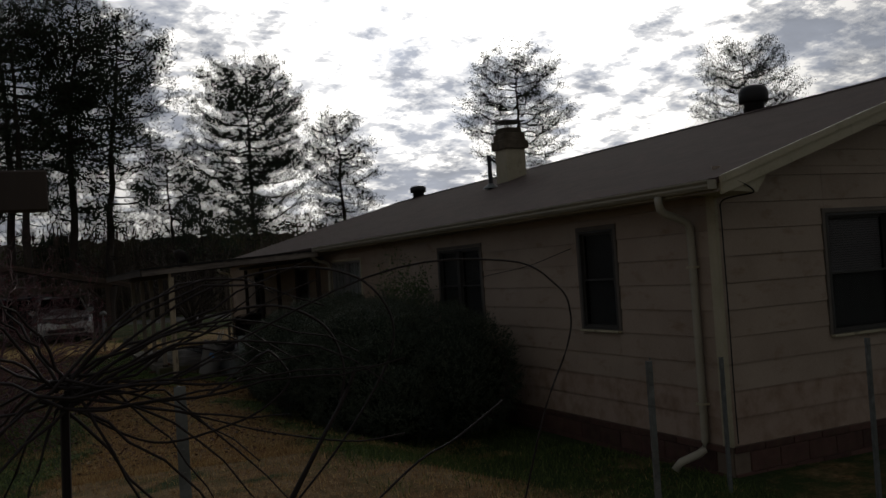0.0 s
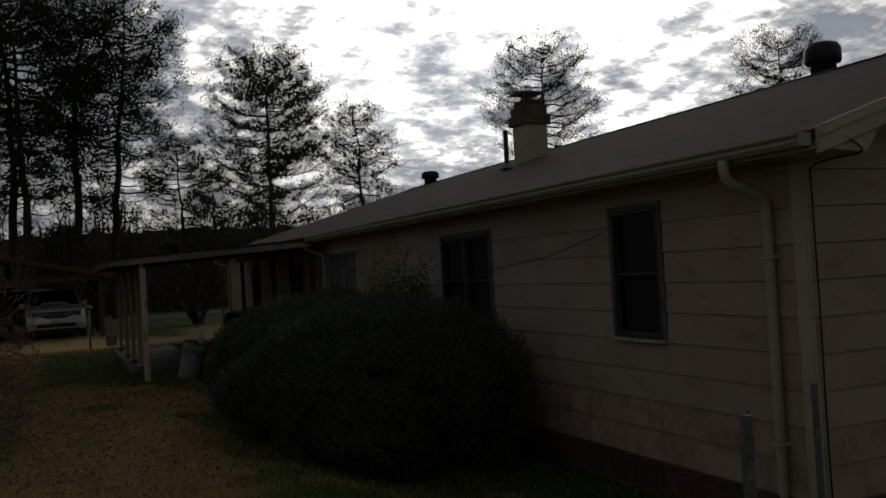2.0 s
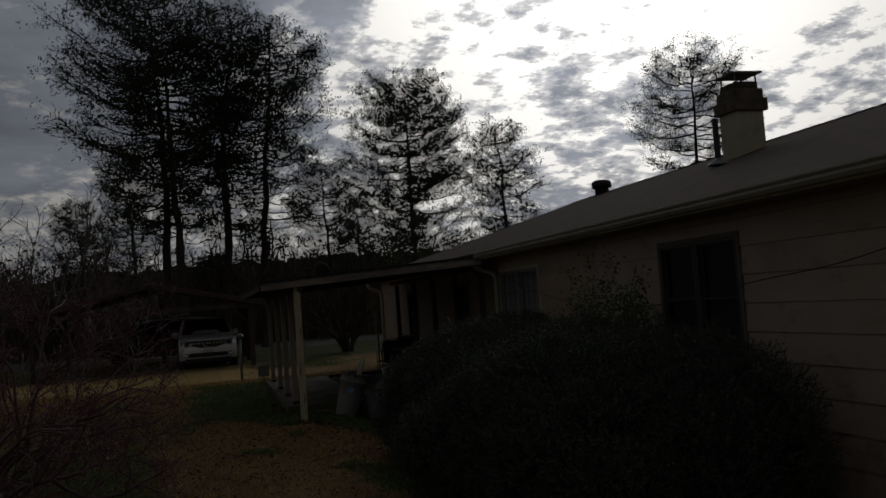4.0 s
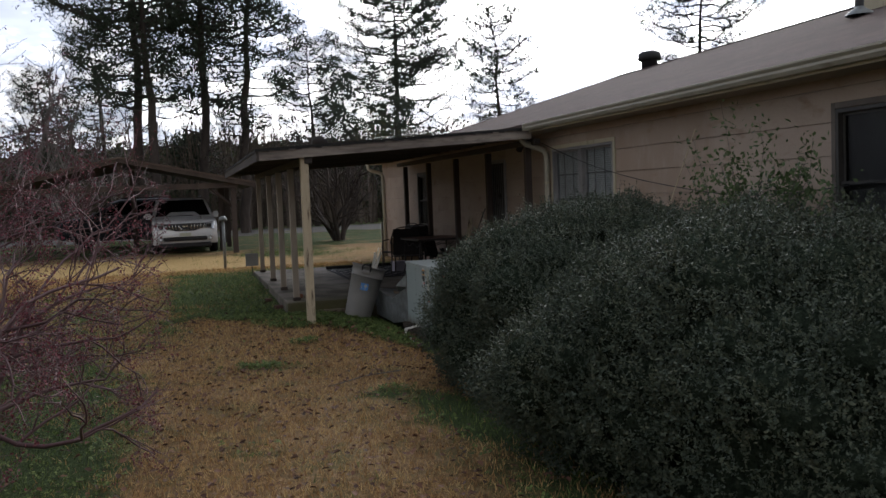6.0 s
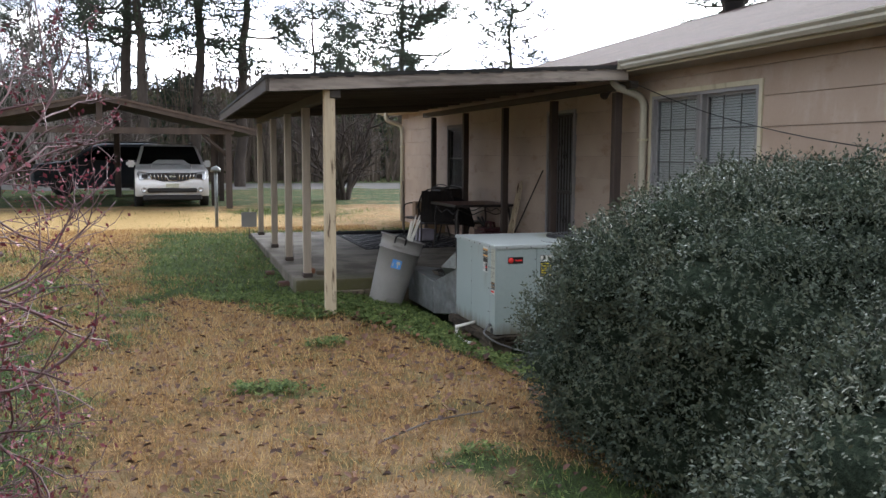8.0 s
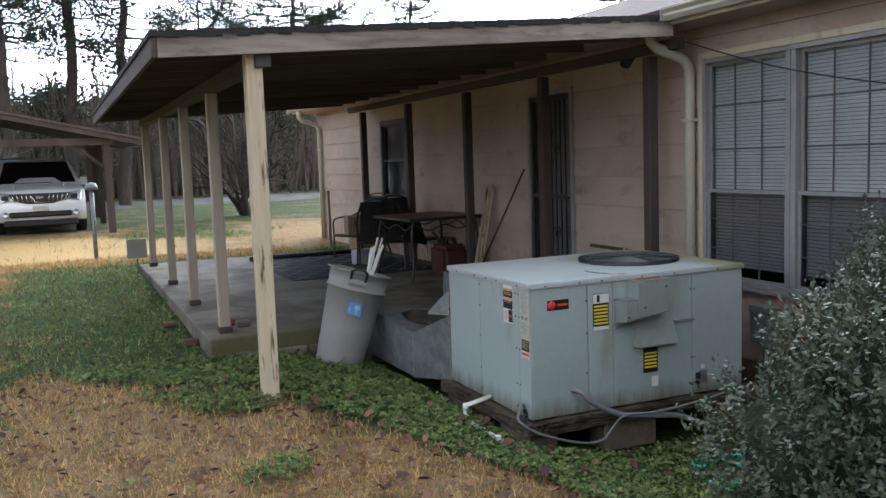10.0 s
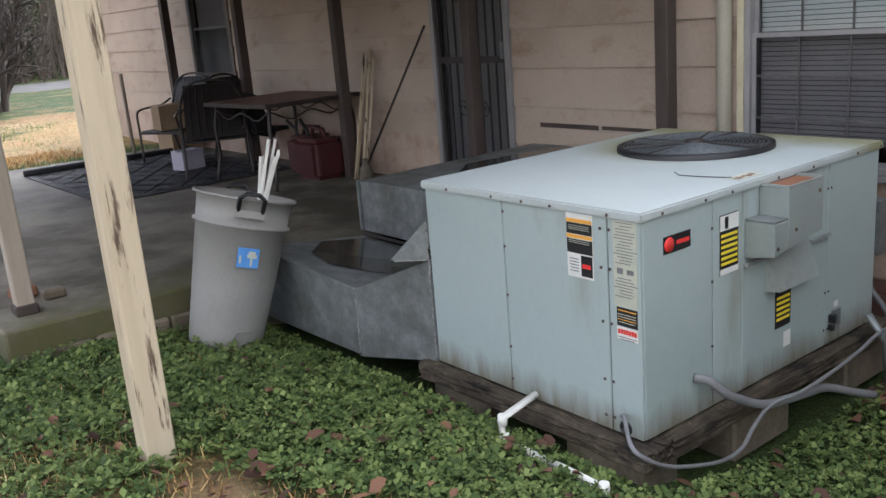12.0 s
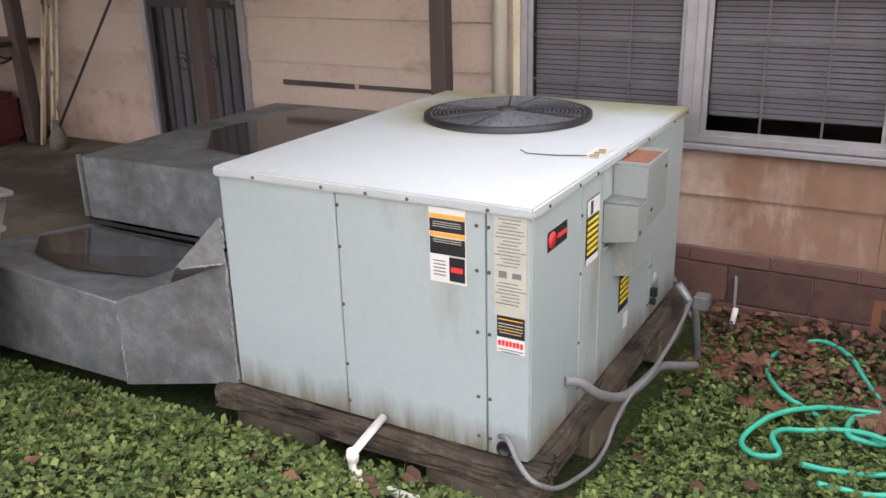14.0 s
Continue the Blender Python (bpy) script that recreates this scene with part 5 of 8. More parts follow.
sealant((3.977, 19.497, -0.60), (3.977, 19.497, -0.25), 1)
sealant((4.074, 19.006, -0.52), (4.074, 19.006, 0.12), 2)
sealant((4.07, 19.01, -0.052), (3.955, 19.10, -0.045), 3)
for nm, pts in (("wet_patch", [(4.12, 19.95, -0.238), (4.25, 19.62, -0.268), (4.66, 19.58, -0.292), (4.67, 20.4, -0.283), (4.35, 20.42, -0.240), (4.16, 20.2, -0.222)]), ("wet_patch", [(5.0, 19.6, 0.064), (5.3, 19.3, 0.068), (6.1, 19.3, 0.072), (6.15, 20.2, 0.068), (5.4, 20.3, 0.062), (5.05, 20.0, 0.062)])):
    bm = bmesh.new()
    f = bm.faces.new([bm.verts.new(p) for p in pts])
    bmesh.ops.subdivide_edges(bm, edges=list(bm.edges), cuts=3)
    part(nm, bm, "wet", duct, "dark rainwater lying on the duct")
part("seam", B((3.95, 20.503, -0.60, 3.97, 20.52, -0.18)), "galv", duct)
part("seam", B((4.706, 20.523, -0.26, 4.724, 20.54, 0.055)), "galv", duct)
part("seam", B((4.700, 19.04, -0.285, 4.704, 20.5, -0.268)), "iron", duct)


def pipe_thing(name, pts, r, mat, label, category, sides=10):
    p = thing(name, tuple(pts[0]), label, category)
    o = Vector(pts[0])
    bm = bmesh.new()
    tube(bm, [Vector(q) - o for q in pts], r, sides)
    part("tube", bm, mat, p)
    return p


def curve_pts(ctrl, n=8):
    """Catmull-Rom points through the control points."""
    c = [Vector(p) for p in ctrl]
    c = [c[0] * 2 - c[1]] + c + [c[-1] * 2 - c[-2]]
    out = []
    for i in range(1, len(c) - 2):
        for k in range(n):
            t = k / n
            out.append(0.5 * ((2 * c[i]) + (c[i + 1] - c[i - 1]) * t + (2 * c[i - 1] - 5 * c[i] + 4 * c[i + 1] - c[i + 2]) * t * t + (3 * c[i] - c[i - 1] - 3 * c[i + 1] + c[i + 2]) * t ** 3))
    out.append(c[-2])
    return out


drain = pipe_thing("drain_pipe", [(4.07, 18.36, -0.495), (3.90, 18.36, -0.528), (3.88, 18.36, -0.55), (3.875, 18.355, -0.60), (3.872, 18.33, -0.612), (3.85, 18.15, -0.600), (3.845, 17.95, -0.596), (3.83, 17.80, -0.588)], 0.0145, "white", "white plastic condensate drain pipe bending into the weeds", "drain pipe")
for p in ((3.885, 18.36, -0.540), (3.873, 18.34, -0.606), (3.83, 17.80, -0.588)):
    bm = bmesh.new()
    q = Vector(p) - Vector((4.07, 18.36, -0.495))
    lathe(bm, [(0.018, -0.022), (0.021, 0.0), (0.018, 0.022)], 12, Matrix.Translation(q), True)
    part("elbow", bm, "white", drain)


# ---- fence posts at the start ----
def t_post(x, y, top):
    g = gz(x, y)
    p = thing("fence_post", (x, y, g - 0.15), "bare steel T fence post standing in the lawn", "fence post", "steel fence posts in a line")
    h = top - g + 0.15
    part("web", B((-0.003, -0.018, 0, 0.003, 0.018, h)), "galv", p)
    part("flange", B((-0.02, -0.022, 0, 0.02, -0.018, h)), "galv", p)
    for k in range(int(h / 0.08)):
        part("stud", B((-0.005, -0.03, 0.1 + k * 0.08, 0.005, -0.0225, 0.112 + k * 0.08)), "galv", p)


for x, y, t in ((3.42, 4.30, 0.80), (5.87, 6.35, 0.45), (6.36, 5.13, 0.635), (0.46, 3.1, 1.10)):
    t_post(x, y, t)


# ---- far: carport, cars, post ----
cp = thing("carport", (-1.4, 36.5, gz(0, 36)), "open carport of old boards with a low gabled roof", "carport")
for x0, z0, x1, z1 in ((-2.9, 2.02, 1.0, 2.84), (1.0, 2.84, 4.85, 1.99)):
    for k in range(8):
        y0 = -3.2 + k * 0.95
        bm = bmesh.new()
        slab_faces(bm, [(x0, y0, z0), (x1, y0, z1), (x1, y0 + 0.94, z1), (x0, y0 + 0.94, z0)], 0.05)
        part("roof_sheet", bm, "red_brown", cp)
    bm = bmesh.new()
    slab_faces(bm, [(x0, -3.17, z0 - 0.052), (x1, -3.17, z1 - 0.052), (x1, -3.12, z1 - 0.052), (x0, -3.12, z0 - 0.052)], 0.11)
    part("rafter", bm, "dark_wood", cp)
for x, y, h, w in ((4.05, -2.9, 2.03, 0.075), (4.05, 0.8, 2.03, 0.07), (4.05, 4.0, 2.03, 0.07), (-2.5, -2.9, 2.0, 0.07), (-2.5, 4.0, 2.0, 0.07), (3.72, -1.6, 2.05, 0.06), (1.0, 3.9, 2.7, 0.09)):
    part("post", B((x - w, y - w, -0.1, x + w, y + w, h)), "dark_wood", cp)
for x0, x1 in ((4.0, 3.35), (-2.45, -1.8)):
    bm = bmesh.new()
    tube(bm, [(x0, -2.9, 1.35), (x1, -2.9, 1.96)], 0.045, 6)
    part("brace", bm, "dark_wood", cp)
part("tie_beam", B((-2.6, -3.0, 1.88, 4.2, -2.88, 2.03)), "dark_wood", cp)
part("king_post", B((0.93, -3.0, 2.033, 1.07, -2.88, 2.70)), "dark_wood", cp)


def wheel(parent, x, y, r=0.36):
    bm = bmesh.new()
    rot = pose(x, y, r, 0, 90, 0)
    lathe(bm, [(r * 0.62, -0.1), (r * 0.92, -0.11), (r, -0.07), (r, 0.07), (r * 0.92, 0.11), (r * 0.62, 0.1)], 20, rot, True)
    w = part("wheel", bm, "tyre", parent)
    bm = bmesh.new()
    lathe(bm, [(r * 0.6, -0.112), (r * 0.5, -0.09), (0.02, -0.10)], 20, rot)
    lathe(bm, [(r * 0.6, 0.112), (r * 0.5, 0.09), (0.02, 0.10)], 20, rot)
    part("rim", bm, "galv", w)


def suv(name, m, paint, label, face=True):
    """A mid-size SUV; its front faces -y; origin on the ground at its middle."""
    c = thing(name, m, label, "car")
    w2 = 0.92
    # side profile (y, z), front at -2.35
    prof = [(-2.32, 0.32), (-2.38, 0.55), (-2.36, 0.80), (-2.20, 1.0), (-1.25, 1.12), (-0.55, 1.58), (-0.2, 1.68), (1.2, 1.70), (2.05, 1.60), (2.33, 1.1), (2.38, 0.6), (2.30, 0.32)]
    bm = bmesh.new()
    secs = []
    for sx in (-1.0, -0.82, -0.4, 0.4, 0.82, 1.0):
        ring = []
        for y, z in prof:
            narrow = 1 - 0.20 * max(0, (z - 1.05) / 0.65)
            curve = abs(sx) ** 3
            yy = y * (1 - 0.045 * curve) if abs(y) > 2 else y
            zz = z - 0.05 * curve * (z > 1.0)
            ring.append(bm.verts.new((sx * w2 * narrow, yy, zz)))
        secs.append(ring)
    n = len(prof)
    for a, b in zip(secs, secs[1:]):
        for i in range(n):
            j = (i + 1) % n
            f = bm.faces.new((a[i], a[j], b[j], b[i]))
            f.smooth = True
    bm.faces.new(secs[0]), bm.faces.new(secs[-1][::-1])
    bevel(bm, 0.02)
    part("body", bm, paint, c)
    def sheet4(name, pts, mat):
        bm = bmesh.new()
        vs = [bm.verts.new(p) for p in pts]
        f = bm.faces.new(vs)
        bmesh.ops.solidify(bm, geom=[f], thickness=0.02)
        return part(name, bm, mat, c)
    sheet4("windscreen", [(-0.80, -1.20, 1.14), (0.80, -1.20, 1.14), (0.66, -0.53, 1.62), (-0.66, -0.53, 1.62)], "darkglass")
    for s in (-1, 1):
        sheet4("side_window", [(s * 0.915, -0.85, 1.14), (s * 0.915, 1.7, 1.14), (s * 0.81, 1.6, 1.56), (s * 0.80, -0.35, 1.56)][::s], "darkglass")
        part("mirror", B((s * 1.0 - 0.13, -0.98, 1.06, s * 1.0 + 0.11, -0.82, 1.24), w=0.05, seg=2), paint, c)
        for y in (-1.45, 1.4):
            wheel(c, s * 0.84, y)
        part("side_sill", B((s * 0.88 - 0.05, -1.0, 0.24, s * 0.88 + 0.05, 0.95, 0.38), w=0.02), "black", c)
        if face:
            bm = bmesh.new()
            vs = [bm.verts.new(p) for p in ((s * 0.50, -2.395, 0.80), (s * 0.80, -2.33, 0.74), (s * 0.88, -2.20, 0.86), (s * 0.84, -2.20, 0.98), (s * 0.55, -2.37, 0.93))]
            f = bm.faces.new(vs[::s])
            bmesh.ops.solidify(bm, geom=[f], thickness=0.06)
            hl = part("headlight", bm, "lamp_glass", c)
            part("reflector", B((s * 0.68 - 0.07, -2.402, 0.80, s * 0.68 + 0.07, -2.38, 0.90), w=0.02), "black", hl)
            bm = bmesh.new()
            lathe(bm, [(0.07, 0.0), (0.07, 0.012), (0.045, 0.014), (0.04, 0.004), (0.001, 0.004)], 14, Matrix.Translation((s * 0.70, -2.375, 0.50)) @ pose(0, 0, 0, 90, 0, 0))
            part("fog_lamp", bm, "lamp_glass", c)
            part("bonnet_crease", B((s * 0.5 - 0.012, -2.1, 1.035, s * 0.5 + 0.012, -1.3, 1.125), w=0.004), paint, c)
        part("roof_rail", B((s * 0.64 - 0.02, -0.1, 1.70, s * 0.64 + 0.02, 1.5, 1.74), w=0.008), "black", c)
    if face:
        bm = bmesh.new()
        prof2 = [(-0.62, 0.93), (0.62, 0.93), (0.52, 0.79), (0.26, 0.71), (-0.26, 0.71), (-0.52, 0.79)]
        fr_, bk = [bm.verts.new((x, -2.405 + 0.03 * abs(x), z)) for x, z in prof2], [bm.verts.new((x, -2.33, z)) for x, z in prof2]
        bm.faces.new(fr_[::-1]), bm.faces.new(bk)
        for i in range(6):
            j = (i + 1) % 6
            bm.faces.new((fr_[i], fr_[j], bk[j], bk[i]))
        part("grille", bm, "black", c)
        for k in range(-6, 7):
            if abs(k) < 2:
                continue
            x = k * 0.088
            bm = bmesh.new()
            tube(bm, [(x * 0.94, -2.415 + 0.03 * abs(x), 0.745 + 0.06 * max(0, abs(x) - 0.25)), (x * 1.04, -2.415 + 0.03 * abs(x), 0.915)], 0.014, 6)
            part("grille_bar", bm, "chrome", c)
        bm = bmesh.new()
        tube(bm, [(-0.19, -2.42, 0.92), (-0.10, -2.43, 0.74), (0.10, -2.43, 0.74), (0.19, -2.42, 0.92)], 0.014, 6)
        part("grille_surround", bm, "chrome", c)
        part("badge", B((-0.08, -2.44, 0.81, 0.08, -2.416, 0.88), w=0.02), "chrome", c)
        part("lower_intake", B((-0.62, -2.40, 0.42, 0.62, -2.33, 0.54), w=0.03), "black", c)
        part("lower_skirt", B((-0.74, -2.36, 0.22, 0.74, -2.2, 0.36), w=0.03), "black", c)
        part("wiper", B((-0.5, -1.235, 1.135, 0.3, -1.215, 1.15), w=0.003), "black", c)
        part("number_plate", B((-0.16, -2.425, 0.56, 0.16, -2.40, 0.66), w=0.006), "label_aged", c)
    else:
        part("tailgate_window", B((-0.6, -2.36, 1.0, 0.6, -2.2, 1.1)), "darkglass", c)
    return c


suv("car", pose(1.18, 36.6, gz(1.2, 37) - 0.03, 0, 0, 2), "car_white", "silver-white SUV parked nose-out under the carport")
suv("car", pose(-0.75, 41.6, gz(-1, 41) + 0.04, 0, 0, -82), "car_dark", "dark blue-grey vehicle parked across behind the silver one", False)

gp = thing("yard_post", (2.1, 28.6, gz(2.1, 28.6)), "grey galvanised pipe post with a curved cap in the lawn", "post")
bm = bmesh.new()
tube(bm, [(0, 0, -0.05), (0, 0, 1.12)], 0.035, 10)
part("pipe", bm, "galv", gp)
bm = bmesh.new()
lathe(bm, [(0.10, 1.12), (0.10, 1.17), (0.07, 1.22), (0.01, 1.24)], 14, None, True)
part("cap", bm, "galv", gp)


dish = thing("satellite_dish", (4.05, 26.4, proof(4.05) + 0.02), "small dark satellite dish on the porch roof, seen from behind", "satellite dish")
bm = bmesh.new()
tube(bm, [(0, 0, 0), (0, 0, 0.22), (0.03, -0.02, 0.3)], 0.02, 8)
part("mast", bm, "iron", dish)
bm = bmesh.new()
lathe(bm, [(0.001, 0.0), (0.10, 0.012), (0.19, 0.045), (0.235, 0.075), (0.235, 0.083), (0.19, 0.053), (0.10, 0.02), (0.001, 0.008)], 24, Matrix.Translation((0.05, 0.0, 0.34)) @ pose(0, 0, 0, -38, 52, 0))
part("reflector", bm, "iron", dish)
bm = bmesh.new()
tube(bm, [(0.03, -0.02, 0.2), (0.25, 0.08, 0.28), (0.33, 0.1, 0.42)], 0.01, 6)
part("feed_arm", bm, "iron", dish)
part("foot", B((-0.06, -0.08, -0.01, 0.06, 0.08, 0.012), w=0.003), "iron", dish)


# ---- trees ----
rng = np.random.default_rng(7)


def tri_tube(pts, radii, sides=4):
    """Numpy tube: vertices and quads."""
    pts = np.asarray(pts, float)
    radii = np.asarray(radii, float)
    d = np.gradient(pts, axis=0)
    d /= np.linalg.norm(d, axis=1)[:, None] + 1e-9
    ref = np.where(np.abs(d[:, 2:3]) > 0.9, np.array([[1.0, 0, 0]]), np.array([[0, 0, 1.0]]))
    u = np.cross(d, ref)
    u /= np.linalg.norm(u, axis=1)[:, None] + 1e-9
    w = np.cross(d, u)
    a = np.arange(sides) * 2 * math.pi / sides
    ring = u[:, None, :] * np.cos(a)[None, :, None] + w[:, None, :] * np.sin(a)[None, :, None]
    v = pts[:, None, :] + ring * radii[:, None, None]
    i = np.arange(len(pts) * sides).reshape(len(pts), sides)
    j = np.roll(i, -1, axis=1)
    f = np.stack([i[:-1], j[:-1], j[1:], i[1:]], -1).reshape(-1, 4)
    return v.reshape(-1, 3), f


class Soup:
    def __init__(self):
        self.v, self.f, self.n = [], [], 0

    def add(self, v, f):
        self.v.append(v)
        self.f.append(f + self.n)
        self.n += len(v)

    def make(self, name, mat, parent=None, **kw):
        return soup(name, np.concatenate(self.v), np.concatenate(self.f), mat, parent, **kw)


def leaves_at(points, size, rg, spread=0.0, long=2.2, up=0.0, per=1, flat_amount=0.0):
    """Rhombic leaves (quads) at the points, in random directions."""
    p = np.repeat(points, per, axis=0)
    n = len(p)
    p = p + rg.normal(0, 1, (n, 3)) * spread
    d = rg.normal(0, 1, (n, 3))
    d[:, 2] = d[:, 2] * (1 - flat_amount) + up
    d /= np.linalg.norm(d, axis=1)[:, None]
    r = rg.normal(0, 1, (n, 3))
    if flat_amount:
        r[:, 2] *= 0.3
    s = np.cross(d, r)
    s /= np.linalg.norm(s, axis=1)[:, None]
    L = size * rg.uniform(0.6, 1.3, n)[:, None]
    v = np.stack([p, p + d * L * 0.5 + s * L / (2 * long), p + d * L, p + d * L * 0.5 - s * L / (2 * long)], 1)
    f = np.arange(n * 4).reshape(n, 4)
    return v.reshape(-1, 3), f


def pine(height, crown_from, spread, seed, limbs=46, lean=0.0, dense=1.0, clump=0.30):
    """A pine: tapered trunk, sparse limbs that fork, and tufts of needles at their ends."""
    rg = np.random.default_rng(seed)
    t = thing("pine_tree", (0, 0, 0), "tall pine with a bare trunk and ragged dark crown", "tree", "pines behind the house")
    tr = Soup()
    z = np.linspace(-0.3, height, 14)
    wob = np.cumsum(rg.normal(0, 0.11, (14, 2)), axis=0)
    trunk = np.column_stack([wob[:, 0] + lean * np.maximum(z, 0), wob[:, 1], z])
    r0 = height * 0.0125 + 0.05
    tr.add(*tri_tube(trunk, r0 * (1 - 0.9 * np.clip(z / height, 0, 1)), 9))
    tufts = []
    limbs = int(limbs * 1.55)
    for k in range(limbs):
        q = (k + rg.uniform(0, 1)) / limbs
        zz = height * (crown_from + (0.975 - crown_from) * q)
        dome = math.sqrt(max(0.0, 1 - max(0.0, (q - 0.50) / 0.51) ** 2))
        full = rg.uniform(0.80, 1.04) if q > 0.35 else rg.uniform(0.35, 1.05)
        L = max(0.5, spread * (0.13 + 0.87 * dome) * (0.72 + 0.28 * min(1, q / 0.35)) * full)
        zz += rg.normal(0, 0.12)
        a = k * 2.399 + rg.normal(0, 0.5)
        base = np.array([np.interp(zz, z, trunk[:, 0]), np.interp(zz, z, trunk[:, 1]), zz])
        n = 6
        s = np.linspace(0, 1, n)
        droop = rg.uniform(-0.12, 0.22) + 0.50 * q ** 2
        pts = base + np.column_stack([np.cos(a) * L * s, np.sin(a) * L * s, L * (droop * s - 0.12 * np.sin(s * 3.1) + 0.10 * s ** 3)])
        pts[1:] += rg.normal(0, 0.05 * L / 3, (n - 1, 3))
        tr.add(*tri_tube(pts, np.linspace(0.036, 0.009, n) * (0.6 + L / 3), 4))
        m = max(7, int(L * (5.6 + 4.6 * q)))
        for j in range(m):
            u = rg.uniform(0.25 if q < 0.4 else 0.12, 1.0) ** 0.75
            i = min(n - 2, int(u * (n - 1)))
            b = pts[i] + (pts[i + 1] - pts[i]) * (u * (n - 1) - i)
            aa = a + rg.choice([-1, 1]) * rg.uniform(0.2, 1.5)
            l2 = (0.42 + L * 0.17) * rg.uniform(0.5, 1.35)
            e = b + np.array([math.cos(aa) * l2, math.sin(aa) * l2, l2 * rg.uniform(-0.15, 0.7)])
            tr.add(*tri_tube(np.array([b, (b + e) / 2 + rg.normal(0, 0.03, 3), e]), [0.018, 0.012, 0.006], 3))
            for w in (0.65, 1.0):
                tufts.append(b + (e - b) * w + rg.normal(0, 0.17, 3))
        tufts.append(pts[-1])
    # dead limbs below the crown
    for k in range(12):
        zz = height * rg.uniform(max(0.12, crown_from - 0.24), crown_from + 0.04)
        L, a = spread * rg.uniform(0.15, 0.62), rg.uniform(0, 6.28)
        base = np.array([np.interp(zz, z, trunk[:, 0]), np.interp(zz, z, trunk[:, 1]), zz])
        s = np.linspace(0, 1, 6)
        pts = base + np.column_stack([np.cos(a) * L * s, np.sin(a) * L * s, L * (0.25 * s - 0.3 * s ** 2 * rg.uniform(0, 1.5))])
        pts[1:] += rg.normal(0, 0.06, (5, 3))
        tr.add(*tri_tube(pts, np.linspace(0.035, 0.01, 6), 4))
        for j in range(7):
            i = int(rg.integers(1, 5))
            e = pts[i] + np.array([math.cos(a), math.sin(a), 0]) * rg.uniform(0.2, 0.8) + rg.normal(0, 0.35, 3)
            tr.add(*tri_tube(np.array([pts[i], e]), [0.014, 0.005], 3))
    tr.make("trunk", "bark", t)
    tufts = np.array(tufts)
    # each tuft: a rounded burst of short slim blades
    per = int(10 * dense)
    n = len(tufts)
    p = np.repeat(tufts, per, axis=0) + rg.normal(0, 0.14, (n * per, 3)) * np.array([1, 1, 0.75])
    d = rg.normal(0, 1, (n * per, 3))
    d[:, 2] += 0.45
    d /= np.linalg.norm(d, axis=1)[:, None]
    s = np.cross(d, rg.normal(0, 1, (n * per, 3)))
    s /= np.linalg.norm(s, axis=1)[:, None]
    L = clump * 0.78 * rg.uniform(0.6, 1.25, n * per)[:, None]
    wd = 0.027 * clump / 0.30
    v = np.stack([p - s * wd * 0.5, p + d * L * 0.55 - s * wd, p + d * L, p + d * L * 0.55 + s * wd], 1).reshape(-1, 3)
    soup("crown", v, np.arange(len(v)).reshape(-1, 4), "needles", t)
    return t


def grow(sp, p, d, L, r, depth, rg, tips, fork=3, droop=0.0, wander=0.25, tip_r=0.004, shrink=0.68, sides=4, open_angle=0.55, reach=99.0):
    n = 5
    pts = [p]
    dd = d.copy()
    for i in range(n - 1):
        dd = dd + rg.normal(0, wander, 3) * 0.5
        dd[2] += droop * 0.12
        dd /= np.linalg.norm(dd)
        pts.append(pts[-1] + dd * L / (n - 1))
    pts = np.array(pts)
    if pts[:, 0].max() > reach:
        return
    sp.add(*tri_tube(pts, np.linspace(r, max(tip_r, r * 0.62), n), sides if depth > 1 else 3))
    if depth == 0:
        tips.extend(pts[1:])
        return
    for k in range(fork):
        i = n - 1 if k == 0 else int(rg.integers(1, n))
        s = rg.normal(0, 1, 3)
        s -= s.dot(dd) * dd
        s /= np.linalg.norm(s)
        nd = dd * math.cos(open_angle) + s * math.sin(open_angle) * rg.uniform(0.6, 1.4)
        nd /= np.linalg.norm(nd)
        grow(sp, pts[i], nd, L * shrink * rg.uniform(0.75, 1.15), max(tip_r, r * 0.6), depth - 1, rg, tips, fork, droop, wander, tip_r, shrink, sides, open_angle, reach)


def bare_tree(seed, height, stems, depth=4, fork=3, mat="grey_bark", name="bare_tree", label="leafless grey tree with many fine branches", tip_r=0.006, tilt=0.35, r=0.1, shrink=0.68, wander=0.25):
    rg = np.random.default_rng(seed)
    t = thing(name, (0, 0, 0), label, "tree")
    sp, tips = Soup(), []
    for k in range(stems):
        a = 2 * math.pi * k / stems + rg.uniform(0, 0.8)
        tl = tilt * rg.uniform(0.4, 1.2) if stems > 1 else 0.05
        d = np.array([math.cos(a) * math.sin(tl), math.sin(a) * math.sin(tl), math.cos(tl)])
        grow(sp, np.array([0.1 * math.cos(a) * (stems > 1), 0.1 * math.sin(a) * (stems > 1), -0.1]), d, height * 0.36, r, depth, rg, tips, fork, 0.3, wander, tip_r, shrink)
    sp.make("trunk", mat, t)
    return t, np.array(tips)


def polar(az, dist, ox=1.3, oy=8.0):
    """A place by its direction from the middle of the walk (degrees to the right of the wall's line) and distance."""
    return ox + dist * math.sin(radians(az)), oy + dist * math.cos(radians(az))


def stand(t, x, y, turn=0, s=1.0):
    m = pose(x, y, gz(x, y), 0, 0, turn) @ Matrix.Diagonal((s, s, s, 1))
    t.matrix_basis = m
    return t


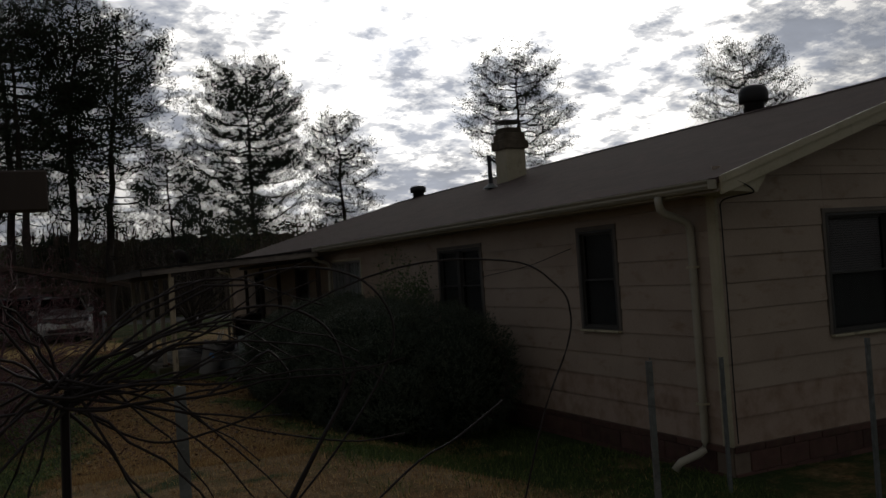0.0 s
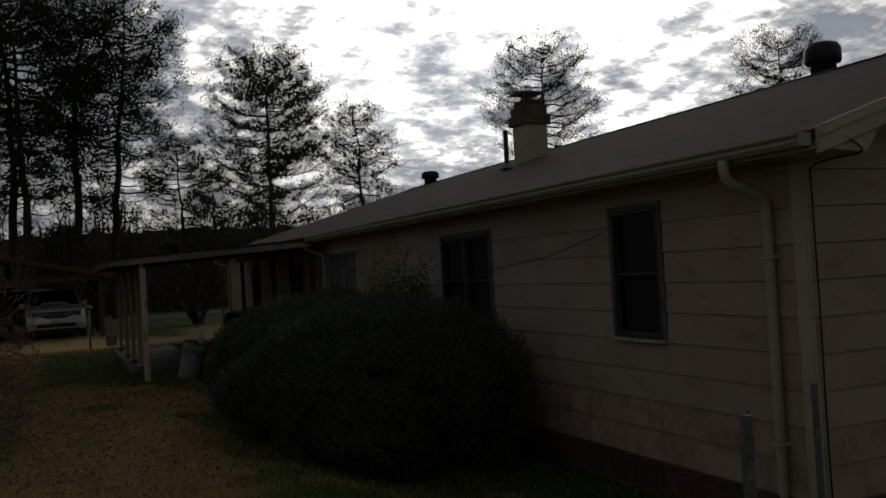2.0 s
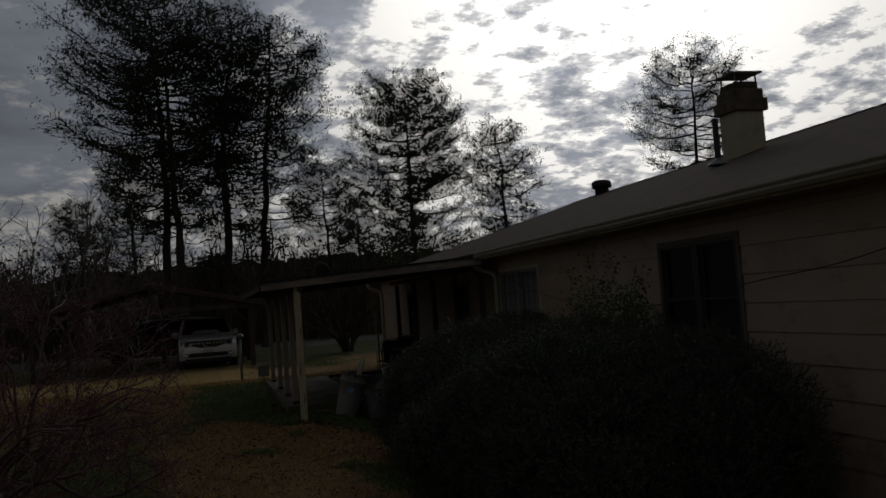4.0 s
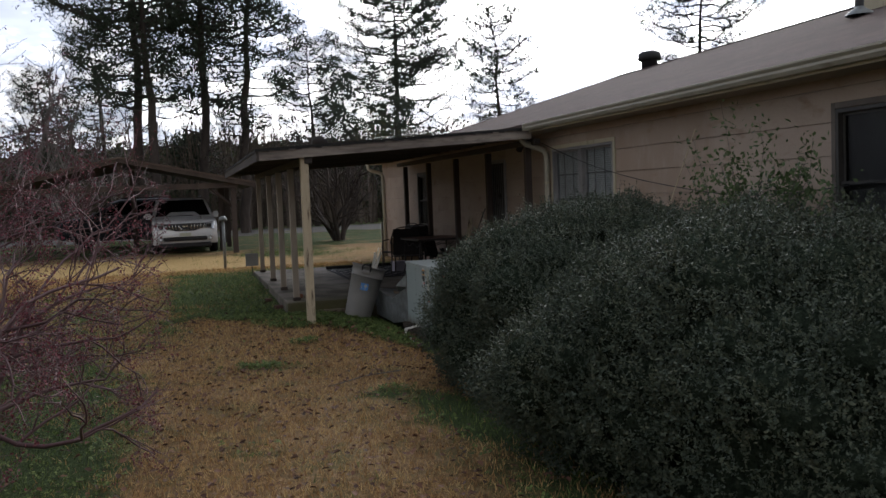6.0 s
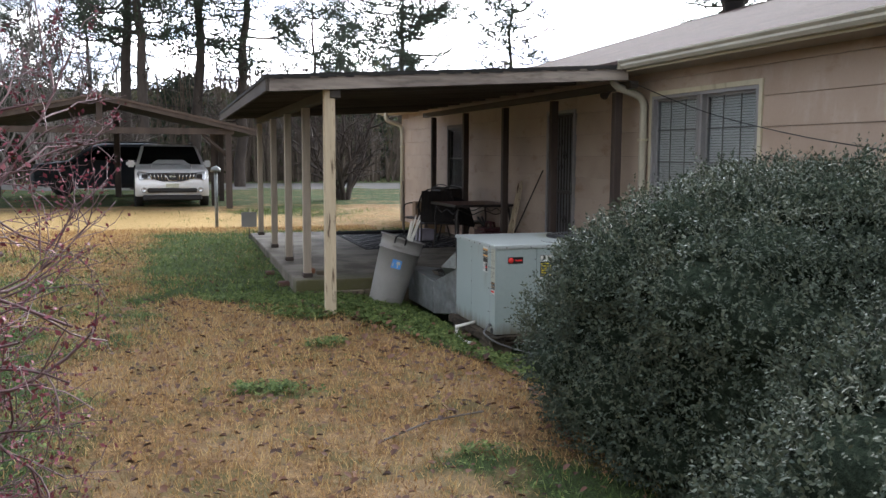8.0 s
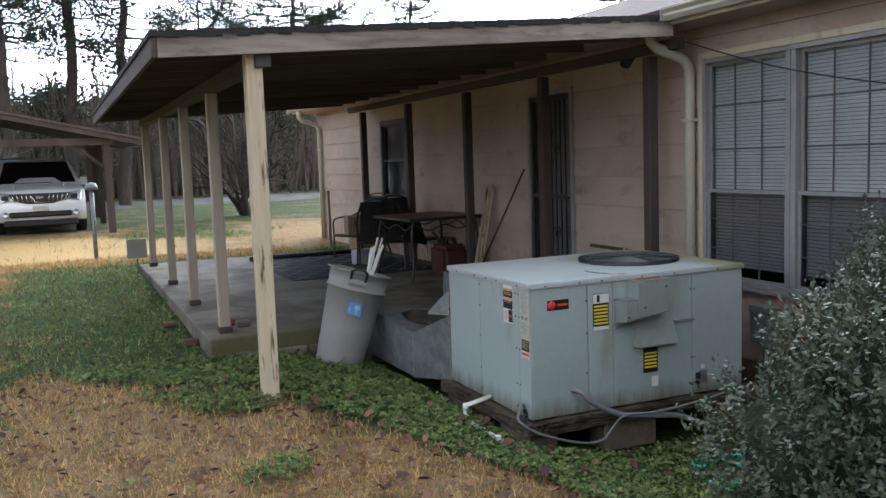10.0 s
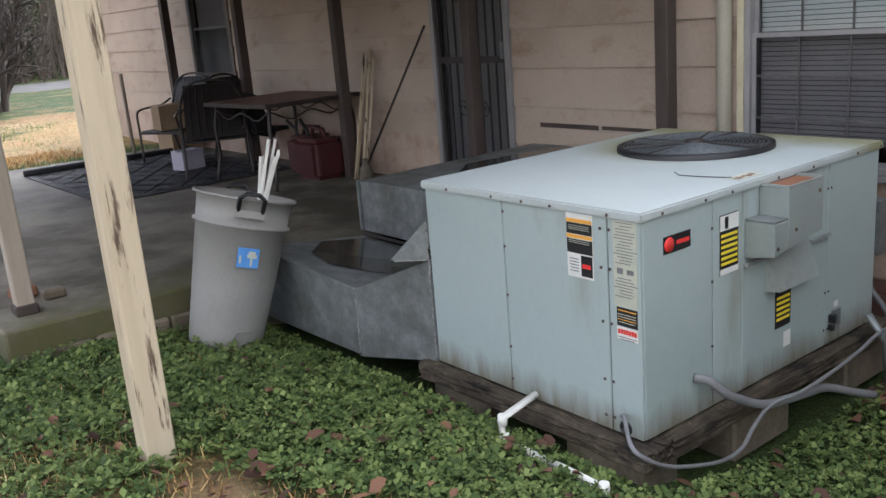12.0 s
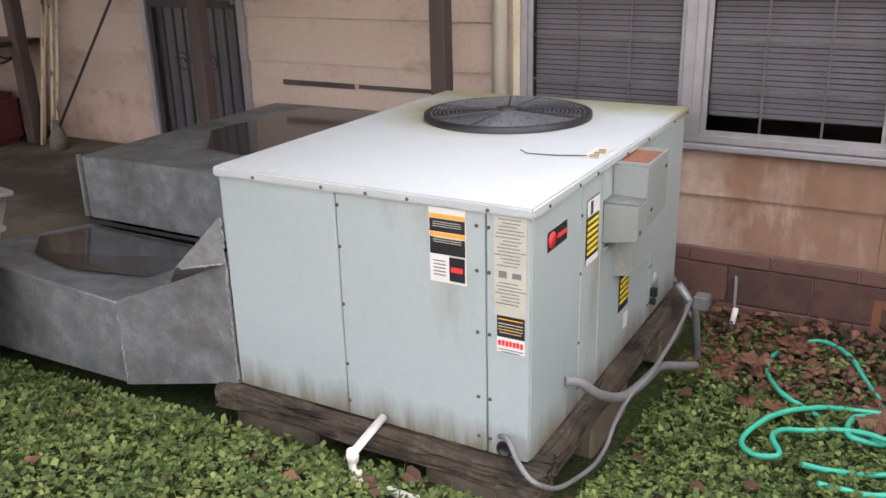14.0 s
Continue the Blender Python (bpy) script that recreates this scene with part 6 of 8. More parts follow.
p1 = stand(pine(17.9, 0.33, 4.7, 11, 62, -0.035, 0.7), -0.55, 50, 0)
p2 = stand(pine(16.0, 0.34, 2.2, 23, 36, -0.01, 0.7), -0.2, 47.5, 60)
p3 = stand(pine(17.2, 0.33, 2.7, 29, 40, 0.055, 0.8), 2.2, 50, 0)
p4 = stand(pine(16.4, 0.30, 3.2, 37, 50, 0.10, 0.8), 4.0, 50, 0)
p5 = stand(pine(23.4, 0.17, 6.1, 41, 74, 0.0, 0.9, 0.36), 21.3, 87, 0)
p6 = stand(pine(14.6, 0.20, 3.0, 43, 40, 0.0, 0.9, 0.30), 23.7, 66.8, 0)
p7 = stand(pine(21.0, 0.35, 5.0, 53, 44, 0.0, 0.7, 0.30), 41.4, 69.8, 0)
p8 = stand(copy_thing(p7, Matrix()), 63.4, 62.8, 140, 1.0)
stand(copy_thing(p4, Matrix()), -4.6, 54, 150, 0.50)
stand(copy_thing(p4, Matrix()), 8.4, 56, 240, 0.62)
stand(copy_thing(p6, Matrix()), 11.5, 62, 30, 0.62)
stand(copy_thing(p3, Matrix()), -2.6, 62, 200, 0.7)
stand(copy_thing(p6, Matrix()), 16.5, 70, 90, 0.6)

dt, _ = bare_tree(5, 5.2, 6, 5, 3, "bark", "bare_tree", "leafless many-stemmed dark tree in the lawn before the road", 0.005, 0.5, 0.10, 0.70, 0.2)
dt.matrix_basis = pose(6.35, 37.4, gz(6.35, 37.4), 0, 0, 0) @ Matrix.Diagonal((0.92, 0.92, 0.9, 1))


# ---- far woods ----
# Runs all round; the unseen stretch is added to cut low skylight.
def backdrop_ring():
    rg = np.random.default_rng(3)
    n = 720
    a = np.linspace(0, 2 * math.pi, n, endpoint=False)
    r = 78 + 3 * np.sin(a * 7)
    h = 4.9 + 0.9 * np.sin(a * 5 + 1) + rg.uniform(-0.3, 0.4, n)
    lo = np.column_stack([r * np.sin(a) + 3, r * np.cos(a), np.full(n, -1.0)])
    hi = lo.copy()
    hi[:, 2] = h
    v = np.concatenate([lo, hi])
    i = np.arange(n)
    j = (i + 1) % n
    soup("backdrop", v, np.stack([j, i, i + n, j + n], -1), "far_brush", None, "distant brown and green thicket closing the view, unseen side added", "backdrop", "woods")


def thicket():
    """Brush and saplings beyond the road: thin stems with twigs and scattered leaf sprays."""
    rg = np.random.default_rng(9)
    n = 5200
    x = rg.uniform(-42, 62, n)
    y = rg.uniform(56, 74, n)
    h = rg.uniform(1.6, 7.6, n) * (0.75 + 0.25 * np.sin(x * 0.4))
    p = np.column_stack([x, y, np.full(n, -0.4)])
    lean = rg.normal(0, 0.12, (n, 2))
    V, k = [], 9
    for q in range(k):
        t0 = rg.uniform(0, 0.75, n) if q else np.zeros(n)
        base = p + np.column_stack([lean[:, 0] * h * t0, lean[:, 1] * h * t0, h * t0])
        L = h * (rg.uniform(0.15, 0.4, n) if q else 1.0)
        d = np.column_stack([rg.normal(0, 0.5 if q else 0.1, n), rg.normal(0, 0.2, n), np.ones(n)])
        tip = base + d * L[:, None] / np.linalg.norm(d, axis=1)[:, None]
        w = (0.05 if q == 0 else 0.022) * rg.uniform(0.6, 1.3, n)
        s = np.column_stack([w, np.zeros(n), np.zeros(n)])
        V.append(np.stack([base - s, base + s, tip + s * 0.3, tip - s * 0.3], 1).reshape(-1, 3))
    v = np.concatenate(V)
    soup("brush_stems", v, np.arange(len(v)).reshape(-1, 4), "brush_stem", None, "tangled leafless brush beyond the road", "stuff", "brush")
    c = np.column_stack([rg.uniform(-42, 62, 1800), rg.uniform(56.5, 74, 1800), rg.uniform(-0.2, 5.4, 1800)])
    pts = np.repeat(c, 40, axis=0) + rg.normal(0, 1, (1800 * 40, 3)) * np.array([0.8, 0.5, 0.6])
    v, f = leaves_at(pts, 0.26, rg)
    soup("brush_leaves", v, f, "brush_leaf", None, "olive and brown undergrowth beyond the road", "stuff", "brush")


M["far_brush"] = material("far_brush", [(0.035, 0.033, 0.022), (0.07, 0.06, 0.04), (0.10, 0.085, 0.06)], 0.4, 2.2, 0.95, 0.0, stretch=(1, 1, 0.5))
M["brush_stem"] = leafy("brush_stem", [(0.05, 0.035, 0.028), (0.11, 0.085, 0.065), (0.18, 0.15, 0.12)], 0.3)
M["brush_leaf"] = leafy("brush_leaf", [(0.04, 0.05, 0.028), (0.075, 0.095, 0.045), (0.12, 0.095, 0.06), (0.09, 0.12, 0.055)], 0.15, 0.7, 0.2, 0.15)
backdrop_ring()
thicket()

sap, _ = bare_tree(15, 9.5, 1, 4, 3, "grey_bark", "bare_tree", "tall leafless tree of the far woodland edge", 0.012, 0.1, 0.11, 0.72, 0.3)
first = True
for k, (az, dist, s) in enumerate(((-14, 44, 0.9), (-11.5, 38, 0.7), (-9, 52, 1.0), (-17, 50, 1.1), (-5.5, 56, 0.8), (2, 58, 0.7), (6.5, 57, 0.8), (9.5, 60, 0.75), (12.0, 56, 0.6), (15.5, 62, 0.7), (-13, 60, 0.9), (5, 62, 0.9), (33.8, 66, 1.25), (8.0, 66, 0.9), (-20, 46, 0.9), (22, 62, 0.6), (-1.5, 60, 0.8), (-7.5, 36, 0.7), (-3.2, 52, 1.15), (-4.6, 47, 0.95), (-1.0, 55, 1.1), (0.8, 60, 1.2), (3.2, 54, 1.0), (5.8, 52, 0.8), (7.2, 60, 1.0), (10.6, 55, 0.8), (13.2, 64, 1.0), (-6.8, 42, 0.9), (-10.2, 46, 1.05), (-12.6, 50, 1.15), (16.9, 66, 0.9), (20.5, 70, 0.8), (-3.9, 38, 0.6), (2.2, 47, 0.55), (-6.2, 40.5, 1.0), (-7.0, 43.5, 1.15), (-8.3, 39.0, 0.85))):
    x, y = polar(az, dist)
    m = pose(x, y, gz(x, y), 0, 0, k * 47) @ Matrix.Diagonal((s, s, s, 1))
    c = sap if k == 0 else copy_thing(sap, m)
    c.matrix_basis = m


# low dark evergreens between the pines
def evergreen(seed, h, w, name="evergreen_tree", label="dark bushy evergreen between the pines"):
    rg = np.random.default_rng(seed)
    t = thing(name, (0, 0, 0), label, "tree")
    sp = Soup()
    sp.add(*tri_tube(np.array([(0, 0, -0.2), (0.05, 0, h * 0.4), (0, 0.05, h * 0.72)]), [0.10, 0.06, 0.01], 6))
    n = 260
    z = rg.uniform(0.12, 1, n)
    r = w * np.sqrt(rg.uniform(0.1, 1, n)) * (1.12 - z) ** 0.5 * (0.75 + 0.35 * np.sin(rg.uniform(0, 6.28, n)))
    a = rg.uniform(0, 6.28, n)
    c = np.column_stack([r * np.cos(a), r * np.sin(a), z * h])
    for q in c[:120]:
        sp.add(*tri_tube(np.array([(0, 0, q[2] * 0.8), q * 0.6 + np.array([0, 0, q[2] * 0.35]), q]), [0.03, 0.02, 0.008], 3))
    sp.make("trunk", "bark", t)
    pts = np.repeat(c, 60, axis=0) + rg.normal(0, 1, (n * 60, 3)) * np.array([0.3, 0.3, 0.22])
    v, f = leaves_at(pts, 0.2, rg, long=3.0)
    soup("crown", v, f, "needles", t)
    return t


ev = evergreen(4, 5.6, 2.5)
for k, (az, dist, s) in enumerate(((0.6, 52, 0.95), (6.8, 56, 0.9), (9.0, 58, 0.8), (11.8, 58, 0.85), (-8.5, 50, 0.8), (4.0, 58, 0.75), (16.8, 60, 0.7))):
    x, y = polar(az, dist)
    m = pose(x, y, gz(x, y), 0, 0, k * 77) @ Matrix.Diagonal((s, s, s, 1))
    c = ev if k == 0 else copy_thing(ev, m)
    c.matrix_basis = m


# ---- shrubs by the wall ----
def shrub(name, cx, cy, lobes, seed, label, count):
    """A clipped-out evergreen shrub: overlapping lobes, a dense shell of small leaves on short shoots over a dark core."""
    rg = np.random.default_rng(seed)
    g = -0.72
    t = thing(name, (cx, cy, g), label, "shrub", "large shrubs along the house wall")
    core = Soup()
    P, Nn = [], []
    lobes = list(lobes)
    for lx, ly, lz, rx, ry, rz in list(lobes)[:3]:
        for k in range(17):
            a, e = rg.uniform(1.6, 4.9), rg.uniform(-0.45, 1.3)
            w = rg.uniform(0.20, 0.40)
            lobes.append((lx + 0.86 * rx * math.cos(a) * math.cos(e), ly + 0.84 * ry * math.sin(a) * math.cos(e), lz + 0.84 * rz * math.sin(e), w * 1.15, w * 1.25, w * 0.62))
    lobes = np.array(lobes, float)
    lobes[:, 0] -= cx
    lobes[:, 1] -= cy
    lobes[:, 2] -= g
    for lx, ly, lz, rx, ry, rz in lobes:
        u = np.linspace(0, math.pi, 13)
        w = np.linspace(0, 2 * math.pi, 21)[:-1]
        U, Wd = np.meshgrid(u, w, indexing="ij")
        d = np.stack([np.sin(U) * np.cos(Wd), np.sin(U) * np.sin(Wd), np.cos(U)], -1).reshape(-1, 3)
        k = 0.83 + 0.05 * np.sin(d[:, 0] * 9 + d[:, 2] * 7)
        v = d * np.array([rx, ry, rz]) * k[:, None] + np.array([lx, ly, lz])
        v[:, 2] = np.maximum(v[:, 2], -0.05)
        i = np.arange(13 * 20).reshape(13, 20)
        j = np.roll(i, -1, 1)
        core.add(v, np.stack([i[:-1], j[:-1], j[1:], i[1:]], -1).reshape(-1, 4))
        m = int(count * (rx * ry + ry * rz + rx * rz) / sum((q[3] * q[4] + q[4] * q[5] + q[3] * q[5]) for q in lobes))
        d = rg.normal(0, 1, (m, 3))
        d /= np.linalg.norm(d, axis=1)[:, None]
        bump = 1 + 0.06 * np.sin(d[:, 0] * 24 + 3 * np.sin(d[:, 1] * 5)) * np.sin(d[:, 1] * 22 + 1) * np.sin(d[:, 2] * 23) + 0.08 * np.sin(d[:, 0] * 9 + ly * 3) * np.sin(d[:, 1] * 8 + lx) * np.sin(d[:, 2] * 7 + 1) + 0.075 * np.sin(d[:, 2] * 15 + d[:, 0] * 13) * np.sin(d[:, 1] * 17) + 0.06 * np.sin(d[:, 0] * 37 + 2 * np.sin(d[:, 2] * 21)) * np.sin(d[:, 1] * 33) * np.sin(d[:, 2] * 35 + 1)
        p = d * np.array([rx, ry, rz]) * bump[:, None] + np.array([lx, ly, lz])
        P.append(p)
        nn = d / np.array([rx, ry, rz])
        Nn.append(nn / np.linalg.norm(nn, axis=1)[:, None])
    core.make("core", "shade_core", t, label="solid dark core, inside shade put into its colour")
    P, Nn = np.concatenate(P), np.concatenate(Nn)
    keep = P[:, 2] > 0.02
    for lx, ly, lz, rx, ry, rz in lobes:
        q = (P - np.array([lx, ly, lz])) / np.array([rx, ry, rz])
        keep &= (q ** 2).sum(1) > 0.86
    P, Nn = P[keep], Nn[keep]
    # shoots: each carries leaves along a short stem that leaves the surface
    per = 12
    n = len(P)
    d = Nn * 0.9 + rg.normal(0, 0.45, (n, 3)) + np.array([0, 0, 0.45])
    d /= np.linalg.norm(d, axis=1)[:, None]
    L = rg.uniform(0.04, 0.11, n) + (rg.random(n) < 0.04) * rg.uniform(0.03, 0.10, n)
    s = np.tile(np.linspace(-0.35, 1.0, per), n)[:, None]
    pts = np.repeat(P, per, 0) + np.repeat(d, per, 0) * s * np.repeat(L, per)[:, None]
    ld = np.repeat(d, per, 0) * 0.6 + rg.normal(0, 0.65, (n * per, 3))
    ld /= np.linalg.norm(ld, axis=1)[:, None]
    face = np.repeat(Nn, per, 0) * 0.9 + np.array([0, 0, 0.35]) + rg.normal(0, 0.55, (n * per, 3))
    sd = np.cross(ld, face)
    sd /= np.linalg.norm(sd, axis=1)[:, None] + 1e-9
    LL = 0.0205 * rg.uniform(0.65, 1.35, n * per)[:, None]
    v = np.stack([pts, pts + ld * LL * 0.5 + sd * LL * 0.27, pts + ld * LL, pts + ld * LL * 0.5 - sd * LL * 0.27], 1).reshape(-1, 3)
    soup("foliage", v, np.arange(len(v)).reshape(-1, 4), "holly", t, kind="stuff")
    return t


shrub("evergreen_shrub", 4.75, 15.1, [(4.80, 14.5, 0.10, 1.40, 1.30, 0.94), (4.25, 14.65, -0.12, 0.95, 0.92, 0.86), (5.2, 14.9, 0.2, 0.8, 1.1, 0.82), (4.4, 13.9, -0.10, 0.92, 0.8, 0.85), (4.9, 13.9, 0.2, 0.9, 0.8, 0.78)], 61, "rounded dark green evergreen shrub with small glossy leaves", 62000)
shrub("evergreen_shrub", 4.8, 11.3, [(4.8, 11.9, 0.05, 1.45, 1.6, 0.94), (4.2, 12.3, -0.10, 1.02, 1.1, 0.82), (4.3, 11.1, -0.2, 0.9, 1.0, 0.78), (5.2, 10.9, 0.0, 0.85, 1.0, 0.88), (5.0, 12.9, 0.15, 0.9, 0.8, 0.84)], 62, "large spreading evergreen shrub with paler leaf tips", 74000)


# leafy shoots rising behind the shrubs
def sprig_bush():
    rg = np.random.default_rng(77)
    t = thing("privet_sapling", (5.7, 13.6, -0.75), "thin upright privet sapling with small oval green leaves", "sapling")
    sp, pts, dirs = Soup(), [], []
    for k in range(44):
        a = rg.uniform(0, 6.28)
        out = rg.uniform(0.1, 0.75)
        h = rg.uniform(1.7, 2.75) if k % 3 == 0 else rg.uniform(1.4, 2.3)
        end = np.array([math.cos(a) * out * 0.45, math.sin(a) * out * 1.3, h])
        s = np.linspace(0, 1, 9)[:, None]
        base = np.array([math.cos(a) * 0.05, math.sin(a) * 0.1, 0])
        line = base + (end - base) * np.column_stack([s[:, 0] ** 1.8, s[:, 0] ** 1.8, s[:, 0]]) + rg.normal(0, 0.02, (9, 3))
        sp.add(*tri_tube(line, np.linspace(0.007, 0.002, 9), 3))
        for j in range(46):
            u = rg.uniform(0.5, 1.0) * 7.99
            i = int(u)
            q = line[i] + (line[i + 1] - line[i]) * (u - i)
            pts.append(q + rg.normal(0, 0.06, 3))
    sp.make("stem", "grey_bark", t)
    v, f = leaves_at(np.array(pts), 0.052, rg, long=2.1, up=0.1, per=3, spread=0.045)
    soup("foliage", v, f, "sprig", t, kind="stuff")


sprig_bush()


# ---- budding tree at the path's left side ----
def bud_tree():
    rg = np.random.default_rng(88)
    t = thing("budding_tree", (-1.05, 13.2, gz(-1.05, 13.2)), "low spreading tree with tangled grey twigs and dark red buds", "tree")
    sp, tips = Soup(), []
    for k in range(9):
        a = [0.1, -0.5, 0.6, 2.2, 3.9, 5.1, 0.25, -0.15, 0.9][k]
        rise = [0.45, 1.0, 1.2, 0.8, 0.7, 0.9, 0.8, 0.25, 0.5][k]
        d = np.array([math.cos(a) * 0.75, math.sin(a) * 0.75, rise])
        grow(sp, np.array([0, 0, -0.1 + 0.02 * k]), d / np.linalg.norm(d), 1.02, 0.034, 6, rg, tips, 3, 0.15, 0.36, 0.0015, 0.73, 4, 0.6, 2.15)
    sp.make("crown", "twig_grey", t)
    tips = np.array(tips)
    sel = tips[rg.random(len(tips)) < 0.6]
    v, f = leaves_at(sel, 0.017, rg, long=1.7, per=3, spread=0.012)
    soup("budding", v, f, "bud", t, kind="stuff")


M["twig_grey"] = leafy("grey_red_twig", [(0.06, 0.032, 0.034), (0.12, 0.068, 0.072), (0.19, 0.125, 0.125)], 2)
bud_tree()


# ---- thorny canes at the start ----
def canes():
    rg = np.random.default_rng(5)
    hub = np.array([0.03, 1.08, 1.32])
    g = gz(0, 1.1)
    t = thing("bramble", (0.0, 1.1, g), "dark leafless bramble with canes spraying from one head", "bramble")
    o = np.array([0.0, 1.1, g])
    sp = Soup()
    for k in range(3):
        sp.add(*tri_tube(np.array([(0.02 * k, 1.1, g - 0.05), (0.05 - 0.04 * k, 1.12, 0.5), (0.02, 1.1, 0.9), hub]) - o, [0.008, 0.007, 0.006, 0.006], 5))
    sp.make("stem", "twig_dark", t)
    right = np.array([1.0, 0.0, 0.0])
    for k in range(42):
        if k < 19:
            a, L = radians(rg.uniform(12, 44)), rg.uniform(0.24, 0.46)
        elif k < 26:
            a, L = radians(rg.uniform(-60, 10)), rg.uniform(0.20, 0.40)
        else:
            a, L = radians(rg.uniform(110, 300)), rg.uniform(0.14, 0.34)
        d = right * math.cos(a) + np.array([0, 0, 1]) * math.sin(a)
        d = d + np.array([0, rg.uniform(-0.5, 0.5), 0])
        s = np.linspace(0, 1, 10)[:, None]
        sag = -0.16 * L / 0.5 * s ** 2 * np.array([[0, 0, 1.0]])
        line = hub + rg.normal(0, 0.012, 3) + d * L * s + sag + rg.normal(0, 0.003, (10, 3))
        if math.cos(a) > 0.2:
            line[:, 2] += (0.14 * s[:, 0] * (1 - s[:, 0]) * rg.choice([-1, 1]))
        c = Soup()
        c.add(*tri_tube(line - o, np.linspace(0.0023, 0.0009, 10), 5))
        c.make("cane", "twig_dark", t)
    # long canes arching over to the right and curling back
    arches = (
        ([(0.10, 1.10, 1.30), (0.40, 1.0, 1.44), (0.60, 0.98, 1.45), (0.68, 0.98, 1.41), (0.70, 0.98, 1.37), (0.69, 0.98, 1.32), (0.64, 0.98, 1.22), (0.58, 1.0, 1.0)], 0.0014),
        ([(0.03, 1.08, 1.31), (0.13, 1.08, 1.25), (0.23, 1.08, 1.26), (0.28, 1.08, 1.28), (0.31, 1.08, 1.31), (0.29, 1.08, 1.345), (0.27, 1.08, 1.345), (0.20, 1.08, 1.30)], 0.0016),
        ([(0.41, 1.10, 1.31), (0.39, 1.10, 1.27), (0.35, 1.10, 1.21), (0.25, 1.10, 1.05), (0.1, 1.1, 0.75)], 0.003),
        ([(0.03, 1.10, 1.32), (0.16, 1.12, 1.385), (0.29, 1.12, 1.41), (0.37, 1.12, 1.38), (0.40, 1.12, 1.32), (0.39, 1.12, 1.26), (0.36, 1.12, 1.21), (0.28, 1.12, 1.08)], 0.002),
        ([(0.70, 1.20, 1.22), (0.61, 1.20, 1.17), (0.52, 1.20, 1.13), (0.30, 1.18, 0.98)], 0.002),
        ([(0.04, 1.12, 1.33), (0.20, 1.14, 1.43), (0.34, 1.15, 1.46), (0.44, 1.15, 1.44), (0.49, 1.15, 1.38), (0.48, 1.15, 1.31), (0.40, 1.15, 1.20), (0.30, 1.15, 1.10)], 0.0018),
        ([(0.07, 1.10, 1.31), (0.17, 1.10, 1.28), (0.28, 1.10, 1.24), (0.40, 1.10, 1.21), (0.48, 1.10, 1.21)], 0.0013),
    )
    for pts, w in arches:
        line = np.array([tuple(q) for q in curve_pts([Vector(p) for p in pts], 6)])
        c = Soup()
        c.add(*tri_tube(line - o, np.full(len(line), w), 5))
        c.make("cane", "twig_dark", t)


M["twig_dark"] = leafy("dark_cane", [(0.012, 0.009, 0.009), (0.035, 0.025, 0.024)], 4)
canes()


hb = thing("board_on_post", (-0.32, 2.05, gz(-0.3, 2)), "dark old board nailed on a post by the start", "board")
part("post", B((-0.2, 0.02, -0.1, -0.14, 0.08, 1.8), w=0.004), "dark_wood", hb)
part("board", B((-0.25, -0.03, 1.63 - gz(-0.3, 2), 0.37, 0.018, 1.72 - gz(-0.3, 2)), w=0.004), "dark_wood", hb)


# ---- porch things ----
def bin_thing():
    b = thing("rubbish_bin", (3.60, 20.24, gz(3.60, 20.24) + 0.0, 1.5, 16, 0), "grey ribbed plastic rubbish bin with black handles, leaning against the slab", "rubbish bin")
    H = 0.80
    bm = bmesh.new()
    lathe(bm, [(0.001, 0.012), (0.175, 0.012), (0.185, 0.0), (0.192, 0.02), (0.215, 0.35), (0.235, 0.64), (0.252, 0.645), (0.252, 0.655), (0.238, 0.66), (0.245, H - 0.02), (0.268, H - 0.012), (0.268, H), (0.25, H), (0.236, H - 0.02), (0.21, 0.35), (0.18, 0.03), (0.001, 0.03)], 40)
    part("body", bm, "bin", b)
    for a in (-1.9, 1.24):
        m = Matrix.Rotation(a, 4, "Z") @ Matrix.Translation((0.262, 0, H - 0.05))
        bm = bmesh.new()
        tube(bm, [m @ Vector(p) for p in ((0, -0.06, -0.02), (0.03, -0.062, 0.05), (0.03, -0.03, 0.075), (0.03, 0.03, 0.075), (0.03, 0.062, 0.05), (0, 0.06, -0.02))], 0.012, 8)
        part("handle", bm, "black", b, "black plastic handle")
        part("handle_plate", B((-0.006, -0.075, -0.05, 0.012, 0.075, -0.01, m), w=0.003), "bin", b)
    # faces the camera: blue sticker
    m = Matrix.Rotation(radians(-103), 4, "Z") @ Matrix.Translation((0.232, 0, 0.5)) @ pose(0, 0, 0, 90, 0, 90)
    s = part("sticker", B((-0.055, -0.05, 0, 0.055, 0.05, 0.004)), "blue", b, "faded blue sticker with a pale tree mark")
    s.matrix_basis = m
    q = part("sticker_mark", B((0.012, -0.04, 0.0045, 0.022, 0.02, 0.006), (-0.006, 0.0, 0.0045, 0.042, 0.02, 0.0058), (0.0, 0.018, 0.0045, 0.035, 0.034, 0.0056)), "label_aged", s)
    part("sticker_bar", B((-0.045, -0.03, 0.0045, -0.035, 0.01, 0.006)), "label_aged", s)
    # recessed grip near the foot
    mm = Matrix.Rotation(radians(-92), 4, "Z") @ Matrix.Translation((0.200, 0, 0.09))
    bm = bmesh.new()
    tube(bm, [mm @ Vector(p) for p in ((0.0, -0.05, -0.02), (0.003, -0.04, 0.02), (0.004, 0.04, 0.024), (0.004, 0.06, 0.03))], 0.005, 6)
    part("foot_grip", bm, "bin", b)
    return b


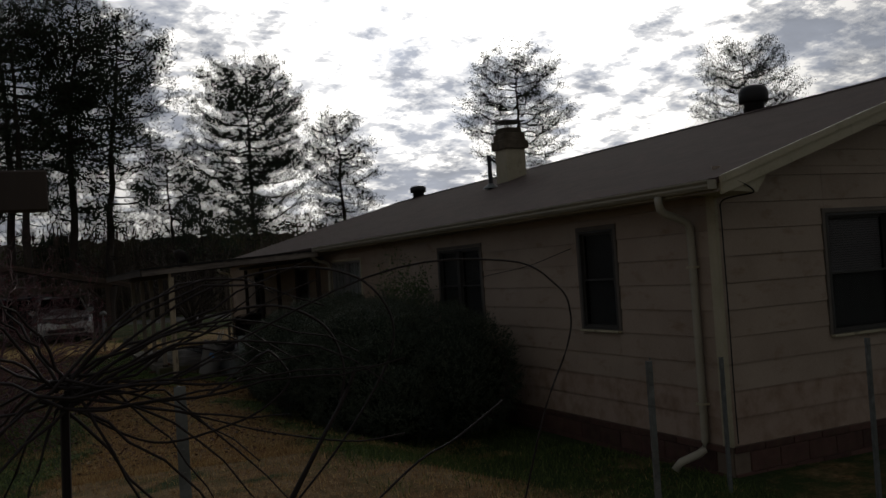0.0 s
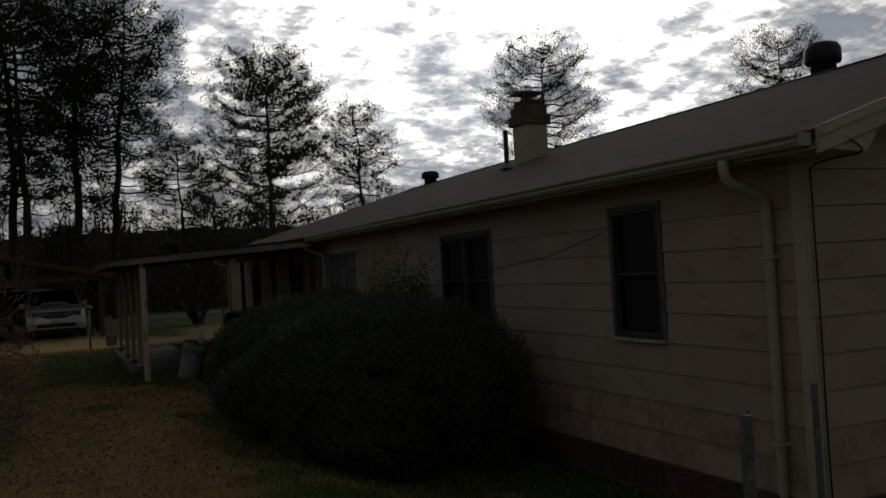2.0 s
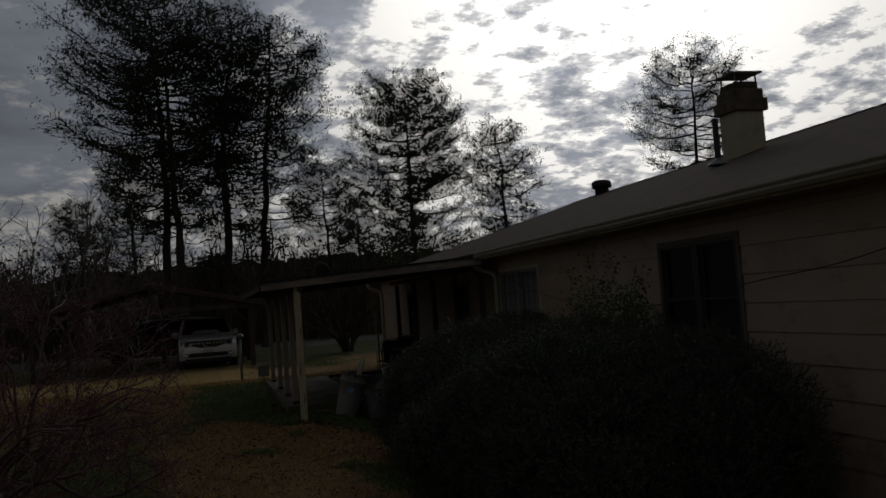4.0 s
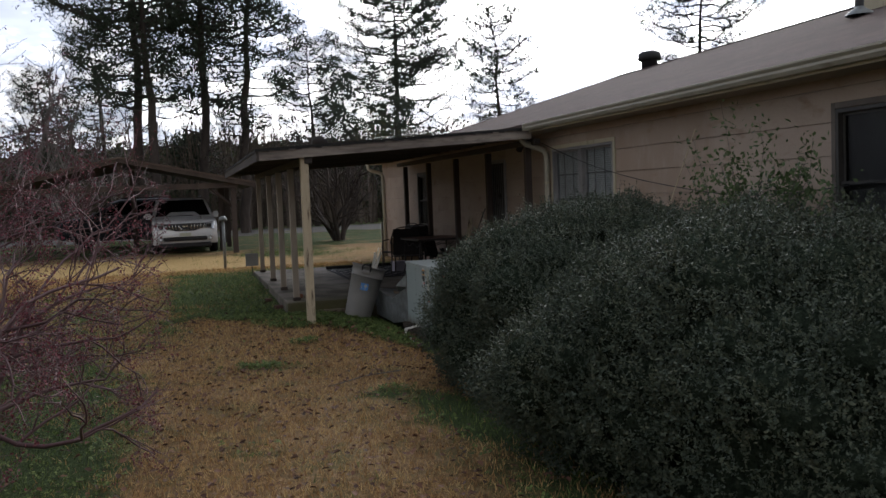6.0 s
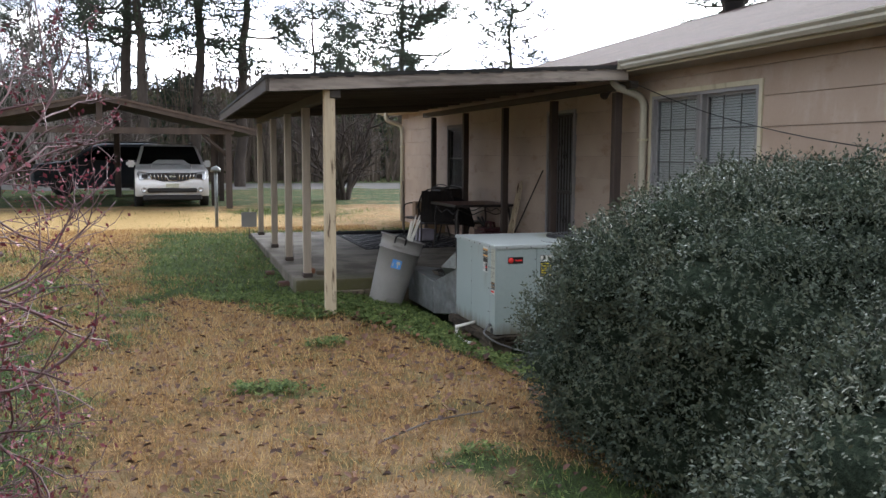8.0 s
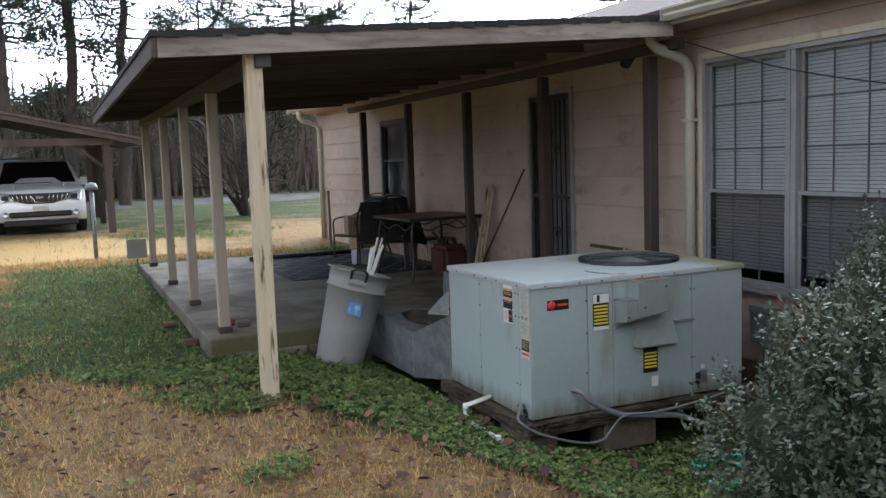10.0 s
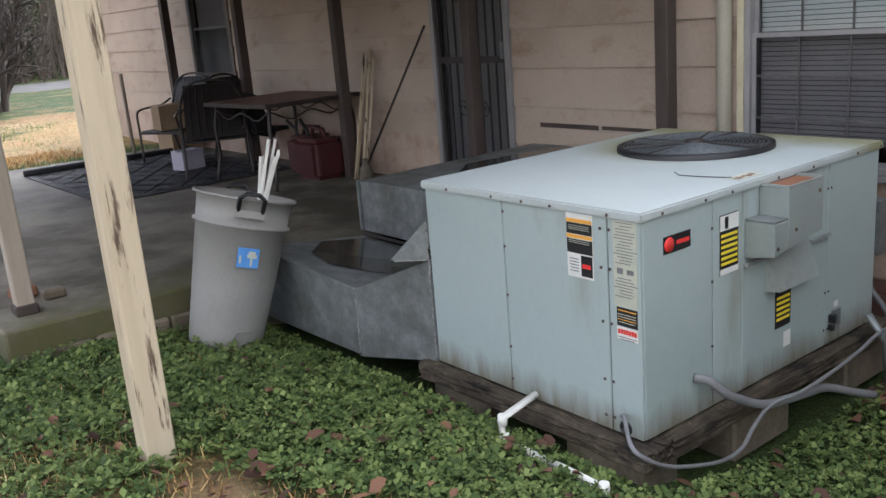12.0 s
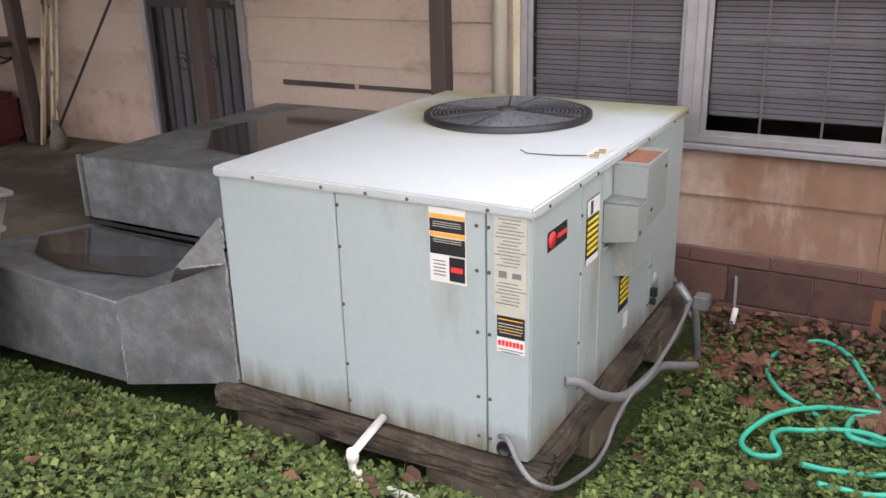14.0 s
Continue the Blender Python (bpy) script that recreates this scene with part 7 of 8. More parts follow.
bin_thing()
rs = random.Random(4)
for k in range(8):
    a = rs.uniform(-0.1, 0.1)
    z0 = gz(3.66, 20.24) + 0.05
    p0 = Vector((3.80 + rs.uniform(-0.06, 0.05), 20.16 + rs.uniform(-0.08, 0.08), z0 + 0.35))
    p1 = Vector((3.93 + rs.uniform(-0.07, 0.09), 20.10 + rs.uniform(-0.08, 0.1), z0 + 0.92 + rs.uniform(-0.03, 0.1)))
    st = thing("plastic_strip", tuple(p0), "narrow white plastic strip standing in the grey bin", "plastic strip", "white strips in the bin")
    bm = bmesh.new()
    w = 0.009 + 0.004 * (k % 2)
    d = p1 - p0
    q = d.to_track_quat("Z", "Y").to_matrix().to_4x4()
    box(bm, -w, -0.002, 0, w, 0.002, d.length, q)
    box(bm, -w, 0.002, 0, -w + 0.003, 0.012, d.length, q)
    part("strip", bm, "white", st)


def table():
    t = thing("patio_table", (5.68, 23.2, SZ, 0, 0, 3), "brown slatted patio table on dark metal legs", "table")
    part("tabletop", B((-0.47, -0.54, 0.705, 0.47, 0.54, 0.725), w=0.008), "table", t)
    part("rim", B((-0.485, -0.555, 0.695, 0.485, -0.541, 0.732), (-0.485, 0.541, 0.695, 0.485, 0.555, 0.732), (-0.485, -0.5405, 0.695, -0.471, 0.5405, 0.732), (0.471, -0.5405, 0.695, 0.485, 0.5405, 0.732), w=0.003), "iron", t)
    for k in range(8):
        y = -0.46 + k * 0.1315
        part("top_slat", B((-0.46, y - 0.06, 0.7255, 0.46, y + 0.06, 0.732), w=0.002), "table", t)
    for sx in (-1, 1):
        for sy in (-1, 1):
            bm = bmesh.new()
            tube(bm, curve_pts([(sx * 0.40, sy * 0.46, 0.70), (sx * 0.43, sy * 0.48, 0.5), (sx * 0.42, sy * 0.49, 0.25), (sx * 0.46, sy * 0.52, 0.0)], 4), 0.016, 8)
            part("leg", bm, "iron", t)
        bm = bmesh.new()
        tube(bm, curve_pts([(sx * 0.41, -0.46, 0.66), (sx * 0.41, -0.25, 0.58), (sx * 0.41, 0.0, 0.64), (sx * 0.41, 0.25, 0.58), (sx * 0.41, 0.46, 0.66)], 4), 0.008, 6)
        part("side_rail", bm, "iron", t)
    for sy in (-1, 1):
        bm = bmesh.new()
        tube(bm, curve_pts([(-0.40, sy * 0.47, 0.66), (-0.2, sy * 0.47, 0.58), (0.0, sy * 0.47, 0.64), (0.2, sy * 0.47, 0.58), (0.40, sy * 0.47, 0.66)], 4), 0.008, 6)
        part("end_rail", bm, "iron", t)


table()


def patio_chair(m):
    c = thing("patio_chair", m, "dark metal patio armchair with a curved sling back", "chair", "patio chairs")
    for s in (-1, 1):
        bm = bmesh.new()
        tube(bm, curve_pts([(s * 0.27, -0.27, 0.0), (s * 0.27, -0.27, 0.40), (s * 0.29, -0.25, 0.60), (s * 0.30, -0.15, 0.655), (s * 0.29, 0.10, 0.67), (s * 0.26, 0.24, 0.74)], 5), 0.012, 7)
        part("arm", bm, "iron", c)
        bm = bmesh.new()
        tube(bm, curve_pts([(s * 0.27, 0.30, 0.0), (s * 0.26, 0.20, 0.40), (s * 0.25, 0.27, 0.74), (s * 0.20, 0.32, 0.95)], 5), 0.012, 7)
        part("leg", bm, "iron", c)
    bm = bmesh.new()
    tube(bm, curve_pts([(-0.20, 0.32, 0.95), (-0.12, 0.335, 1.01), (0.0, 0.34, 1.03), (0.12, 0.335, 1.01), (0.20, 0.32, 0.95)], 5), 0.012, 7)
    part("top_rail", bm, "iron", c)
    part("seat", B((-0.26, -0.26, 0.38, 0.26, 0.22, 0.40), w=0.006), "iron", c)
    bm = bmesh.new()
    n = 8
    v = [[bm.verts.new((x, 0.215 + 0.125 * (k / n) - 0.03 * math.sin(math.pi * k / n), 0.42 + 0.57 * k / n)) for x in (-0.235 + 0.03 * k / n, 0.235 - 0.03 * k / n)] for k in range(n + 1)]
    fs = [bm.faces.new((v[k][0], v[k][1], v[k + 1][1], v[k + 1][0])) for k in range(n)]
    bmesh.ops.solidify(bm, geom=fs, thickness=0.008)
    part("backrest", bm, "iron", c)
    for k in range(1, 8):
        x = -0.23 + 0.46 * k / 8
        bm = bmesh.new()
        tube(bm, [(x, 0.222, 0.46), (x, 0.27, 0.7), (x * 0.9, 0.33, 0.98)], 0.006, 5)
        part("spindle", bm, "black", c)
    part("front_rail", B((-0.27, -0.28, 0.36, 0.27, -0.26, 0.385)), "iron", c)
    return c


c0 = patio_chair(pose(5.62, 25.55, SZ, 0, 0, -68) @ Matrix.Diagonal((1.15, 1, 0.9, 1)))
copy_thing(c0, pose(5.42, 24.15, SZ, 0, 0, 158))
copy_thing(c0, pose(5.92, 24.35, SZ, 0, 0, 20))


def gas_can(x, y, s, turn):
    g = thing("fuel_can", pose(x, y, SZ, 0, 0, turn) @ Matrix.Diagonal((s, s, s, 1)), "red plastic fuel can with a black spout", "fuel can")
    part("body", B((-0.13, -0.17, 0.0, 0.13, 0.17, 0.30), w=0.04, seg=3), "gas", g)
    bm = bmesh.new()
    tube(bm, [(0, -0.12, 0.29), (0, -0.10, 0.36), (0, 0.04, 0.37), (0, 0.07, 0.29)], 0.016, 8)
    part("handle", bm, "gas", g)
    bm = bmesh.new()
    tube(bm, [(0, 0.12, 0.29), (0, 0.13, 0.34), (0, 0.22, 0.42)], 0.014, 8)
    part("spout", bm, "black", g)
    for z in (0.08, 0.15, 0.22):
        part("rib", B((-0.134, -0.12, z, -0.1305, 0.12, z + 0.015)), "gas", g)


gas_can(5.84, 22.92, 1.22, 0)
gas_can(6.0, 23.32, 1.15, 24)


def seat_pad(name, m, mat, label, w, d):
    t = thing(name, m, label, "cushion")
    bm = B((-w / 2, -d / 2, 0, w / 2, d / 2, 0.06), w=0.025, seg=3)
    for v in bm.verts:
        v.co.z += 0.012 * math.sin(v.co.x * 17) * math.cos(v.co.y * 15)
    part("pad", bm, mat, t)
    for sx in (-1, 1):
        bm = bmesh.new()
        tube(bm, [(sx * w * 0.42, -d / 2, 0.03), (sx * w * 0.5, -d / 2 - 0.05, 0.01), (sx * w * 0.47, -d / 2 - 0.11, 0.0)], 0.004, 5)
        part("tie", bm, mat, t)


seat_pad("seat_cushion", pose(5.42, 24.2, SZ + 0.37, 2, 4, 160), "rug", "dark grey flat cushion lying on a patio chair", 0.44, 0.42)
seat_pad("seat_cushion", pose(5.80, 24.05, SZ + 0.52, 62, 12, 35), "rug", "dark cushion propped upright against a patio chair", 0.42, 0.5)


def stick_against(name, foot, top, r, mat, label, category, broom=False):
    t = thing(name, foot, label, category)
    bm = bmesh.new()
    tube(bm, [(0, 0, 0.12 if broom else 0), Vector(top) - Vector(foot)], r, 8)
    part("handle", bm, mat, t)
    if broom:
        bm = bmesh.new()
        lathe(bm, [(0.07, 0.0), (0.06, 0.08), (0.03, 0.16), (0.018, 0.2)], 14, None, True)
        part("head", bm, "concrete", t)


stick_against("broom", (5.93, 22.30, SZ), (6.19, 21.66, 0.92), 0.010, "iron", "dark-handled mop leaning on the porch wall", "mop", True)
stick_against("wooden_stick", (5.95, 22.40, SZ), (6.19, 22.45, 0.75), 0.014, "pine_post", "pale wooden stick leaning on the porch wall", "stick")
stick_against("wooden_stick", (5.95, 22.52, SZ), (6.19, 22.55, 0.72), 0.012, "pine_post", "pale wooden stick leaning on the porch wall", "stick")
hp_ = thing("hoop_handle", (5.98, 22.45, SZ), "pale bent wooden hoop leaning on the porch wall", "handle")
bm = bmesh.new()
tube(bm, curve_pts([(0, -0.05, 0), (0.12, -0.055, 0.6), (0.2, -0.04, 0.98), (0.22, 0.0, 1.04), (0.2, 0.05, 0.98), (0.12, 0.08, 0.6), (0, 0.08, 0)], 5), 0.011, 7)
part("hoop", bm, "pine_post", hp_)
stick_against("wooden_stake", (5.50, 26.75, SZ), (5.50, 26.78, 0.62), 0.022, "wood", "upright weathered wooden stake on the porch slab", "stake")


def box_thing(name, x, y, z, w, d, h, mat, label, category, turn=0):
    t = thing(name, (x, y, z, 0, 0, turn), label, category)
    part("carton", B((-w / 2, -d / 2, 0, w / 2, d / 2, h), w=0.004), mat, t)
    part("flap", B((-w / 2, -d / 2 - 0.004, h + 0.001, w / 2, -0.003, h + 0.005), (-w / 2, 0.003, h + 0.001, w / 2, d / 2 + 0.004, h + 0.006)), mat, t)
    return t


M["card"] = material("brown_cardboard", [(0.22, 0.15, 0.09), (0.30, 0.21, 0.13)], 4, 50, 0.85, 0.1)
M["pale_card"] = material("pale_printed_card", [(0.32, 0.29, 0.36), (0.42, 0.40, 0.45)], 4, 50, 0.7, 0.05)
box_thing("cardboard_box", 5.95, 26.35, SZ, 0.42, 0.34, 0.30, "card", "brown cardboard box on the porch slab", "box", 8)
box_thing("cardboard_box", 5.55, 25.52, SZ + 0.363, 0.34, 0.30, 0.26, "card", "brown cardboard box on a patio chair", "box", -5)
box_thing("cardboard_box", 5.36, 24.75, SZ, 0.26, 0.2, 0.2, "pale_card", "small pale printed box on the porch slab", "box", 12)


def rug():
    r = thing("rug", (4.10, 23.62, SZ + 0.004), "dark woven rug with a pale lattice, one edge rolled up", "rug")
    W, L = 1.86, 2.55
    part("mat", B((0, 0, 0, W, L, 0.008), w=0.002), "rug", r)
    n = 7
    for s in (1, -1):
        for k in range(-n, 2 * n):
            # diagonal stripes clipped to the mat
            x0, y0 = k * 0.33, 0.0
            pts = []
            for j in range(81):
                y = L * j / 80
                x = x0 + s * y * 0.75
                if 0.04 < x < W - 0.04 and 0.04 < y < L - 0.04:
                    pts.append((x, y))
            if len(pts) > 4:
                (xa, ya), (xb, yb) = pts[0], pts[-1]
                bm = bmesh.new()
                vs = [bm.verts.new(c) for c in ((xa - 0.014, ya, 0.0105), (xa + 0.014, ya, 0.0105), (xb + 0.014, yb, 0.0105), (xb - 0.014, yb, 0.0105))]
                f = bm.faces.new(vs)
                bmesh.ops.solidify(bm, geom=[f], thickness=0.001)
                part("lattice_stripe", bm, "rug_line", r)
    bm = bmesh.new()
    tube(bm, [(0, L + 0.03, 0.034), (W * 0.5, L + 0.035, 0.036), (W, L + 0.03, 0.034)], 0.034, 14)
    part("rolled_edge", bm, "rug", r)


rug()
for x, y, s, mt in ((2.86, 21.15, 0.07, "rust"), (2.98, 21.0, 0.06, "block"), (2.55, 21.2, 0.07, "brick"), (2.48, 22.1, 0.06, "brick")):
    b = thing("brick_piece", (x, y, SZ if x > 2.63 else gz(x, y)), "broken piece of dark red brick by the porch edge", "brick")
    part("piece", B((-s, -s * 0.7, 0, s, s * 0.7, s * 0.9), w=0.012), mt, b)
# small sign by the porch
sg = thing("yard_sign", (2.52, 25.9, gz(2.52, 25.9)), "small square grey sign on a thin stake in the lawn", "sign")
bm = bmesh.new()
tube(bm, [(0, 0, -0.05), (0, 0, 0.60)], 0.008, 6)
part("stake", bm, "iron", sg)
bm = bmesh.new()
box(bm, -0.13, -0.022, 0.28, 0.13, -0.010, 0.54)
bevel(bm, 0.005)
part("plate", bm, "bin", sg)
# soffit lamp by the door
pl = thing("porch_lamp", (6.1, 19.55, 1.86), "small dark twin spotlight under the porch roof, unlit", "lamp")
part("mount", B((-0.05, -0.05, 0.02, 0.05, 0.05, 0.045), w=0.006), "iron", pl)
for s in (-1, 1):
    bm = bmesh.new()
    lathe(bm, [(0.02, 0.0), (0.03, 0.04), (0.05, 0.12), (0.045, 0.12), (0.02, 0.05)], 12, pose(-0.02, s * 0.05, 0.02, 0, -130, s * 40))
    part("spot", bm, "iron", pl)

# ---- unit surroundings: junction box, conduits, cables, hose ----
jb = thing("junction_box", (WX - 0.11, 18.02, -0.35), "grey metal electrical box on the siding", "electrical box")
part("body", B((0, 0, 0, 0.085, 0.20, 0.27), w=0.005), "galv", jb)
part("lid", B((-0.012, -0.005, 0.23, 0.085, 0.205, 0.282), w=0.004), "galv", jb)
part("front_cover", B((-0.008, 0.008, 0.01, -0.001, 0.192, 0.222), w=0.002), "galv", jb)
gl = gz(6.0, 17.8)
pipe_thing("conduit", curve_pts([(6.16, 18.08, -0.36), (6.13, 18.06, -0.50), (6.10, 17.95, -0.62), (6.06, 17.84, gl + 0.04), (6.02, 17.78, gl)], 5), 0.014, "cable", "grey flexible conduit running down into the leaf litter", "conduit")
pipe_thing("conduit", curve_pts([(4.36, 17.83, -0.37), (4.40, 17.79, -0.385), (4.47, 17.745, -0.455), (4.63, 17.715, -0.535), (4.78, 17.70, -0.56), (4.93, 17.70, -0.585), (5.05, 17.69, -0.60), (5.20, 17.65, -0.66), (5.32, 17.62, -0.705)], 6), 0.0175, "cable", "thick grey liquid-tight conduit looping from the unit", "conduit")
pipe_thing("cable", curve_pts([(4.08, 17.93, -0.455), (4.04, 17.885, -0.43), (4.0, 17.84, -0.455), (3.96, 17.79, -0.475), (3.96, 17.75, -0.50), (4.06, 17.73, -0.57), (4.22, 17.73, -0.635), (4.40, 17.73, -0.685), (4.52, 17.73, -0.68), (4.585, 17.72, -0.61), (4.66, 17.695, -0.54), (4.85, 17.685, -0.55), (5.10, 17.685, -0.54), (5.32, 17.69, -0.52), (5.45, 17.70, -0.505), (5.52, 17.70, -0.50)], 6), 0.008, "cable", "thin grey cable drooping along the base of the unit", "cable")
pipe_thing("cable", curve_pts([(6.25, 17.66, -0.62), (6.17, 17.64, -0.66), (6.08, 17.62, -0.76), (6.0, 17.58, gz(6, 17.58) + 0.01)], 6), 0.008, "cable", "thin grey cable from a hole in the foundation", "cable")
pipe_thing("riser_pipe", [(5.56, 17.66, gz(5.56, 17.66) - 0.03), (5.55, 17.69, -0.55), (5.54, 17.77, -0.44)], 0.017, "galv", "galvanised riser pipe at the unit's corner", "pipe")
pipe_thing("white_pipe", [(6.02, 17.62, gz(6, 17.6)), (6.0, 17.60, gz(6, 17.6) + 0.12)], 0.014, "white", "short white plastic pipe stub in the leaf litter", "pipe")
pipe_thing("wire", curve_pts([(EAVE_X + 0.03, 6.185, 2.12), (6.02, 6.178, 2.11), (6.20, 6.178, 2.05), (6.30, 6.21, 1.985), (6.285, 6.45, 1.97), (6.285, 6.63, 1.93), (6.285, 6.642, 1.75), (6.287, 6.64, 0.9), (6.285, 6.642, 0.1), (6.29, 6.64, -0.47)], 5), 0.007, "black", "black cable running round the eave and down the house corner", "wire", 6)
bx = thing("conduit_box", (5.55, 17.665, -0.52), "small galvanised outlet box on a riser", "electrical box")
part("body", B((-0.035, -0.03, -0.02, 0.035, 0.03, 0.04), w=0.004), "galv", bx)
part("cover", B((-0.03, -0.035, -0.015, 0.03, -0.0305, 0.035)), "galv", bx)
hose_runs = (
    ((5.10, 16.2), (5.12, 16.5), (5.16, 16.84), (5.15, 16.95), (5.21, 17.06), (5.27, 17.16), (5.34, 17.27), (5.53, 17.36), (5.76, 17.37), (5.89, 17.31), (5.95, 17.20), (5.84, 17.08), (5.62, 16.98), (5.45, 16.90),
     (5.36, 16.93), (5.27, 17.0), (5.12, 17.0), (5.13, 16.9), (5.20, 16.80), (5.34, 16.72), (5.30, 16.6)),
    ((5.08, 16.80), (5.13, 16.93), (5.14, 17.05), (5.10, 17.14), (5.04, 17.22), (4.94, 17.24), (4.84, 17.20), (4.83, 17.28), (4.90, 17.34), (5.0, 17.32), (5.13, 17.25), (5.26, 17.13), (5.33, 17.03), (5.36, 16.9)),
    ((4.84, 17.12), (4.87, 17.04), (4.92, 16.93), (4.96, 16.80), (4.98, 16.6)),
    ((4.76, 17.06), (4.79, 16.98), (4.79, 16.90), (4.81, 16.78), (4.80, 16.55)),
)
gh = thing("garden_hose", (5.2, 17.0, gz(5.2, 17.0)), "bright green garden hose lying in loose loops on the weeds", "garden hose")
for k, run in enumerate(hose_runs):
    bm = bmesh.new()
    o = Vector((5.2, 17.0, gz(5.2, 17.0)))
    tube(bm, curve_pts([Vector((x, y, gz(x, y) + 0.045 + 0.015 * math.sin(i * 1.3 + k) + (0.02 if k == 1 else 0))) - o for i, (x, y) in enumerate(run)], 6), 0.0105, 8)
    part("loop", bm, "hose", gh)
# cable slung along the wall
pipe_thing("wire", curve_pts([(5.70, 18.9, 2.03), (5.95, 18.72, 1.88), (6.13, 18.0, 1.62), (6.15, 17.1, 1.42), (6.14, 15.8, 1.22), (6.14, 14.2, 1.08), (6.15, 12.6, 1.18), (6.15, 11.3, 1.32), (6.15, 10.2, 1.42), (6.18, 9.2, 1.6)], 6), 0.005, "black", "thin dark wire slung along the siding", "wire", 6)
pipe_thing("cane", [(5.9, 15.7, -0.7), (6.0, 15.5, 0.8), (6.12, 15.05, 1.75)], 0.006, "pine_post", "thin pale cane leaning against the siding", "cane", 6)
# transition sheet between duct and unit
bm = bmesh.new()
vs = [bm.verts.new(c) for c in ((4.075, 19.008, -0.052), (3.95, 19.12, -0.04), (4.075, 19.30, -0.18), (4.075, 19.008, 0.125))]
f1 = bm.faces.new((vs[0], vs[1], vs[2]))
f2 = bm.faces.new((vs[0], vs[3], vs[1]))
bmesh.ops.recalc_face_normals(bm, faces=[f1, f2])
bmesh.ops.solidify(bm, geom=[f1, f2], thickness=0.003)
part("flap", bm, "galv", duct)
# peeled strip on the siding under the porch
sc = thing("peeled_strip", (WX - 0.004, 19.85, 0.19), "narrow dark peeled strip on the beige siding", "peeled paint")
part("scar", B((-0.004, -0.55, -0.012, -0.0015, 0.05, 0.012), (-0.004, 0.08, -0.018, -0.0015, 0.62, 0.014), w=0.0008), "dark_wood", sc)
# crawl-space vent in the foundation
vt = thing("foundation_vent", (WX - 0.002, 16.82, -0.78), "red-brown framed crawl-space vent in the foundation", "vent")
part("frame", B((-0.02, -0.2, -0.1, 0.0, -0.16, 0.14), (-0.02, 0.16, -0.1, 0.0, 0.2, 0.14), (-0.02, -0.16, 0.10, 0.0, 0.16, 0.14), (-0.02, -0.16, -0.1, 0.0, 0.16, -0.06), w=0.002), "rust", vt)
for k in range(5):
    part("louvre", B((-0.012, -0.158, -0.05 + k * 0.03, -0.004, 0.158, -0.035 + k * 0.03)), "iron", vt)


# ---- lawn growth ----
def blades(name, n, x0, x1, y0, y1, want, hgt, wid, mat, label, seed, soft=0.55):
    """Single bent blades on the ground where the lawn is green (want 1) or dry (want 0)."""
    rg = np.random.default_rng(seed)
    x = rg.uniform(x0, x1, n)
    y = y0 + (y1 - y0) * rg.random(n) ** 1.35
    g = green_amount(x, y)
    g = np.clip(g + rg.normal(0, 0.22, n) + 0.22 * np.sin(x * 3.1 + 1.7 * np.sin(y * 2.3)) * np.sin(y * 3.7 + x), 0, 1)
    ok = (g > soft) if want else (g <= soft)
    ok &= ~((x > 2.55) & (y > 20.5) & (y < 27.1)) & ~((x > 4.0) & (x < 5.9) & (y > 17.75) & (y < 19.1)) & ~((x > 3.95) & (y > 19.0) & (y < 20.6)) & (x < 6.2)
    x, y = x[ok], y[ok]
    m = len(x)
    z = ground_height(x, y)
    a = rg.uniform(0, 6.28, m)
    far = 1 + np.clip((y - 16) / 14, 0, 1.6)
    h = hgt * rg.uniform(0.5, 1.4, m) * far ** 0.5
    w = wid * rg.uniform(0.7, 1.3, m) * far
    lean = rg.uniform(0.1, 1.3, m)
    b = rg.uniform(0, 6.28, m)
    p = np.column_stack([x, y, z - 0.004])
    s = np.column_stack([np.cos(a) * w, np.sin(a) * w, np.zeros(m)]) / 2
    d = np.column_stack([np.cos(b) * lean, np.sin(b) * lean, np.ones(m)])
    d /= np.linalg.norm(d, axis=1)[:, None]
    v = np.stack([p - s, p + s, p + d * h[:, None]], 1).reshape(-1, 3)
    soup(name, v, np.arange(len(v)).reshape(-1, 3), mat, None, label, "stuff", "grass")


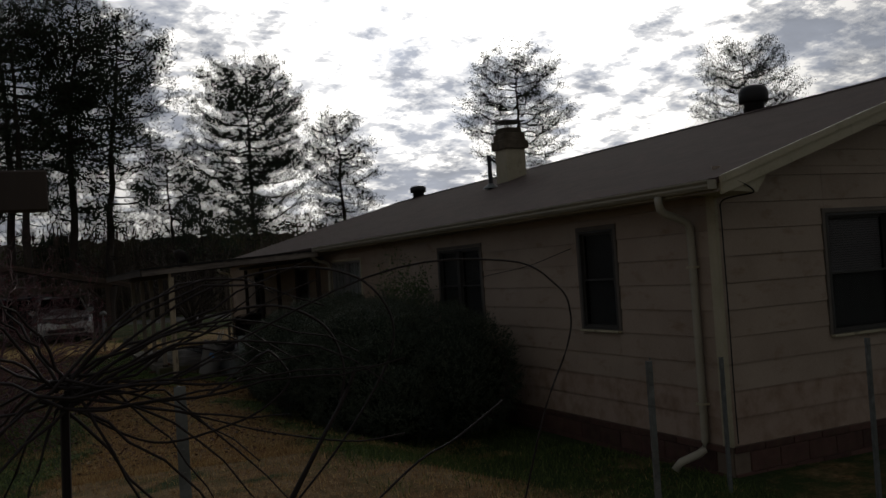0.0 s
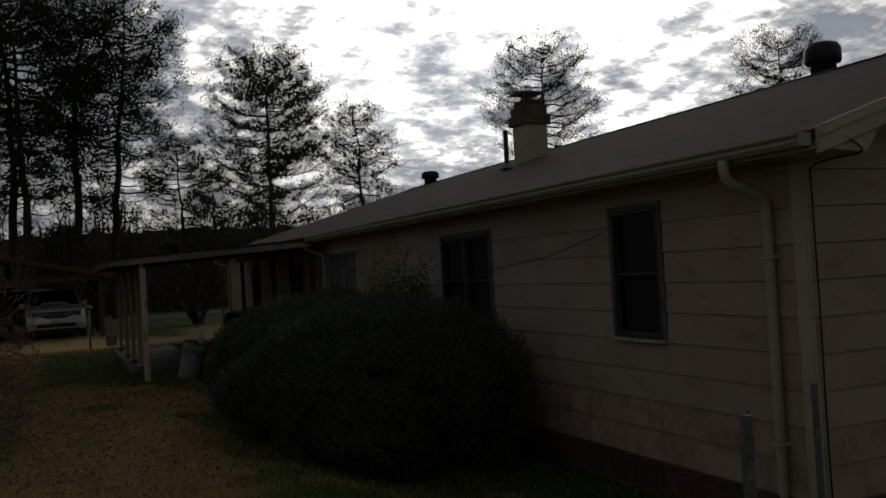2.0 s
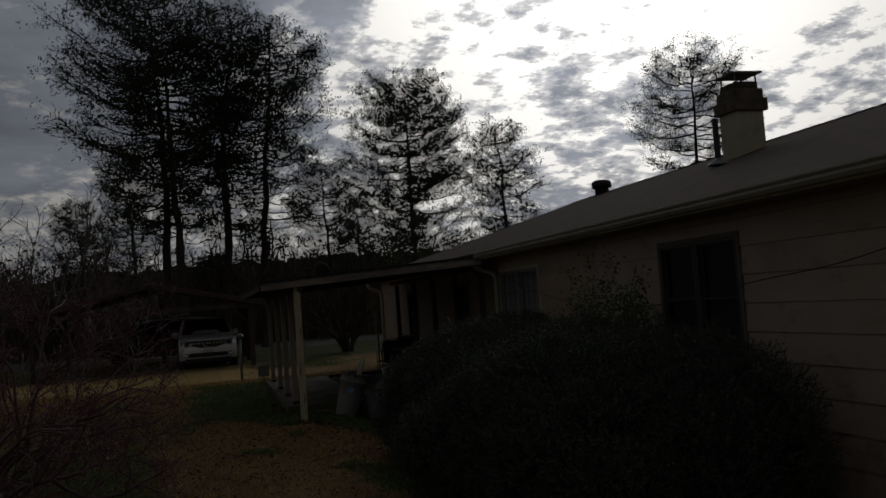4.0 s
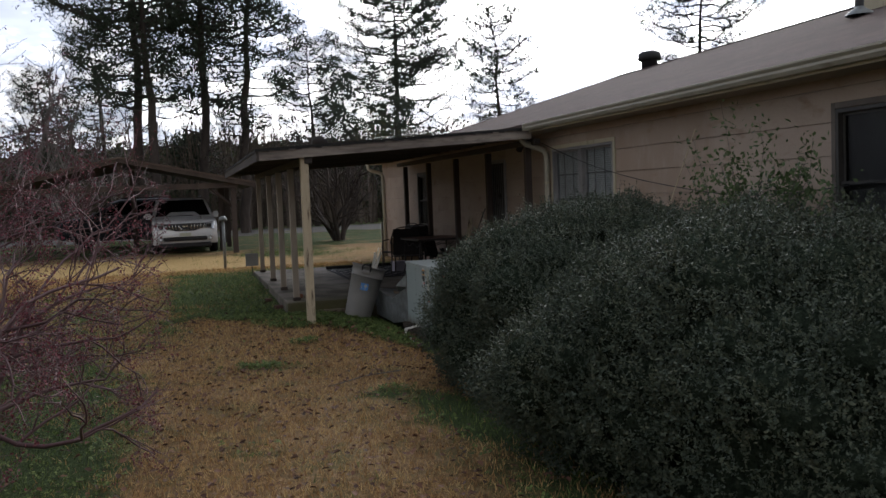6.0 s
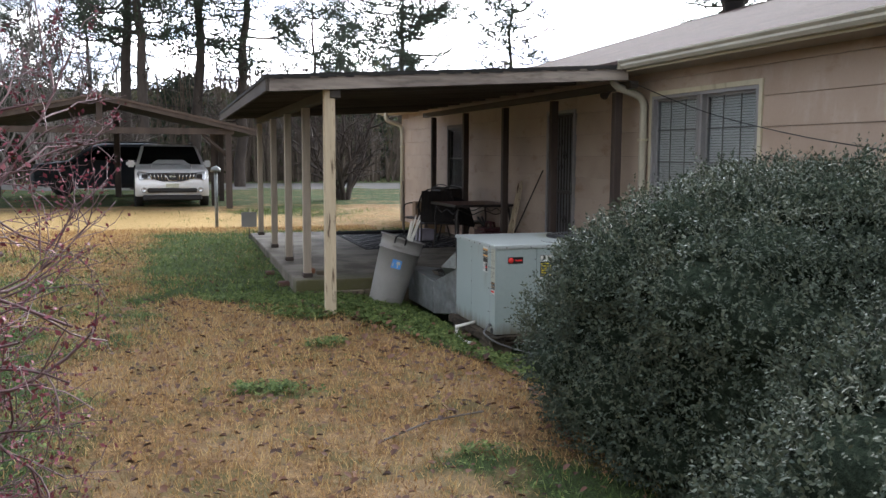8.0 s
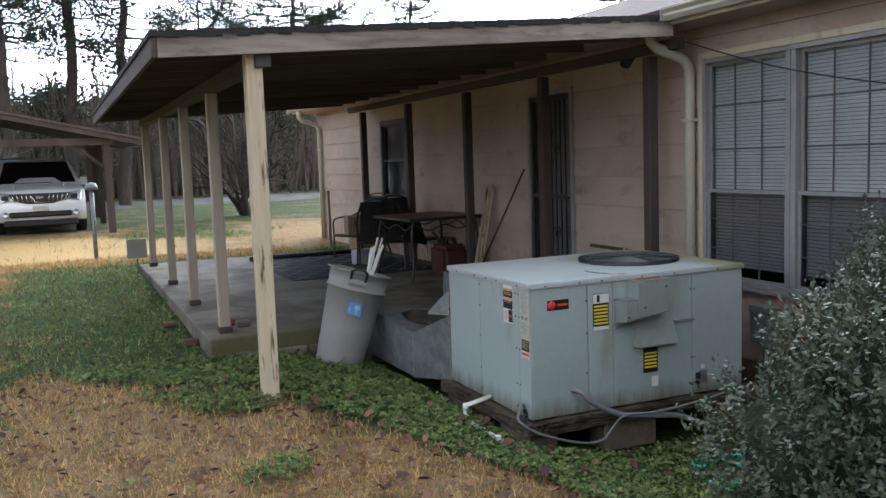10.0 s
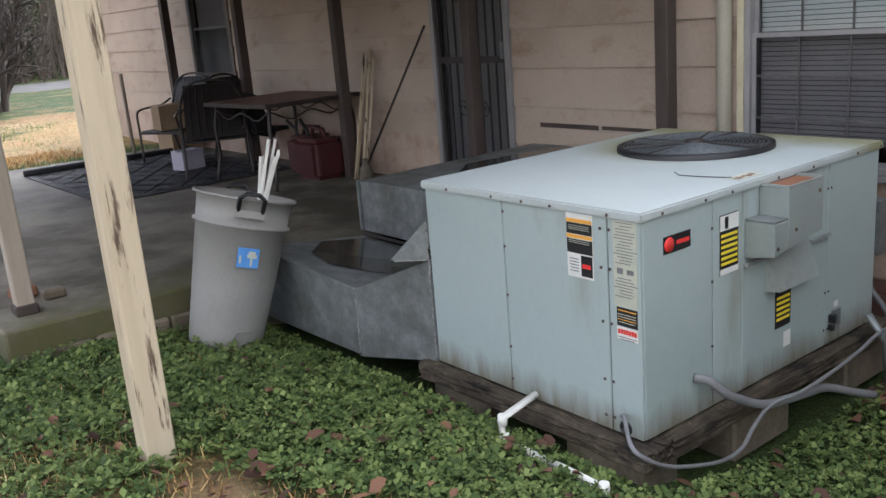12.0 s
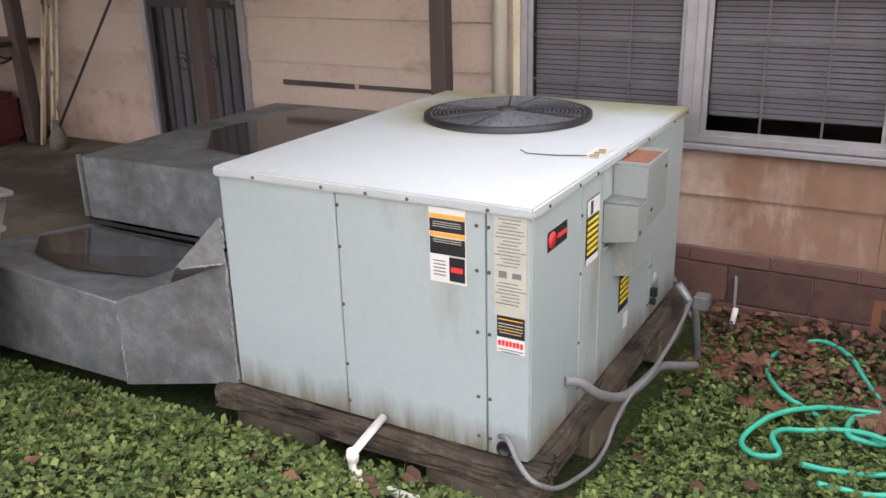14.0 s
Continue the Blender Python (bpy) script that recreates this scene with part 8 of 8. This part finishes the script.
def weeds(name, n, x0, x1, y0, y1, size, label, seed, lift=0.05):
    """Low clover-like weeds: three-part leaves held just above the ground."""
    rg = np.random.default_rng(seed)
    x, y = rg.uniform(x0, x1, n), rg.uniform(y0, y1, n)
    clump = np.sin(x * 5.1 + 2 * np.sin(y * 3.3)) * np.sin(y * 6.3 + 1.7 * np.sin(x * 4.1))
    g = green_amount(x, y) + 0.18 * clump
    g *= 1 - np.clip((x - 5.6) / 0.5, 0, 1) * (y > 15) * 0.9
    ok = (g > 0.45 + rg.normal(0, 0.12, n))
    ok &= ~((x > 2.6) & (y > 20.54)) & ~((x > 3.97) & (x < 5.92) & (y > 17.72) & (y < 19.13)) & ~((x > 3.95) & (y > 19.0) & (y < 20.6)) & (x < 6.15)
    x, y, clump = x[ok], y[ok], clump[ok]
    m = len(x)
    c = np.column_stack([x, y, ground_height(x, y) + rg.uniform(0.01, lift, m) + 0.025 * np.clip(clump, 0, 1)])
    V = []
    a0 = rg.uniform(0, 6.28, m)
    L = size * (0.35 + 1.0 * rg.random(m) ** 1.6)
    tilt = rg.normal(0, 0.35, (m, 2))
    for k in range(3):
        a = a0 + k * 2.094
        d = np.column_stack([np.cos(a), np.sin(a), tilt[:, 0] * np.cos(a) + tilt[:, 1] * np.sin(a) + 0.15])
        s = np.column_stack([-np.sin(a), np.cos(a), -tilt[:, 0] * np.sin(a) + tilt[:, 1] * np.cos(a)])
        V.append(np.stack([c, c + d * L[:, None] * 0.6 + s * L[:, None] * 0.42, c + d * L[:, None] * 0.95, c + d * L[:, None] * 0.6 - s * L[:, None] * 0.42], 1))
    v = np.stack(V, 1).reshape(-1, 3)
    soup(name, v, np.arange(len(v)).reshape(-1, 4), "clover", None, label, "stuff", "weeds")


blades("dry_grass", 330000, -4.5, 5.2, 9.2, 28.5, 0, 0.05, 0.0065, "straw", "short dry straw-coloured lawn grass", 101)
blades("green_grass", 170000, -5, 6.0, 9.0, 33, 1, 0.06, 0.006, "clover", "fresh green grass blades in weedy patches", 102)
blades("dry_grass_start", 60000, -5, 6.0, 1.0, 9.2, 0, 0.05, 0.008, "straw", "dry lawn grass by the start of the walk", 103)
blades("green_grass_start", 40000, 2.5, 7.5, 2.0, 9.2, 1, 0.08, 0.008, "clover", "green grass by the house corner", 104, 0.3)
weeds("clover_patch", 78000, 1.4, 6.1, 14.6, 20.6, 0.023, "dense low clover and weeds round the air conditioner", 105)
weeds("clover_lawn", 36000, -3.2, 3.0, 9.5, 26, 0.022, "low green weeds in the lawn", 106)


def dead_leaves(name, n, x0, x1, y0, y1, size, label, seed, cut=None):
    """Curled fallen leaves, each of two bent halves."""
    rg = np.random.default_rng(seed)
    x, y = rg.uniform(x0, x1, n), rg.uniform(y0, y1, n)
    ok = ~((x > 2.6) & (y > 20.54) & (y < 27)) & ~((x > 3.97) & (x < 5.92) & (y > 17.72) & (y < 19.13)) & (x < 6.2)
    if name == "fallen_leaves":
        ok &= rg.random(n) > green_amount(x, y) * 0.93
    x, y = x[ok], y[ok]
    m = len(x)
    p = np.column_stack([x, y, ground_height(x, y) + rg.uniform(0.025, 0.055, m)])
    a = rg.uniform(0, 6.28, m)
    L = size * rg.uniform(0.5, 1.3, m)
    up = rg.uniform(-0.2, 0.5, m)
    d = np.column_stack([np.cos(a), np.sin(a), up]) * L[:, None]
    s = np.column_stack([-np.sin(a), np.cos(a), rg.normal(0, 0.2, m)]) * L[:, None] * 0.36
    k = np.column_stack([np.zeros(m), np.zeros(m), L * rg.uniform(0.05, 0.3, m)])
    v = np.stack([p, p + d * 0.35 + s + k, p + d * 0.75 + s * 0.7 + k, p + d, p + d * 0.75 - s * 0.7 + k, p + d * 0.35 - s + k], 1).reshape(-1, 3)
    b = np.arange(m)[:, None] * 6
    f = np.concatenate([b + np.array([0, 1, 2, 3]), b + np.array([0, 3, 4, 5])])
    soup(name, v, f, "dead_leaf", None, label, "stuff", "fallen leaves")


dead_leaves("fallen_leaves", 13000, -3.5, 4.6, 9.5, 26, 0.042, "scattered small brown fallen leaves on the lawn", 111)
dead_leaves("leaf_litter", 2400, 5.35, 6.18, 15.4, 17.8, 0.042, "dark damp leaf litter along the foundation", 112)
dead_leaves("fallen_leaves_weeds", 160, 2.6, 5.2, 15.2, 18.6, 0.07, "few brown leaves caught in the weeds", 113)


def big_leaf(x, y, s, turn, tilt):
    t = thing("maple_leaf", (x, y, gz(x, y) + 0.045, tilt, 6, turn), "large dry red-brown maple leaf on the ground", "leaf", "large fallen leaves by the wall")
    bm = bmesh.new()
    c = bm.verts.new((0, 0, 0.01))
    ring = []
    for k in range(20):
        a = 2 * math.pi * k / 20
        r = s * (0.62 + 0.38 * abs(math.cos(a * 2.5))) * (1.0 if k % 2 else 0.78)
        ring.append(bm.verts.new((r * math.cos(a), r * math.sin(a), 0.35 * r * r / s * (0.5 + 0.5 * math.sin(a * 3)))))
    fs = [bm.faces.new((c, ring[k], ring[(k + 1) % 20])) for k in range(20)]
    bmesh.ops.solidify(bm, geom=fs, thickness=0.0015)
    part("blade", bm, "leaf_brown", t)
    bm = bmesh.new()
    tube(bm, [(0, 0, 0.008), (-s * 1.3, 0.01, -0.01)], 0.0015, 4)
    part("stalk", bm, "leaf_brown", t)


M["leaf_brown"] = material("big_dead_leaf", [(0.12, 0.05, 0.03), (0.22, 0.10, 0.06), (0.30, 0.16, 0.10)], 9, 60, 0.75, 0.3, random_amount=0.4)
rs = random.Random(12)
for k in range(30):
    big_leaf(rs.uniform(5.2, 6.1), rs.uniform(16.4, 17.6), rs.uniform(0.035, 0.075), rs.uniform(0, 360), rs.uniform(-14, 14))
for x, y in ((5.85, 17.3), (5.6, 17.42), (5.3, 16.9), (5.9, 16.75), (5.0, 16.6)):
    big_leaf(x, y, 0.11, rs.uniform(0, 360), 8)
# a twig on the lawn
pipe_thing("fallen_twig", [(2.35, 14.9, gz(2.35, 14.9) + 0.03), (2.7, 15.15, gz(2.7, 15.15) + 0.035), (3.05, 15.25, gz(3.05, 15.25) + 0.03)], 0.006, "grey_bark", "thin dead twig lying on the dry lawn", "twig", 5)

# ---- foundation blocks and vents, last ----
shared = {}


def piece(name, size, mat, parent, at):
    key = (name, mat, tuple(round(q, 3) for q in size))
    if key not in shared:
        bm = B((0, 0, 0, *size), w=0.004)
        me = bpy.data.meshes.new(name)
        bm.to_mesh(me)
        bm.free()
        me.materials.append(M[mat])
        shared[key] = me
    ob = new(name, shared[key])
    ob.parent = parent
    ob.matrix_basis = Matrix.Translation(at)
    return ob


rs = random.Random(3)
for row, (z, h) in enumerate(((ZB - 0.075, 0.066), (ZB - 0.275, 0.194), (ZB - 0.475, 0.194))):
    y = NY + 0.02 + (0.2 if row % 2 else 0.0)
    while y < 29.5:
        piece("brick", (0.028, 0.392, h), "brick", foundation, (WX - 0.018 + rs.uniform(-0.002, 0.002), y, z))
        y += 0.40
    x = WX + 0.03 + (0.2 if row % 2 else 0.0)
    while x < 13:
        piece("brick", (0.392, 0.028, h), "brick", foundation, (x, NY - 0.018 + rs.uniform(-0.002, 0.002), z))
        x += 0.40
